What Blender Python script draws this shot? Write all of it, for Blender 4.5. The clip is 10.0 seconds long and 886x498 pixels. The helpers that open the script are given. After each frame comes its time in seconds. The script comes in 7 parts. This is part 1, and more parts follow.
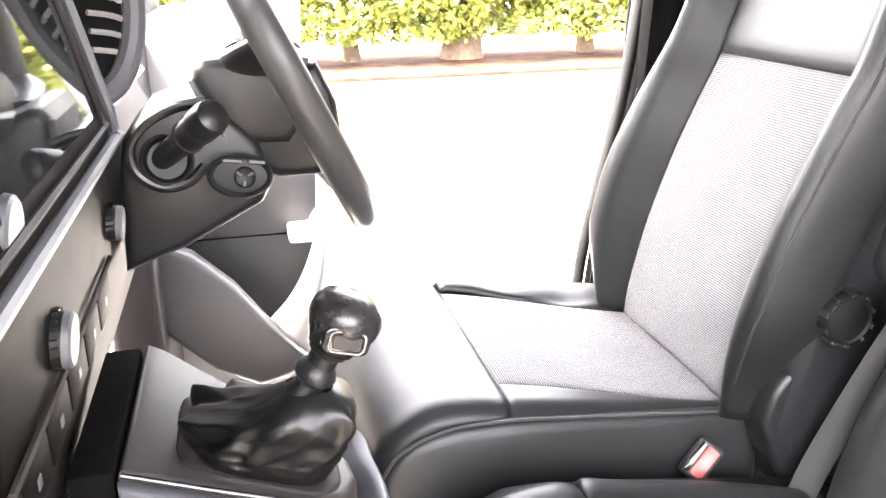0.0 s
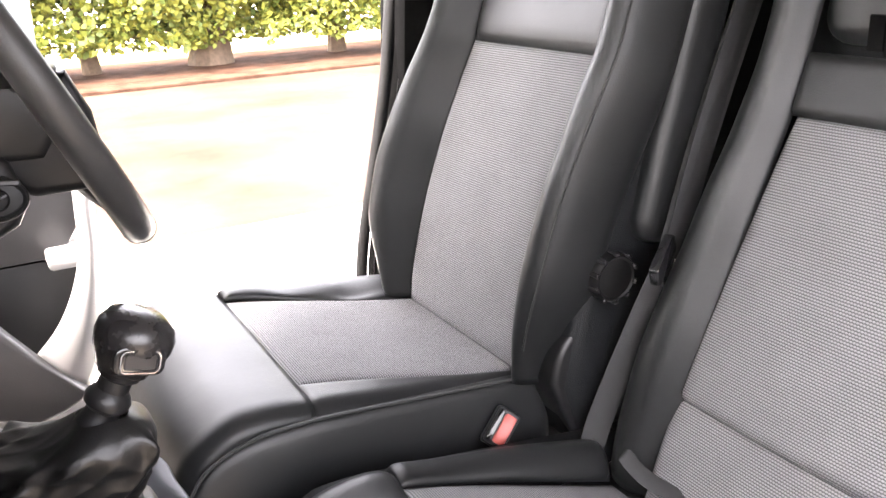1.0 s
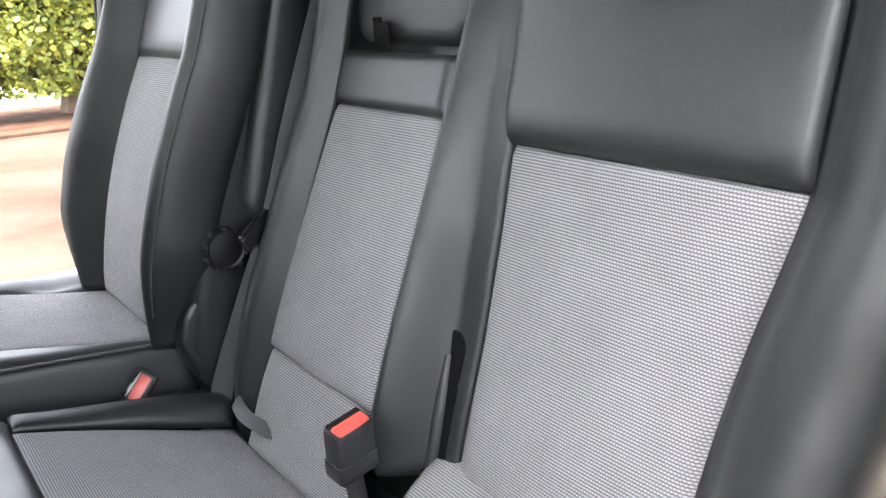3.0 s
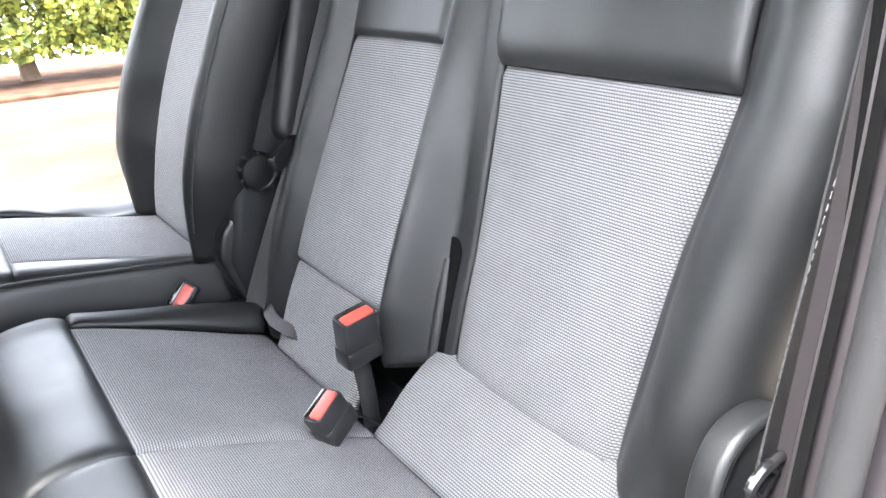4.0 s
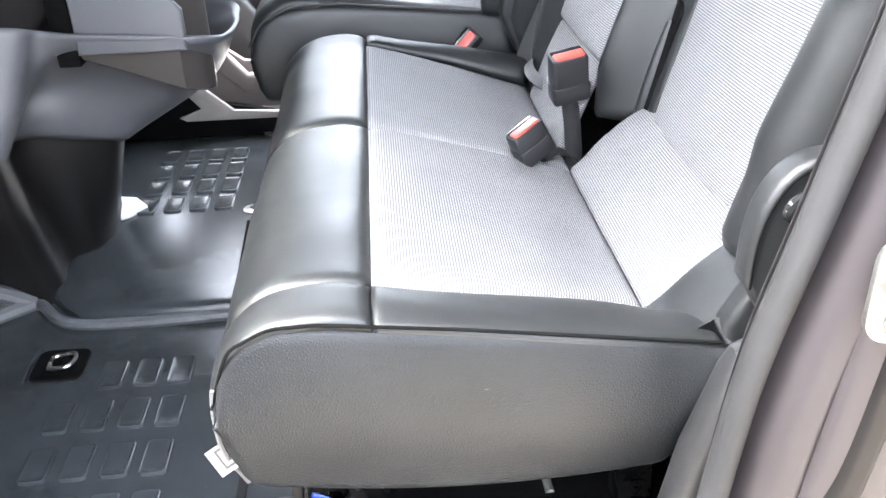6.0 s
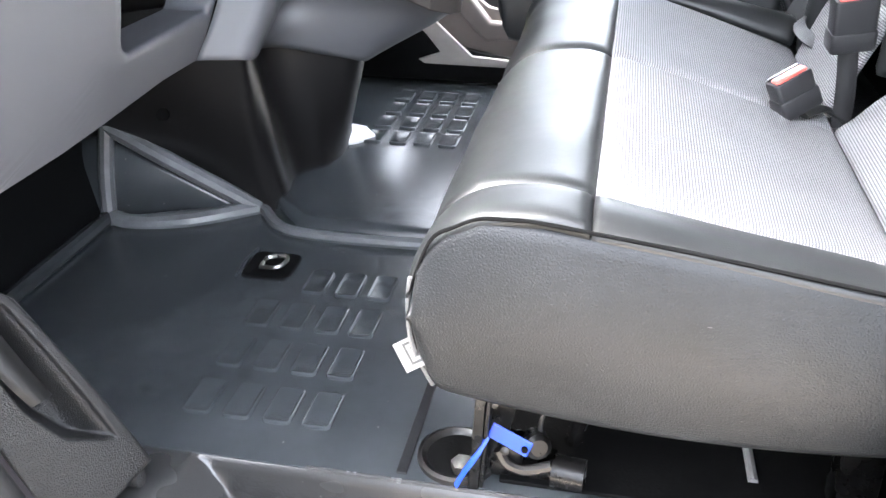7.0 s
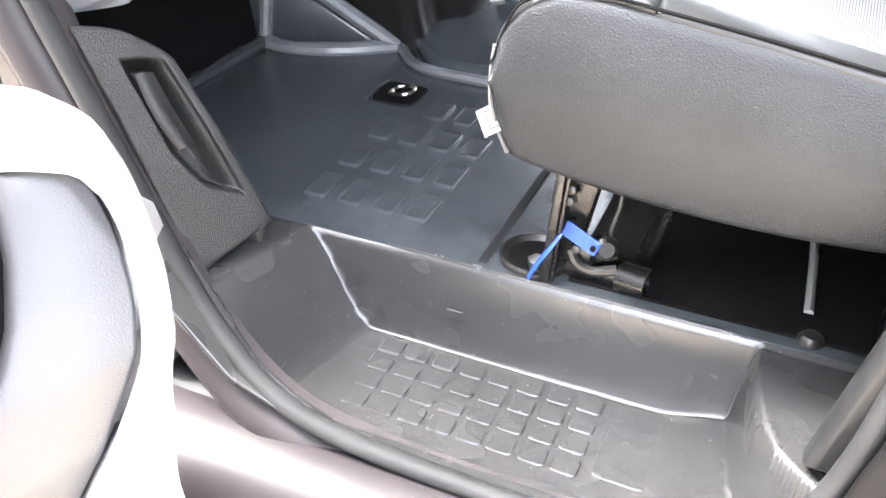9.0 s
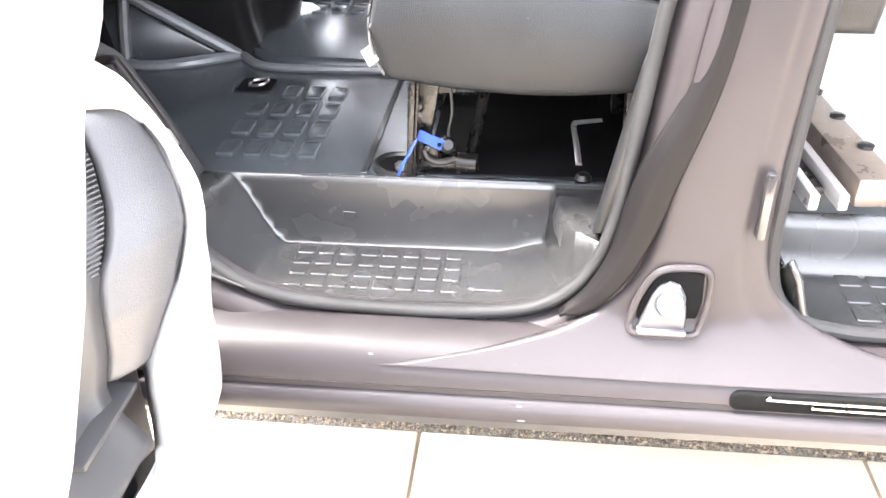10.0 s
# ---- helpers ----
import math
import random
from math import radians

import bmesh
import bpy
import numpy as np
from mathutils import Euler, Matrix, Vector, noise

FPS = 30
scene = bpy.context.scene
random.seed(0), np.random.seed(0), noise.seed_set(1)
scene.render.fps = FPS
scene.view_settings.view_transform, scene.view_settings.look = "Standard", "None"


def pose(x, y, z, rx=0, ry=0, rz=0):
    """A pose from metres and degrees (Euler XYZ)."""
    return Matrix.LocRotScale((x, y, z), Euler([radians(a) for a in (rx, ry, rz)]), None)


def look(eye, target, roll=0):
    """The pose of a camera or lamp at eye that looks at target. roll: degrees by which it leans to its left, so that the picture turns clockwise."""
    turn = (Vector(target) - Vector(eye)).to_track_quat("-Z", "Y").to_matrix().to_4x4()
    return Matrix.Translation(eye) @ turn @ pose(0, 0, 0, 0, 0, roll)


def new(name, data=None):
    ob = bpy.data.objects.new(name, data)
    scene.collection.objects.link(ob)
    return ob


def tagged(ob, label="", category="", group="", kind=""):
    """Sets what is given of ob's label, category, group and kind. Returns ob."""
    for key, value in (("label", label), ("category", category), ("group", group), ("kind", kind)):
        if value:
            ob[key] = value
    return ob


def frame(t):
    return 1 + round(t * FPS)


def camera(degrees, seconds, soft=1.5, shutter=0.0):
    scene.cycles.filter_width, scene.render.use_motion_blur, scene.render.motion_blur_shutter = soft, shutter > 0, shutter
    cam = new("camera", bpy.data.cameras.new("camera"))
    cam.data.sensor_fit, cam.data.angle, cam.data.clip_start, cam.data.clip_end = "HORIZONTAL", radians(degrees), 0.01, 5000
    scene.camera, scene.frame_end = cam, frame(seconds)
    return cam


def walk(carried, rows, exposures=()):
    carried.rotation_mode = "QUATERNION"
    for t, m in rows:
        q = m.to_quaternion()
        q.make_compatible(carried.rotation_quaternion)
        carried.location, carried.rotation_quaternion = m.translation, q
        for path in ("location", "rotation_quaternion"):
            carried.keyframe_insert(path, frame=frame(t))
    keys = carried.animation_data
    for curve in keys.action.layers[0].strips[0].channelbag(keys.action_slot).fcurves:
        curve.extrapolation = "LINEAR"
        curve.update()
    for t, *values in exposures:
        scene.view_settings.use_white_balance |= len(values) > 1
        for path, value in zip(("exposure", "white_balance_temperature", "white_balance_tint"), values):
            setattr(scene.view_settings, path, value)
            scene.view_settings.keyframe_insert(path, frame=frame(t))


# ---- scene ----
cam = camera(54.0, 10.0)
PATH = [
    (0, (-0.064, -0.02, 1.61), (0.354, 1.829, 0.972), -1.1),
    (0.5, (-0.066, -0.007, 1.605), (0.667, 1.737, 0.957), -1.8),
    (1, (-0.078, -0.019, 1.605), (0.82, 1.645, 0.952), -2.5),
    (1.5, (-0.09, -0.033, 1.614), (0.946, 1.552, 0.97), -2.9),
    (2, (-0.016, -0.124, 1.601), (1.132, 1.398, 0.996), -3.2),
    (2.5, (0.112, -0.256, 1.569), (1.226, 1.301, 0.991), -3.3),
    (2.7, (0.136, -0.311, 1.562), (1.241, 1.255, 0.992), -3.1),
    (3.8, (0.14, -0.493, 1.548), (1.143, 1.12, 0.923), -4.1),
    (4, (0.132, -0.509, 1.533), (1.087, 1.122, 0.878), -3.9),
    (4.5, (0.146, -0.554, 1.504), (0.898, 1.081, 0.632), -4.4),
    (5, (0.18, -0.613, 1.488), (0.78, 1.037, 0.529), -4.9),
    (5.2, (0.198, -0.636, 1.49), (0.732, 1.036, 0.53), -5.0),
    (6.3, (0.267, -0.743, 1.435), (0.219, 1.014, 0.48), -1.5),
    (6.5, (0.266, -0.725, 1.414), (0.124, 1.021, 0.451), -1.6),
    (7, (0.248, -0.709, 1.368), (-0.11, 1.01, 0.41), -0.5),
    (7.5, (0.271, -0.703, 1.34), (-0.277, 0.968, 0.386), -0.0),
    (8, (0.295, -0.694, 1.325), (-0.399, 0.911, 0.354), 0.6),
    (8.5, (0.328, -0.723, 1.312), (-0.369, 0.79, 0.204), 0.6),
    (9, (0.352, -0.837, 1.305), (-0.298, 0.689, 0.186), 0.9),
    (9.5, (0.359, -1.056, 1.329), (-0.096, 0.533, 0.204), -0.0),
    (10, (0.334, -1.361, 1.366), (0.155, 0.343, 0.334), -0.5),
]
EXPOSURE = [(0.0, 5.9, 6950, 17), (1.0, 4.92, 7000, 18), (2.5, 4.4, 6650, 14), (4.5, 5.05, 6250, 10), (6.5, 5.25, 6250, 10), (7.5, 5.38, 6300, 11), (8.5, 5.58, 6450, 11), (9.0, 5.62, 6450, 11), (9.5, 5.68, 6500, 12), (10.0, 5.5, 6550, 12)]
walk(cam, [(t, look(eye, target, roll)) for t, eye, target, roll in PATH], EXPOSURE)

# ---- world, sun, exposure ----
world = bpy.data.worlds.new("overcast_sky")
scene.world = world
world.use_nodes = True
wn = world.node_tree
sky = wn.nodes.new("ShaderNodeTexSky")
sky.sky_type = "NISHITA"
sky.sun_disc = False
sky.sun_elevation = radians(58)
sky.sun_rotation = radians(268)
sky.dust_density = 4.0
sky.air_density = 1.0
cloud = wn.nodes.new("ShaderNodeHueSaturation")
cloud.inputs["Saturation"].default_value = 0.3
wn.links.new(sky.outputs[0], cloud.inputs["Color"])
wn.links.new(cloud.outputs[0], wn.nodes["Background"].inputs[0])
wn.nodes["Background"].inputs[1].default_value = 0.15

sun_data = bpy.data.lights.new("sun", "SUN")
sun_data.energy = 1.9
sun_data.angle = radians(25)
sun_data.color = (1.0, 0.96, 0.9)
sun = new("sun", sun_data)
sun.matrix_world = look((-2.8, -0.1, 5.0), (0, 0, 0))


# ---- materials ----
def material(name, base, rough=0.5, metal=0.0, vary=0.12, scale=6.0, bump=0.15, grain=400.0, spread=0.12,
             tint=None, spec=0.5, coat=0.0, depth=0.0006, detail=6):
    """A painted, moulded or woven surface: two scales of colour change, uneven gloss and a fine relief."""
    m = bpy.data.materials.new(name)
    m.use_nodes = True
    t = m.node_tree
    b = t.nodes["Principled BSDF"]
    co = t.nodes.new("ShaderNodeTexCoord")
    big = t.nodes.new("ShaderNodeTexNoise")
    big.inputs["Scale"].default_value = scale
    big.inputs["Detail"].default_value = detail
    big.inputs["Roughness"].default_value = 0.65
    t.links.new(co.outputs["Object"], big.inputs["Vector"])
    ramp = t.nodes.new("ShaderNodeMapRange")
    ramp.inputs["From Min"].default_value, ramp.inputs["From Max"].default_value = 0.3, 0.7
    t.links.new(big.outputs["Fac"], ramp.inputs["Value"])
    mix = t.nodes.new("ShaderNodeMix")
    mix.data_type = "RGBA"
    lo = [c * (1 - vary) for c in base]
    hi = [min(1.0, c * (1 + vary)) for c in (tint or base)]
    mix.inputs[6].default_value, mix.inputs[7].default_value = (*lo, 1), (*hi, 1)
    t.links.new(ramp.outputs[0], mix.inputs[0])
    t.links.new(mix.outputs[2], b.inputs["Base Color"])
    rr = t.nodes.new("ShaderNodeMapRange")
    rr.inputs["To Min"].default_value, rr.inputs["To Max"].default_value = max(0.02, rough - spread), min(1, rough + spread)
    t.links.new(big.outputs["Fac"], rr.inputs["Value"])
    t.links.new(rr.outputs[0], b.inputs["Roughness"])
    b.inputs["Metallic"].default_value = metal
    b.inputs["Specular IOR Level"].default_value = spec
    b.inputs["Coat Weight"].default_value = coat
    if bump:
        fine = t.nodes.new("ShaderNodeTexNoise")
        fine.inputs["Scale"].default_value = grain
        fine.inputs["Detail"].default_value = 3
        t.links.new(co.outputs["Object"], fine.inputs["Vector"])
        bp = t.nodes.new("ShaderNodeBump")
        bp.inputs["Strength"].default_value = bump
        bp.inputs["Distance"].default_value = depth
        t.links.new(fine.outputs["Fac"], bp.inputs["Height"])
        t.links.new(bp.outputs[0], b.inputs["Normal"])
    return m


def leather(name, base, rough=0.42, spec=0.4, pebble=0.22, creased=0.30):
    """Coated seat leather: pebbled grain from cells, with long soft creases."""
    m = material(name, base, rough, vary=0.2, scale=9, bump=0, spread=0.08, spec=spec)
    t = m.node_tree
    b = t.nodes["Principled BSDF"]
    co = t.nodes.new("ShaderNodeTexCoord")
    cell = t.nodes.new("ShaderNodeTexVoronoi")
    cell.feature = "DISTANCE_TO_EDGE"
    cell.inputs["Scale"].default_value = 360
    warp = t.nodes.new("ShaderNodeTexNoise")
    warp.inputs["Scale"].default_value = 14
    warp.inputs["Detail"].default_value = 4
    stretch = t.nodes.new("ShaderNodeMapping")
    stretch.inputs["Scale"].default_value = (0.9, 0.9, 1.3)
    t.links.new(co.outputs["Object"], stretch.inputs["Vector"])
    t.links.new(stretch.outputs[0], warp.inputs["Vector"])
    t.links.new(co.outputs["Object"], cell.inputs["Vector"])
    b1 = t.nodes.new("ShaderNodeBump")
    b1.inputs["Strength"].default_value, b1.inputs["Distance"].default_value = pebble, 0.0006
    t.links.new(cell.outputs["Distance"], b1.inputs["Height"])
    b2 = t.nodes.new("ShaderNodeBump")
    b2.inputs["Strength"].default_value, b2.inputs["Distance"].default_value = 0.13, 0.006
    t.links.new(warp.outputs["Fac"], b2.inputs["Height"])
    t.links.new(b1.outputs[0], b2.inputs["Normal"])
    crack = t.nodes.new("ShaderNodeTexNoise")
    crack.inputs["Scale"].default_value, crack.inputs["Detail"].default_value, crack.inputs["Distortion"].default_value = 190, 5, 1.6
    t.links.new(co.outputs["Object"], crack.inputs["Vector"])
    patch = t.nodes.new("ShaderNodeMapRange")
    patch.inputs["From Min"].default_value, patch.inputs["From Max"].default_value, patch.inputs["To Max"].default_value = 0.50, 0.76, creased
    t.links.new(warp.outputs["Fac"], patch.inputs["Value"])
    b3 = t.nodes.new("ShaderNodeBump")
    b3.inputs["Distance"].default_value = 0.0009
    t.links.new(patch.outputs[0], b3.inputs["Strength"])
    t.links.new(crack.outputs["Fac"], b3.inputs["Height"])
    t.links.new(b2.outputs[0], b3.inputs["Normal"])
    t.links.new(b3.outputs[0], b.inputs["Normal"])
    return m


def weave(name, pale, dark, rows=0.0030, dots_apart=0.0034):
    """Ribbed seat cloth: short pale threads in offset rows over a dark ground, laid out along the cloth."""
    m = material(name, pale, 0.75, vary=0.06, scale=5, bump=0, spread=0.06, spec=0.2)
    t = m.node_tree
    b = t.nodes["Principled BSDF"]
    uv = t.nodes.new("ShaderNodeUVMap")
    uv.uv_map = "cloth"
    def calc(op, a, b=None):
        n = t.nodes.new("ShaderNodeMath")
        n.operation = op
        for k, v in enumerate((a, b)):
            if v is None:
                continue
            if isinstance(v, (int, float)):
                n.inputs[k].default_value = v
            else:
                t.links.new(v, n.inputs[k])
        return n.outputs[0]
    sep = t.nodes.new("ShaderNodeSeparateXYZ")
    t.links.new(uv.outputs[0], sep.inputs[0])
    row = calc("COSINE", calc("MULTIPLY", sep.outputs["Y"], 2 * math.pi / rows))
    dots = calc("MULTIPLY", calc("SINE", calc("MULTIPLY", sep.outputs["X"], 2 * math.pi / dots_apart)), calc("SINE", calc("MULTIPLY", sep.outputs["Y"], math.pi / rows)))
    height = calc("ADD", calc("MULTIPLY", row, -0.29), calc("MULTIPLY", dots, 0.25))
    knit = t.nodes.new("ShaderNodeMapRange")
    knit.inputs["From Min"].default_value, knit.inputs["From Max"].default_value = -0.34, 0.22
    t.links.new(height, knit.inputs["Value"])
    br = t.nodes.new("ShaderNodeMix")
    br.data_type = "RGBA"
    br.inputs[6].default_value, br.inputs[7].default_value = (*dark, 1), (*pale, 1)
    t.links.new(knit.outputs[0], br.inputs[0])
    cloud = t.nodes.new("ShaderNodeTexNoise")
    cloud.inputs["Scale"].default_value = 18
    cloud.inputs["Detail"].default_value = 5
    t.links.new(uv.outputs[0], cloud.inputs["Vector"])
    mr = t.nodes.new("ShaderNodeMapRange")
    mr.inputs["To Min"].default_value, mr.inputs["To Max"].default_value = 0.85, 1.12
    t.links.new(cloud.outputs["Fac"], mr.inputs["Value"])
    mul = t.nodes.new("ShaderNodeMix")
    mul.data_type, mul.blend_type = "RGBA", "MULTIPLY"
    mul.inputs[0].default_value = 1
    t.links.new(br.outputs[2], mul.inputs[6])
    t.links.new(mr.outputs[0], mul.inputs[7])
    t.links.new(mul.outputs[2], b.inputs["Base Color"])
    bp = t.nodes.new("ShaderNodeBump")
    bp.inputs["Strength"].default_value, bp.inputs["Distance"].default_value = 0.5, 0.0008
    t.links.new(knit.outputs[0], bp.inputs["Height"])
    t.links.new(bp.outputs[0], b.inputs["Normal"])
    return m


M_LEATHER = leather("dark_leather", (0.0095, 0.0101, 0.0105), 0.45, 0.38)
M_LEATHER_SIDE = leather("dark_side_leather", (0.0080, 0.0087, 0.0095), 0.40, 0.21, 0.9, 1.0)
M_CLOTH = weave("ribbed_cloth", (0.2000, 0.1981, 0.2018), (0.046, 0.0455, 0.047))
# matte near-black for dark cloth and trim, and for shade painted in recesses
M_NEAR_BLACK = material("near_black_matte", (0.0035, 0.0035, 0.0035), 0.95, vary=0.3, scale=60, bump=0.6, grain=300, spec=0.04)
M_PIPING = material("piping", (0.07, 0.07, 0.07), 0.6, bump=0.1)
M_STITCH = material("stitching", (0.02, 0.02, 0.02), 0.7, bump=0)
M_BLACK = material("black_plastic", (0.010, 0.010, 0.011), 0.42, vary=0.2, bump=0.25, grain=900)
M_TRIM2 = material("satin_seat_plastic", (0.009, 0.009, 0.0095), 0.38, vary=0.15, scale=8, bump=0.25, grain=900, spec=0.4)
M_GRILLE = material("grille_plastic", (0.03, 0.03, 0.031), 0.45, vary=0.1, bump=0.1)
M_POD = material("satin_black_switchgear", (0.006, 0.006, 0.006), 0.45, vary=0.15, scale=20, bump=0.1, spec=0.22)
M_GLOSS = material("gloss_black", (0.012, 0.012, 0.013), 0.12, vary=0.1, bump=0, spread=0.05)
M_MAT = material("rubber_floor", (0.027, 0.0305, 0.0335), 0.22, vary=0.22, scale=7, bump=0.2, grain=900, spread=0.09, spec=0.55, detail=4)
M_TRIM = material("grained_trim", (0.010, 0.010, 0.0103), 0.32, vary=0.12, scale=8, spec=0.35, bump=1.0, grain=600, depth=0.0018, spread=0.06)
M_TRAY = material("grained_step_plastic", (0.0195, 0.0194, 0.0196), 0.27, vary=0.15, scale=8, bump=0.35, grain=450, depth=0.0007, spread=0.03, detail=2, spec=0.55)
M_DASH = material("grey_dash_plastic", (0.069, 0.071, 0.079), 0.5, vary=0.07, scale=4, bump=0.35, grain=800)
M_DASH_DARK = material("dark_dash_plastic", (0.022, 0.0195, 0.0185), 0.62, spec=0.12, vary=0.1, scale=6, bump=0.4, grain=800)
M_STACK = material("brown_black_stack", (0.0036, 0.0029, 0.0027), 0.55, vary=0.12, scale=6, bump=0.4, grain=800, spec=0.05)
M_CONSOLE = material("taupe_console_plastic", (0.034, 0.030, 0.028), 0.5, spec=0.3, vary=0.1, scale=6, bump=0.35, grain=800)
M_DOOR = material("pale_grey_door_plastic", (0.3, 0.295, 0.295), 0.5, vary=0.05, scale=4, bump=0.3, grain=800)
M_INSET = material("charcoal_door_inset", (0.038, 0.038, 0.040), 0.42, vary=0.1, bump=0.7, grain=500)
M_PAINT = material("mauve_grey_paint", (0.0185, 0.0160, 0.0170), 0.46, metal=0.1, spec=0.18, vary=0.10, scale=5, bump=0.05, grain=900, coat=0.04)
M_KICK = material("brown_grey_plastic", (0.22, 0.19, 0.175), 0.5, vary=0.12, scale=6, bump=0.3, grain=700)
M_CREAM = material("dull_cream_paint", (0.42, 0.39, 0.36), 0.5, vary=0.12, scale=12, bump=0.2)
# darkened copy of the van paint: the driver's side shade is in the colour
M_SHADE = material("shaded_van_paint", (0.010, 0.011, 0.011), 0.35, vary=0.1, scale=6, bump=0.05)


def dusted(m, pale, scale=110, size=0.10, seed=(0, 0, 0), stretch=(1, 1, 1)):
    """Sparse pale specks of dust, or short scuffs where the specks are stretched."""
    t = m.node_tree
    b = t.nodes["Principled BSDF"]
    old = b.inputs["Base Color"].links[0].from_socket if b.inputs["Base Color"].links else None
    co = t.nodes.new("ShaderNodeTexCoord")
    mp = t.nodes.new("ShaderNodeMapping")
    mp.inputs["Location"].default_value = seed
    mp.inputs["Scale"].default_value = stretch
    vo = t.nodes.new("ShaderNodeTexVoronoi")
    vo.inputs["Scale"].default_value = scale
    t.links.new(co.outputs["Object"], mp.inputs["Vector"])
    t.links.new(mp.outputs[0], vo.inputs["Vector"])
    keep = t.nodes.new("ShaderNodeSeparateColor")
    t.links.new(vo.outputs["Color"], keep.inputs[0])
    few = t.nodes.new("ShaderNodeMapRange")
    few.inputs["From Min"].default_value, few.inputs["From Max"].default_value = 0.84, 1.0
    few.inputs["To Min"].default_value, few.inputs["To Max"].default_value = 0.0, size
    t.links.new(keep.outputs[0], few.inputs["Value"])
    spot = t.nodes.new("ShaderNodeMath")
    spot.operation = "LESS_THAN"
    t.links.new(vo.outputs["Distance"], spot.inputs[0])
    t.links.new(few.outputs[0], spot.inputs[1])
    mix = t.nodes.new("ShaderNodeMix")
    mix.data_type = "RGBA"
    for k in mix.inputs:
        if k.name == "A" and k.type == "RGBA":
            first = k
        if k.name == "B" and k.type == "RGBA":
            k.default_value = (*pale, 1)
    if old:
        t.links.new(old, first)
    else:
        first.default_value = b.inputs["Base Color"].default_value
    t.links.new(spot.outputs[0], mix.inputs["Factor"])
    for k in mix.outputs:
        if k.type == "RGBA":
            t.links.new(k, b.inputs["Base Color"])


dusted(M_LEATHER_SIDE, (0.04, 0.04, 0.042), 60, 0.09, (0.1, 0, 0.3), (0.3, 1, 1.3))
dusted(M_TRAY, (0.075, 0.073, 0.07), 150, 0.2)
dusted(M_MAT, (0.10, 0.10, 0.10), 90, 0.12)
dusted(M_PAINT, (0.13, 0.12, 0.12), 38, 0.10, (0.3, 0, 0.1), (0.35, 1, 1))
# dark colour that stands for shaded jamb paint beside the pillar
M_JAMB_SHADE = material("shaded_jamb_paint", (0.0042, 0.0038, 0.0039), 0.5, spec=0.10, vary=0.2, scale=9, bump=0.15, grain=500)
M_RUBBER = material("door_seal_rubber", (0.014, 0.014, 0.0144), 0.6, spec=0.14, vary=0.2, scale=14, bump=0.3, grain=500)
M_STEEL = material("zinc_steel", (0.55, 0.54, 0.5), 0.3, metal=1.0, vary=0.2, scale=40, bump=0.1)
M_ZINC = material("dull_zinc", (0.20, 0.20, 0.19), 0.38, metal=0.9, vary=0.25, scale=60, bump=0.2, grain=400)
M_DARKSTEEL = material("dark_steel", (0.0042, 0.004, 0.0039), 0.28, spec=0.3, vary=0.3, scale=30, bump=0.3, grain=300)
M_CHROME = material("satin_chrome", (0.7, 0.7, 0.7), 0.16, metal=1.0, vary=0.05, bump=0, spread=0.05)
M_SILVER = material("silver_plastic", (0.42, 0.41, 0.4), 0.3, metal=0.6, vary=0.06, bump=0.1, grain=900)
M_RED = material("red_button", (0.42, 0.06, 0.045), 0.4, vary=0.1, bump=0.05)
M_BELT = material("belt_webbing", (0.008, 0.008, 0.0085), 0.55, vary=0.15, scale=60, bump=0.4, grain=1200)
M_BLUE = material("blue_plastic", (0.012, 0.045, 0.36), 0.4, vary=0.1, bump=0.1)
M_CAP = material("pale_blue_cap", (0.07, 0.15, 0.32), 0.4, vary=0.1, bump=0.2, grain=200)
M_WHITE = material("bright_spot_white", (0.75, 0.74, 0.72), 0.6, vary=0.06, bump=0.1)
M_PAPER = material("care_label_paper", (0.085, 0.085, 0.085), 0.7, vary=0.08, bump=0.2)
M_INK = material("print_grey", (0.014, 0.014, 0.014), 0.6, bump=0)
M_HEADLINER = material("headliner", (0.14, 0.14, 0.138), 0.9, vary=0.05, bump=0.3)
M_BARK = material("bark", (0.11, 0.075, 0.05), 0.9, vary=0.35, scale=12, bump=0.9, grain=60, depth=0.01)
M_SOIL = material("soil", (0.032, 0.016, 0.011), 0.95, spec=0.02, vary=0.35, scale=3, bump=0.9, grain=30, depth=0.02, tint=(0.055, 0.031, 0.021))
M_DRIVE = material("worn_asphalt", (0.032, 0.022, 0.0168), 0.9, spec=0.02, vary=0.25, scale=0.5, bump=0.8, grain=90, depth=0.004, tint=(0.052, 0.0365, 0.028))
M_SLAB = material("sandstone_slab", (0.39, 0.365, 0.325), 0.85, tint=(0.42, 0.345, 0.255), vary=0.16, scale=2.2, bump=0.5, grain=120, depth=0.003)
M_GRAVEL = material("gravel", (0.12, 0.105, 0.085), 0.9, vary=0.5, scale=90, bump=1.0, grain=160, depth=0.01)
M_PALE = material("pale_concrete", (0.6, 0.58, 0.54), 0.9, vary=0.08, scale=0.6, bump=0.4, grain=60, depth=0.004)
M_GRASS = material("dry_grass", (0.3, 0.27, 0.06), 0.9, vary=0.3, scale=2, bump=0.8, grain=50, depth=0.02)


def leaf_material():
    m = material("hedge_leaf", (0.10, 0.155, 0.028), 0.6, vary=0.3, bump=0, scale=3)
    t = m.node_tree
    b = t.nodes["Principled BSDF"]
    geo = t.nodes.new("ShaderNodeNewGeometry")
    ramp = t.nodes.new("ShaderNodeValToRGB")
    ramp.color_ramp.elements[0].color = (0.055, 0.085, 0.012, 1)
    ramp.color_ramp.elements[1].color = (0.26, 0.26, 0.04, 1)
    t.links.new(geo.outputs["Random Per Island"], ramp.inputs[0])
    t.links.new(ramp.outputs[0], b.inputs["Base Color"])
    return m


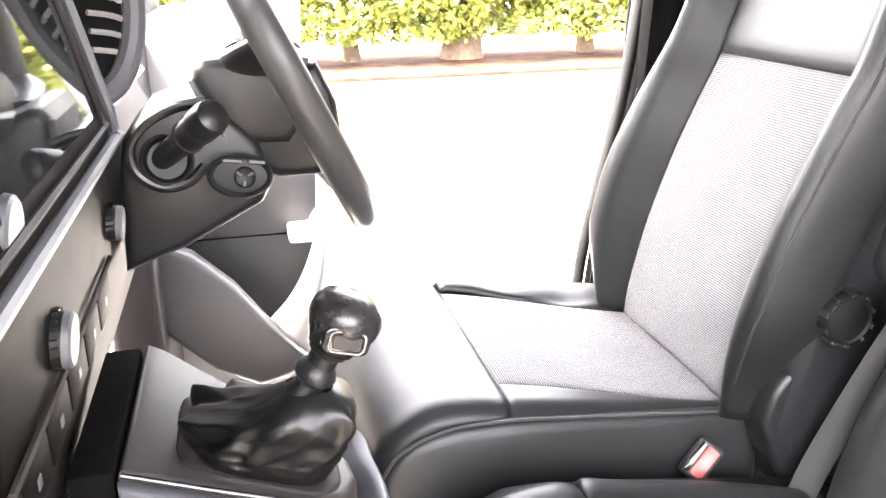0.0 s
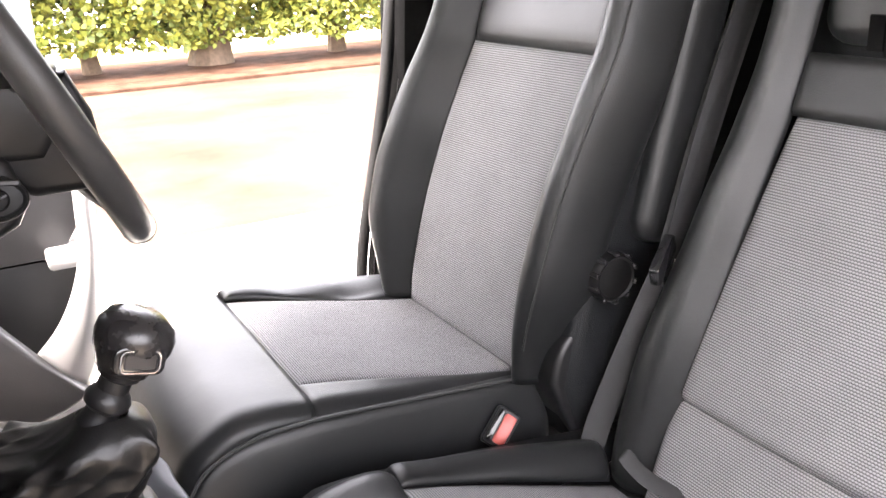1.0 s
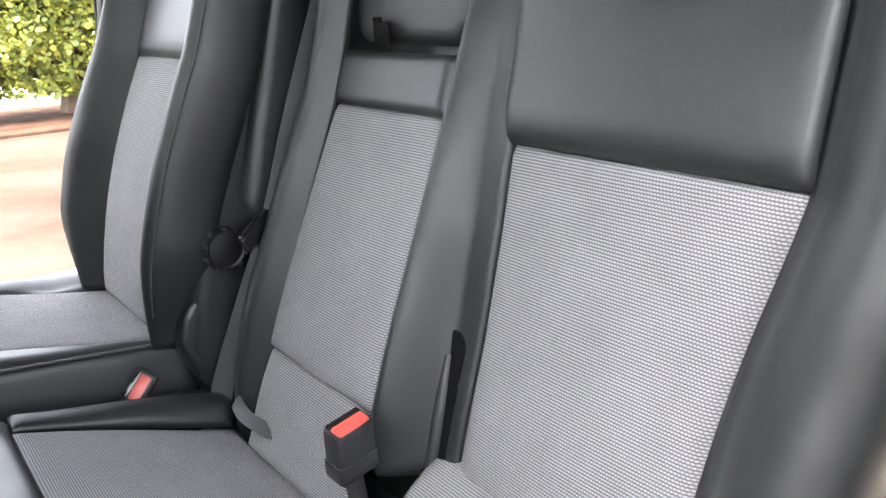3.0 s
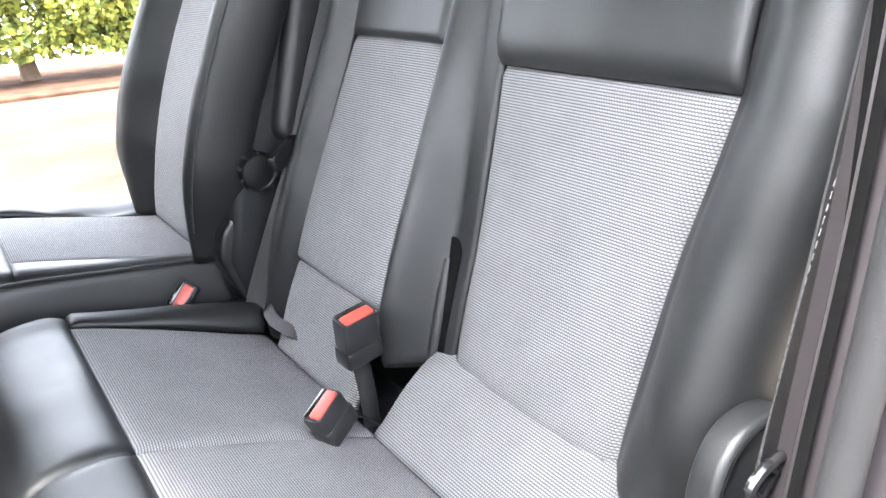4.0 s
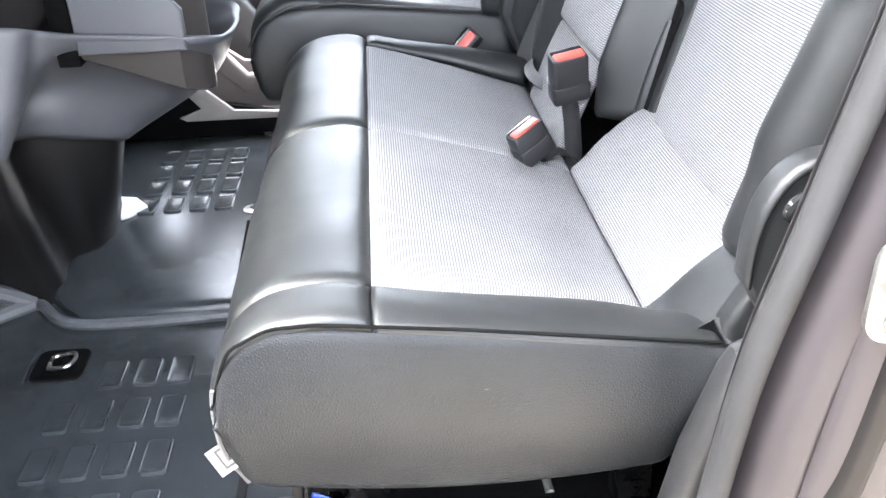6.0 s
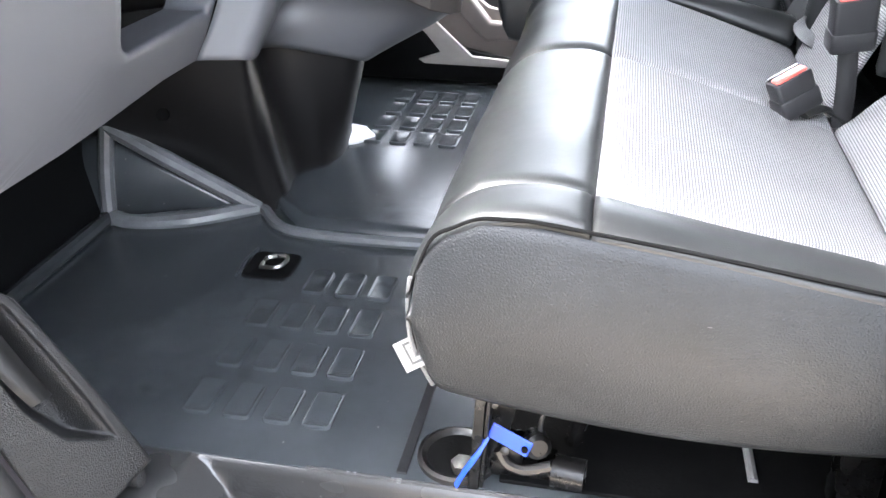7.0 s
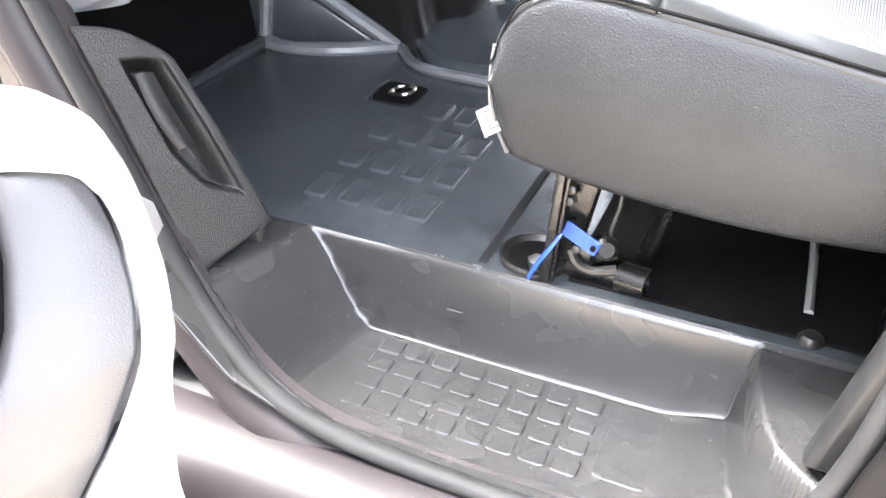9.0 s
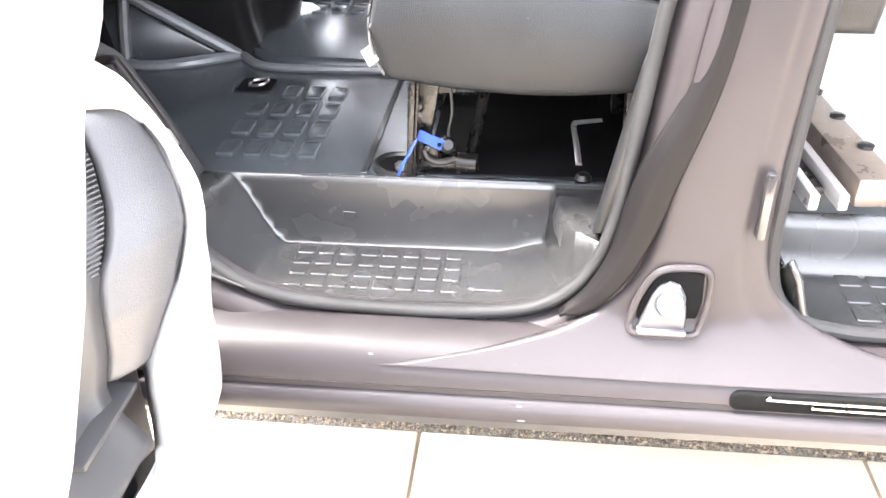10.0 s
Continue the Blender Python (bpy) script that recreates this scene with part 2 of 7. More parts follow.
M_LEAF = leaf_material()


def screen_material():
    m = material("screen_glass", (0.012, 0.014, 0.015), 0.04, vary=0.1, bump=0, spread=0.02)
    return m


M_SCREEN = screen_material()


def glass_material():
    m = bpy.data.materials.new("window_glass")
    m.use_nodes = True
    b = m.node_tree.nodes["Principled BSDF"]
    b.inputs["Transmission Weight"].default_value = 1
    b.inputs["Roughness"].default_value = 0.0
    b.inputs["IOR"].default_value = 1.1
    b.inputs["Base Color"].default_value = (0.95, 0.97, 0.96, 1)
    return m


M_GLASS = glass_material()


# ---- building helpers ----
def link_mesh(name, verts, faces, mat, parent=None, label="", uvs=None, smooth=True):
    me = bpy.data.meshes.new(name)
    me.from_pydata([tuple(v) for v in verts], [], faces)
    if uvs is not None:
        layer = me.uv_layers.new(name="cloth")
        for loop in me.loops:
            layer.data[loop.index].uv = uvs[loop.vertex_index]
    me.materials.append(mat)
    if smooth:
        me.shade_smooth()
    me.update()
    ob = new(name, me)
    if parent is not None:
        ob.parent = parent
    if label:
        ob["label"] = label
    return ob


def part(name, bm, mat, parent=None, label="", smooth=True, sharp=35):
    """Links a bmesh as one mesh object under a thing or a part."""
    bmesh.ops.recalc_face_normals(bm, faces=bm.faces)
    me = bpy.data.meshes.new(name)
    bm.to_mesh(me)
    bm.free()
    me.materials.append(mat)
    if smooth:
        me.shade_smooth()
        me.set_sharp_from_angle(angle=radians(sharp))
    ob = new(name, me)
    if parent is not None:
        ob.parent = parent
    if label:
        ob["label"] = label
    return ob


def mesh_bm(verts, faces):
    bm = bmesh.new()
    vs = [bm.verts.new(v) for v in verts]
    for f in faces:
        bm.faces.new([vs[k] for k in f])
    return bm


def thing(name, label, category, group="", kind=""):
    return tagged(new(name), label, category, group, kind)


def box(x0, x1, y0, y1, z0, z1, bevel=0.004, seg=2, m=None):
    bm = bmesh.new()
    bmesh.ops.create_cube(bm, size=1)
    for v in bm.verts:
        v.co = Vector((x0 + (v.co.x + .5) * (x1 - x0), y0 + (v.co.y + .5) * (y1 - y0), z0 + (v.co.z + .5) * (z1 - z0)))
    if bevel:
        bmesh.ops.bevel(bm, geom=bm.edges[:], offset=bevel, segments=seg, profile=0.5, affect="EDGES")
    if m is not None:
        bm.transform(m)
    return bm


def merge(*bms):
    out = bmesh.new()
    for b in bms:
        me = bpy.data.meshes.new("tmp")
        b.to_mesh(me)
        b.free()
        out.from_mesh(me)
        bpy.data.meshes.remove(me)
    return out


def spline(points, n):
    """Catmull-Rom through the points, n samples evenly spaced by length."""
    p = np.array(points, float)
    p = np.vstack([2 * p[0] - p[1], p, 2 * p[-1] - p[-2]])
    out = []
    for i in range(1, len(p) - 2):
        for k in range(24):
            u = k / 24
            a, b, c, d = p[i - 1], p[i], p[i + 1], p[i + 2]
            out.append(0.5 * (2 * b + (c - a) * u + (2 * a - 5 * b + 4 * c - d) * u * u + (3 * b - a - 3 * c + d) * u ** 3))
    out.append(p[-2])
    out = np.array(out)
    s = np.concatenate([[0], np.cumsum(np.linalg.norm(np.diff(out, axis=0), axis=1))])
    t = np.linspace(0, s[-1], n)
    return np.stack([np.interp(t, s, out[:, k]) for k in range(out.shape[1])], axis=1)


def tube(points, r, n=24, sides=10, closed=False, flat=1.0, smooth_path=True):
    """A round or flattened bar along a path; r may be a list, one radius a sample."""
    if closed:
        pts = np.array(points, float)
        pts = spline(np.vstack([pts, pts[:1]]), n + 1)[:-1]
    else:
        pts = spline(points, n) if smooth_path else np.array(points, float)
    n = len(pts)
    rr = np.interp(np.linspace(0, 1, n), np.linspace(0, 1, len(r)), r) if isinstance(r, (list, tuple)) else np.full(n, r)
    bm = bmesh.new()
    rings = []
    ref = Vector((0, 0, 1))
    for i in range(n):
        a, b = pts[(i - 1) % n if closed else max(i - 1, 0)], pts[(i + 1) % n if closed else min(i + 1, n - 1)]
        d = Vector(b - a).normalized()
        if abs(d.dot(ref)) > 0.95:
            ref = Vector((0, 1, 0))
        side = d.cross(ref).normalized()
        up = side.cross(d).normalized()
        ref = up
        rings.append([bm.verts.new(Vector(pts[i]) + side * math.cos(2 * math.pi * k / sides) * rr[i]
                                   + up * math.sin(2 * math.pi * k / sides) * rr[i] * flat) for k in range(sides)])
    for i in range(n if closed else n - 1):
        a, b = rings[i], rings[(i + 1) % n]
        for k in range(sides):
            bm.faces.new((a[k], a[(k + 1) % sides], b[(k + 1) % sides], b[k]))
    if not closed:
        bm.faces.new(rings[0])
        bm.faces.new(rings[-1][::-1])
    return bm


def ribbon(points, across, width, thick=0.0016, n=30):
    """A flat webbing strap along a curve, with its breadth along a given way."""
    pts = spline([tuple(p) for p in points], n)
    w = Vector(across).normalized()
    bm = bmesh.new()
    rows = []
    for i, p in enumerate(pts):
        p = Vector(p)
        d = (Vector(pts[min(n - 1, i + 1)]) - Vector(pts[max(0, i - 1)])).normalized()
        a = (w - d * w.dot(d)).normalized() * width / 2
        k = d.cross(a).normalized() * thick / 2
        rows.append([bm.verts.new(p + q) for q in (a + k, a * .3 + k * 1.6, -a * .3 + k * 1.6, -a + k, -a - k, a - k)])
    for r, s in zip(rows, rows[1:]):
        for j in range(6):
            bm.faces.new((r[j], r[(j + 1) % 6], s[(j + 1) % 6], s[j]))
    bm.faces.new(rows[0][::-1])
    bm.faces.new(rows[-1])
    bmesh.ops.recalc_face_normals(bm, faces=bm.faces)
    return bm


def lathe(profile, centre, axis=(0, 0, 1), sides=28):
    """A turned body: profile of (radius, height) along the axis."""
    bm = bmesh.new()
    rings = []
    for r, h in profile:
        rings.append([bm.verts.new((r * math.cos(2 * math.pi * k / sides), r * math.sin(2 * math.pi * k / sides), h)) for k in range(sides)])
    for a, b in zip(rings, rings[1:]):
        for k in range(sides):
            bm.faces.new((a[k], a[(k + 1) % sides], b[(k + 1) % sides], b[k]))
    bm.faces.new(rings[0][::-1])
    bm.faces.new(rings[-1])
    bm.transform(Matrix.Translation(centre) @ Vector((0, 0, 1)).rotation_difference(Vector(axis)).to_matrix().to_4x4())
    return bm


def prism(outline, lo, hi, axis="y", bevel=0.0, seg=2):
    """An outline drawn in the two other axes, carried along one axis."""
    bm = bmesh.new()
    if axis == "y":
        make = lambda a, b, c: (a, c, b)
    elif axis == "x":
        make = lambda a, b, c: (c, a, b)
    else:
        make = lambda a, b, c: (a, b, c)
    one = [bm.verts.new(make(a, b, lo)) for a, b in outline]
    two = [bm.verts.new(make(a, b, hi)) for a, b in outline]
    n = len(outline)
    caps = [bm.faces.new(one), bm.faces.new(two[::-1])]
    for i in range(n):
        bm.faces.new((one[i], two[i], two[(i + 1) % n], one[(i + 1) % n]))
    bmesh.ops.recalc_face_normals(bm, faces=bm.faces)
    if bevel:
        edges = [e for f in caps for e in f.edges]
        bmesh.ops.bevel(bm, geom=edges, offset=bevel, segments=seg, profile=0.5, affect="EDGES")
    return bm


def rounded(x0, x1, y0, y1, r, n=5):
    """A rectangle's outline with round corners."""
    out = []
    for cx, cy, a0 in ((x1 - r, y1 - r, 0), (x0 + r, y1 - r, 90), (x0 + r, y0 + r, 180), (x1 - r, y0 + r, 270)):
        for k in range(n + 1):
            a = radians(a0 + 90 * k / n)
            out.append((cx + r * math.cos(a), cy + r * math.sin(a)))
    return out


def ease(t):
    t = min(1.0, max(0.0, t))
    return t * t * (3 - 2 * t)


def panel(name, fn, nu, nv, mat, parent=None, label="", thick=0.012, tuck=0.005, band=0.014, wrinkle=0.0, wscale=12, edges="udlr", flip=False):
    """A padded panel: the sheet fn(u, v) with its edges drawn in to the seams, and a back, closed all round."""
    P = np.array([[fn(i / nu, j / nv) for j in range(nv + 1)] for i in range(nu + 1)], float)
    du = np.gradient(P, axis=0)
    dv = np.gradient(P, axis=1)
    N = np.cross(du, dv)
    N /= np.linalg.norm(N, axis=2, keepdims=True) + 1e-12
    if flip:
        N = -N
    su = np.zeros((nu + 1, nv + 1))
    su[1:] = np.cumsum(np.linalg.norm(np.diff(P, axis=0), axis=2), axis=0)
    sv = np.zeros((nu + 1, nv + 1))
    sv[:, 1:] = np.cumsum(np.linalg.norm(np.diff(P, axis=1), axis=2), axis=1)
    front = P.copy()
    for i in range(nu + 1):
        for j in range(nv + 1):
            d = 9.0
            if "u" in edges: d = min(d, su[i, j])
            if "d" in edges: d = min(d, su[-1, j] - su[i, j])
            if "l" in edges: d = min(d, sv[i, j])
            if "r" in edges: d = min(d, sv[i, -1] - sv[i, j])
            t = min(1.0, d / band)
            off = -tuck * (1 - math.sqrt(max(0.0, 1 - (1 - t) ** 2)))
            if wrinkle:
                off += wrinkle * noise.noise(Vector(P[i, j]) * wscale) * t
            front[i, j] += N[i, j] * off
    back = P - N * thick
    verts = [tuple(v) for v in front.reshape(-1, 3)] + [tuple(v) for v in back.reshape(-1, 3)]
    uvs = [(su[i, j], sv[i, j]) for i in range(nu + 1) for j in range(nv + 1)] * 2
    uvs = [(b, a) for a, b in uvs]
    w, off = nv + 1, (nu + 1) * (nv + 1)
    faces = []
    for i in range(nu):
        for j in range(nv):
            a = i * w + j
            q = (a, a + w, a + w + 1, a + 1)
            faces.append(q if not flip else q[::-1])
            faces.append(tuple(off + k for k in (q[::-1] if not flip else q)))
    rim = [i * w for i in range(nu)] + [nu * w + j for j in range(nv)] + [i * w + nv for i in range(nu, 0, -1)] + [j for j in range(nv, 0, -1)]
    for k in range(len(rim)):
        a, b = rim[k], rim[(k + 1) % len(rim)]
        q = (b, a, a + off, b + off)
        faces.append(q if not flip else q[::-1])
    return link_mesh(name, verts, faces, mat, parent, label, uvs)


class Profile:
    """A seat's line from front to back in x and z, run along by length."""
    def __init__(self, pts, n=240):
        self.p = spline(pts, n)
        self.s = np.concatenate([[0], np.cumsum(np.linalg.norm(np.diff(self.p, axis=0), axis=1))])
        self.length = self.s[-1]
        d = np.gradient(self.p, axis=0)
        d /= np.linalg.norm(d, axis=1, keepdims=True)
        self.n = np.stack([-d[:, 1], d[:, 0]], axis=1)

    def at(self, s, off=0.0):
        x, z = np.interp(s, self.s, self.p[:, 0]), np.interp(s, self.s, self.p[:, 1])
        nx, nz = np.interp(s, self.s, self.n[:, 0]), np.interp(s, self.s, self.n[:, 1])
        return x + nx * off, z + nz * off

    def near(self, x, z):
        return self.s[np.argmin((self.p[:, 0] - x) ** 2 + (self.p[:, 1] - z) ** 2)]


def number(f, s):
    return f(s) if callable(f) else f


def padded(name, prof, s0, s1, y0, y1, mat, parent, label="", lateral=None, nu=24, nv=16, **kw):
    """A padded panel on a seat's profile between two lengths, and between two lines across."""
    def fn(u, v):
        s = s0 + (s1 - s0) * u
        y = number(y0, s) + (number(y1, s) - number(y0, s)) * v
        x, z = prof.at(s, lateral(s, y) if lateral else 0.0)
        return (x, y, z)
    return panel(name, fn, nu, nv, mat, parent, label, **kw)


# ---- the ground and what stands outside ----
MID = 0.58                     # the van's middle line; x runs to its tail, y to the driver's side
ground = part("ground", box(-150, 150, -150, 150, -0.3, 0.0, 0), M_DRIVE, label="worn pinkish-brown asphalt drive")
tagged(ground, category="ground", kind="structure")
apron = part("apron", box(-40, 40, 1.6, 5.2, -0.1, 0.006, 0), M_PALE)
tagged(apron, "pale concrete apron beside the van", "ground", kind="structure")
bed = part("planting_bed", box(-40, 40, 12.0, 15.2, -0.1, 0.05, 0.03), M_SOIL)
tagged(bed, "strip of bare brown soil under the hedge", "soil", kind="structure")
far_yard = part("far_yard", box(-60, 60, 15.4, 90, -0.1, 0.012, 0), M_PALE)
tagged(far_yard, "pale sunlit concrete yard beyond the hedge", "ground", kind="structure")
verge = part("verge", box(-60, 60, 15.2, 17.0, -0.1, 0.03, 0.01), M_GRASS)
tagged(verge, "strip of dry yellow grass behind the hedge", "grass", kind="structure")


# wall out of view, added to darken the paint's reflections and the fill light
M_UNSEEN_WALL = material("unseen_wall_brown", (0.075, 0.06, 0.05), 0.8, vary=0.25, scale=2, bump=0.6, grain=40, depth=0.006)
unseen_wall = part("wall_unseen", box(-14, 14, -8.2, -8.0, -0.1, 2.0, 0.01), M_UNSEEN_WALL)
tagged(unseen_wall, "unseen brown wall added to darken reflections and fill light", "wall", kind="structure")


M_BEDDING = material("mortar_bed", (0.2, 0.15, 0.1), 0.95, vary=0.3, scale=20, bump=0.6, grain=80, depth=0.003)


def paving():
    base = thing("pavement", "pale sandstone paving slabs beside the van", "pavement", kind="structure")
    part("bedding", box(-3.2, 3.4, -3.1, 0.09, -0.05, 0.001, 0), M_BEDDING, base)
    rng = random.Random(4)
    for row in range(5):
        y1 = 0.09 - row * 0.62
        for col in range(-3, 4):
            x0 = 0.125 + col * 0.965 + (0.48 if row % 2 else 0.0)
            part("slab", box(x0 + 0.004, x0 + 0.961, y1 - 0.612, y1, -0.02, 0.006 + rng.uniform(-0.001, 0.001), 0.004), M_SLAB, base)


def gravel_strip():
    rng = random.Random(9)
    bm = bmesh.new()
    for _ in range(15000):
        x, y = rng.uniform(-0.9, 2.2), rng.uniform(0.095, 0.36)
        r = rng.uniform(0.003, 0.0075)
        m = Matrix.Translation((x, y, r * 0.4)) @ Euler((rng.random() * 6, rng.random() * 6, rng.random() * 6)).to_matrix().to_4x4() @ Matrix.Diagonal((r, r * rng.uniform(0.6, 1), r * 0.7, 1))
        ps = [m @ Vector(v) for v in ((1, 0, 0), (-1, 0, 0), (0, 1, 0), (0, -1, 0), (0, 0, 1), (0, 0, -1))]
        vs = [bm.verts.new(p) for p in ps]
        for a, b, c in ((0, 2, 4), (2, 1, 4), (1, 3, 4), (3, 0, 4), (2, 0, 5), (1, 2, 5), (3, 1, 5), (0, 3, 5)):
            bm.faces.new((vs[a], vs[b], vs[c]))
    bed_ = part("gravel_bed", box(-1.2, 2.6, 0.092, 0.40, -0.02, 0.002, 0), M_GRAVEL)
    tagged(bed_, "dark gravelly ground under the van", "ground", kind="structure")
    g = part("gravel", bm, M_STONES, smooth=False)
    tagged(g, "loose brown and grey gravel along the slabs", "gravel", kind="stuff")


def pebble_material():
    m = material("pebbles", (0.2, 0.17, 0.13), 0.85, vary=0.3, scale=60, bump=0.3)
    t = m.node_tree
    geo = t.nodes.new("ShaderNodeNewGeometry")
    ramp = t.nodes.new("ShaderNodeValToRGB")
    ramp.color_ramp.elements[0].color = (0.035, 0.028, 0.022, 1)
    ramp.color_ramp.elements[1].color = (0.24, 0.185, 0.13, 1)
    t.links.new(geo.outputs["Random Per Island"], ramp.inputs[0])
    t.links.new(ramp.outputs[0], t.nodes["Principled BSDF"].inputs["Base Color"])
    return m


M_STONES = pebble_material()
paving()
gravel_strip()


def hedge():
    """A clipped conifer hedge: stems of their own, and a ragged mass of small sprays."""
    rng = random.Random(11)
    xs = [-7.4, -5.0, -2.9, -0.6, 1.7, 3.45, 5.6, 7.7, 9.8, 12.0]
    for k, x in enumerate(xs):
        tree = thing("hedge_tree", "clipped green conifer with a short bare trunk", "tree", "conifers of the hedge")
        y = 14.1 + rng.uniform(-0.2, 0.2)
        r = rng.uniform(0.09, 0.17) if k != 5 else 0.26
        lean = rng.uniform(-0.12, 0.12)
        part("trunk", tube([(x, y, -0.05), (x + lean * .5, y, 0.5), (x + lean, y, 1.2), (x + lean * 1.3, y + .1, 2.4)], [r * 1.5, r, r * .8, r * .3], 14, 10), M_BARK, tree)
        for _ in range(7):
            a, h = rng.uniform(0, 6.28), rng.uniform(0.35, 0.9)
            d = rng.uniform(0.4, 0.9)
            part("branch", tube([(x + lean, y, h), (x + d * .5 * math.cos(a), y + d * .4 * math.sin(a), h + .12), (x + d * math.cos(a), y + d * .7 * math.sin(a), h + .3)], [r * .35, r * .2, .012], 8, 6), M_BARK, tree)
        n = 13000
        c = np.empty((n, 3))
        for i in range(n):
            zz = 0.38 + 2.8 * rng.random() ** 0.9
            depth = rng.random()
            bulge = 0.85 + 0.18 * math.sin(zz * 3.1 + x) + 0.1 * math.sin(zz * 7 + x * 2)
            xx = x + rng.uniform(-1.5, 1.5)
            front = y - bulge + 0.35 * noise.noise(Vector((xx * 1.4, zz * 1.6, k))) + 0.15 * noise.noise(Vector((xx * 4, zz * 4, k)))
            low = 0.42 + 0.3 * noise.noise(Vector((xx * 1.1, 3.3, k))) + 0.12 * noise.noise(Vector((xx * 5, 1.3, k)))
            c[i] = (xx, front + 1.3 * depth ** 2.2, max(zz, low + rng.uniform(0, .12)))
        V, F = [], []
        for i in range(n):
            s = rng.uniform(0.06, 0.13)
            d = Vector((rng.uniform(-1, 1), rng.uniform(-1.1, 0.3), rng.uniform(-0.9, 0.7))).normalized()
            side = d.cross(Vector((rng.uniform(-1, 1), rng.uniform(-1, 1), rng.uniform(-1, 1)))).normalized()
            p = Vector(c[i])
            b = len(V)
            V += [p - side * s * .18, p + d * s * .5 - side * s * .42, p + d * s, p + d * s * .5 + side * s * .42, p + side * s * .18]
            F.append((b, b + 1, b + 2, b + 3, b + 4))
        link_mesh("crown", V, F, M_LEAF, tree, smooth=False)


hedge()


# ---- the van's shell ----
def sheet(name, fn, nu, nv, mat, parent=None, label="", thick=0.01, flip=False):
    return panel(name, fn, nu, nv, mat, parent, label, thick=thick, tuck=0, flip=flip)


FLOOR = 0.70
floor = part("floor", box(-0.66, 2.6, -0.03, 0.66, FLOOR - 0.05, FLOOR, 0), M_MAT, label="moulded blue-black rubber cab floor")
tagged(floor, category="floor", kind="structure")
tunnel = part("floor_driver", prism([(-0.66, 0.63), (-0.36, 0.615), (-0.318, 0.575), (-0.25, 0.500), (-0.20, 0.490), (0.055, 0.488), (0.055, 1.31), (-0.66, 1.31)], FLOOR - .05, FLOOR + .027, "z", 0.020, 4), M_MAT)
tagged(tunnel, "raised rubber floor before the driver's seat", "floor", kind="structure")
floor_rear = part("floor_rear", box(0.055, 2.6, 0.66, 1.18, FLOOR - .05, FLOOR, 0), M_MAT)
tagged(floor_rear, "dark rubber floor under the seats", "floor", kind="structure")

def floor_pads():
    """Raised anti-slip lozenges, pressed in rows into the rubber."""
    def pad_bm(lx, ly, h=0.0046):
        bm = prism(rounded(-lx / 2, lx / 2, -ly / 2, ly / 2, 0.007, 3), -0.004, h, "z", 0.0020, 2)
        top = max(bm.faces, key=lambda f: (f.calc_center_median().z, f.calc_area()))
        r = bmesh.ops.inset_region(bm, faces=[top], thickness=0.003)
        bmesh.ops.translate(bm, verts=top.verts[:], vec=(0, 0, -0.0011))
        return bm
    first = part("pad", pad_bm(0.036, 0.066), M_MAT, floor)
    first.location = (-0.212, 0.065, FLOOR)
    places = [(x, y) for y in (0.065, 0.16, 0.255, 0.35) for x in (-0.212, -0.161, -0.110, -0.061)]
    for x, y in places[1:]:
        if (x, y) == (-0.212, 0.35):
            continue
        o = new("pad", first.data)
        o.parent, o.location = floor, (x + (y - .065) * -0.01, y, FLOOR)
    for y in (0.88, 0.965, 1.05, 1.135):
        for x in (-0.22, -0.168, -0.118, -0.068):
            o = new("pad", first.data)
            o.parent, o.location = tunnel, (x, y, FLOOR + 0.027)


floor_pads()

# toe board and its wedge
# near-black rubber: the shade under the dashboard is put into its colour
M_TOE = material("shaded_toe_rubber", (0.0045, 0.0047, 0.005), 0.55, vary=0.15, scale=8, bump=0.3, grain=600, spec=0.08)
M_COLUMN = material("black_column_plastic", (0.0075, 0.007, 0.007), 0.42, vary=0.25, scale=8, bump=0.3, grain=700, spec=0.26)
# worn ridges, made paler than the floor to carry their highlight too
M_RIDGE = material("worn_highlit_ridge", (0.085, 0.088, 0.092), 0.34, vary=0.35, scale=16, bump=0.3, grain=300)
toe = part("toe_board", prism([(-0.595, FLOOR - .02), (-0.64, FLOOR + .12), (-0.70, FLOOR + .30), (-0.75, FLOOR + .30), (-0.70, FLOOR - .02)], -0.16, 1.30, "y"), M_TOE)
tagged(toe, "rubber toe board darkened for the shade under the dashboard", "floor", kind="structure")


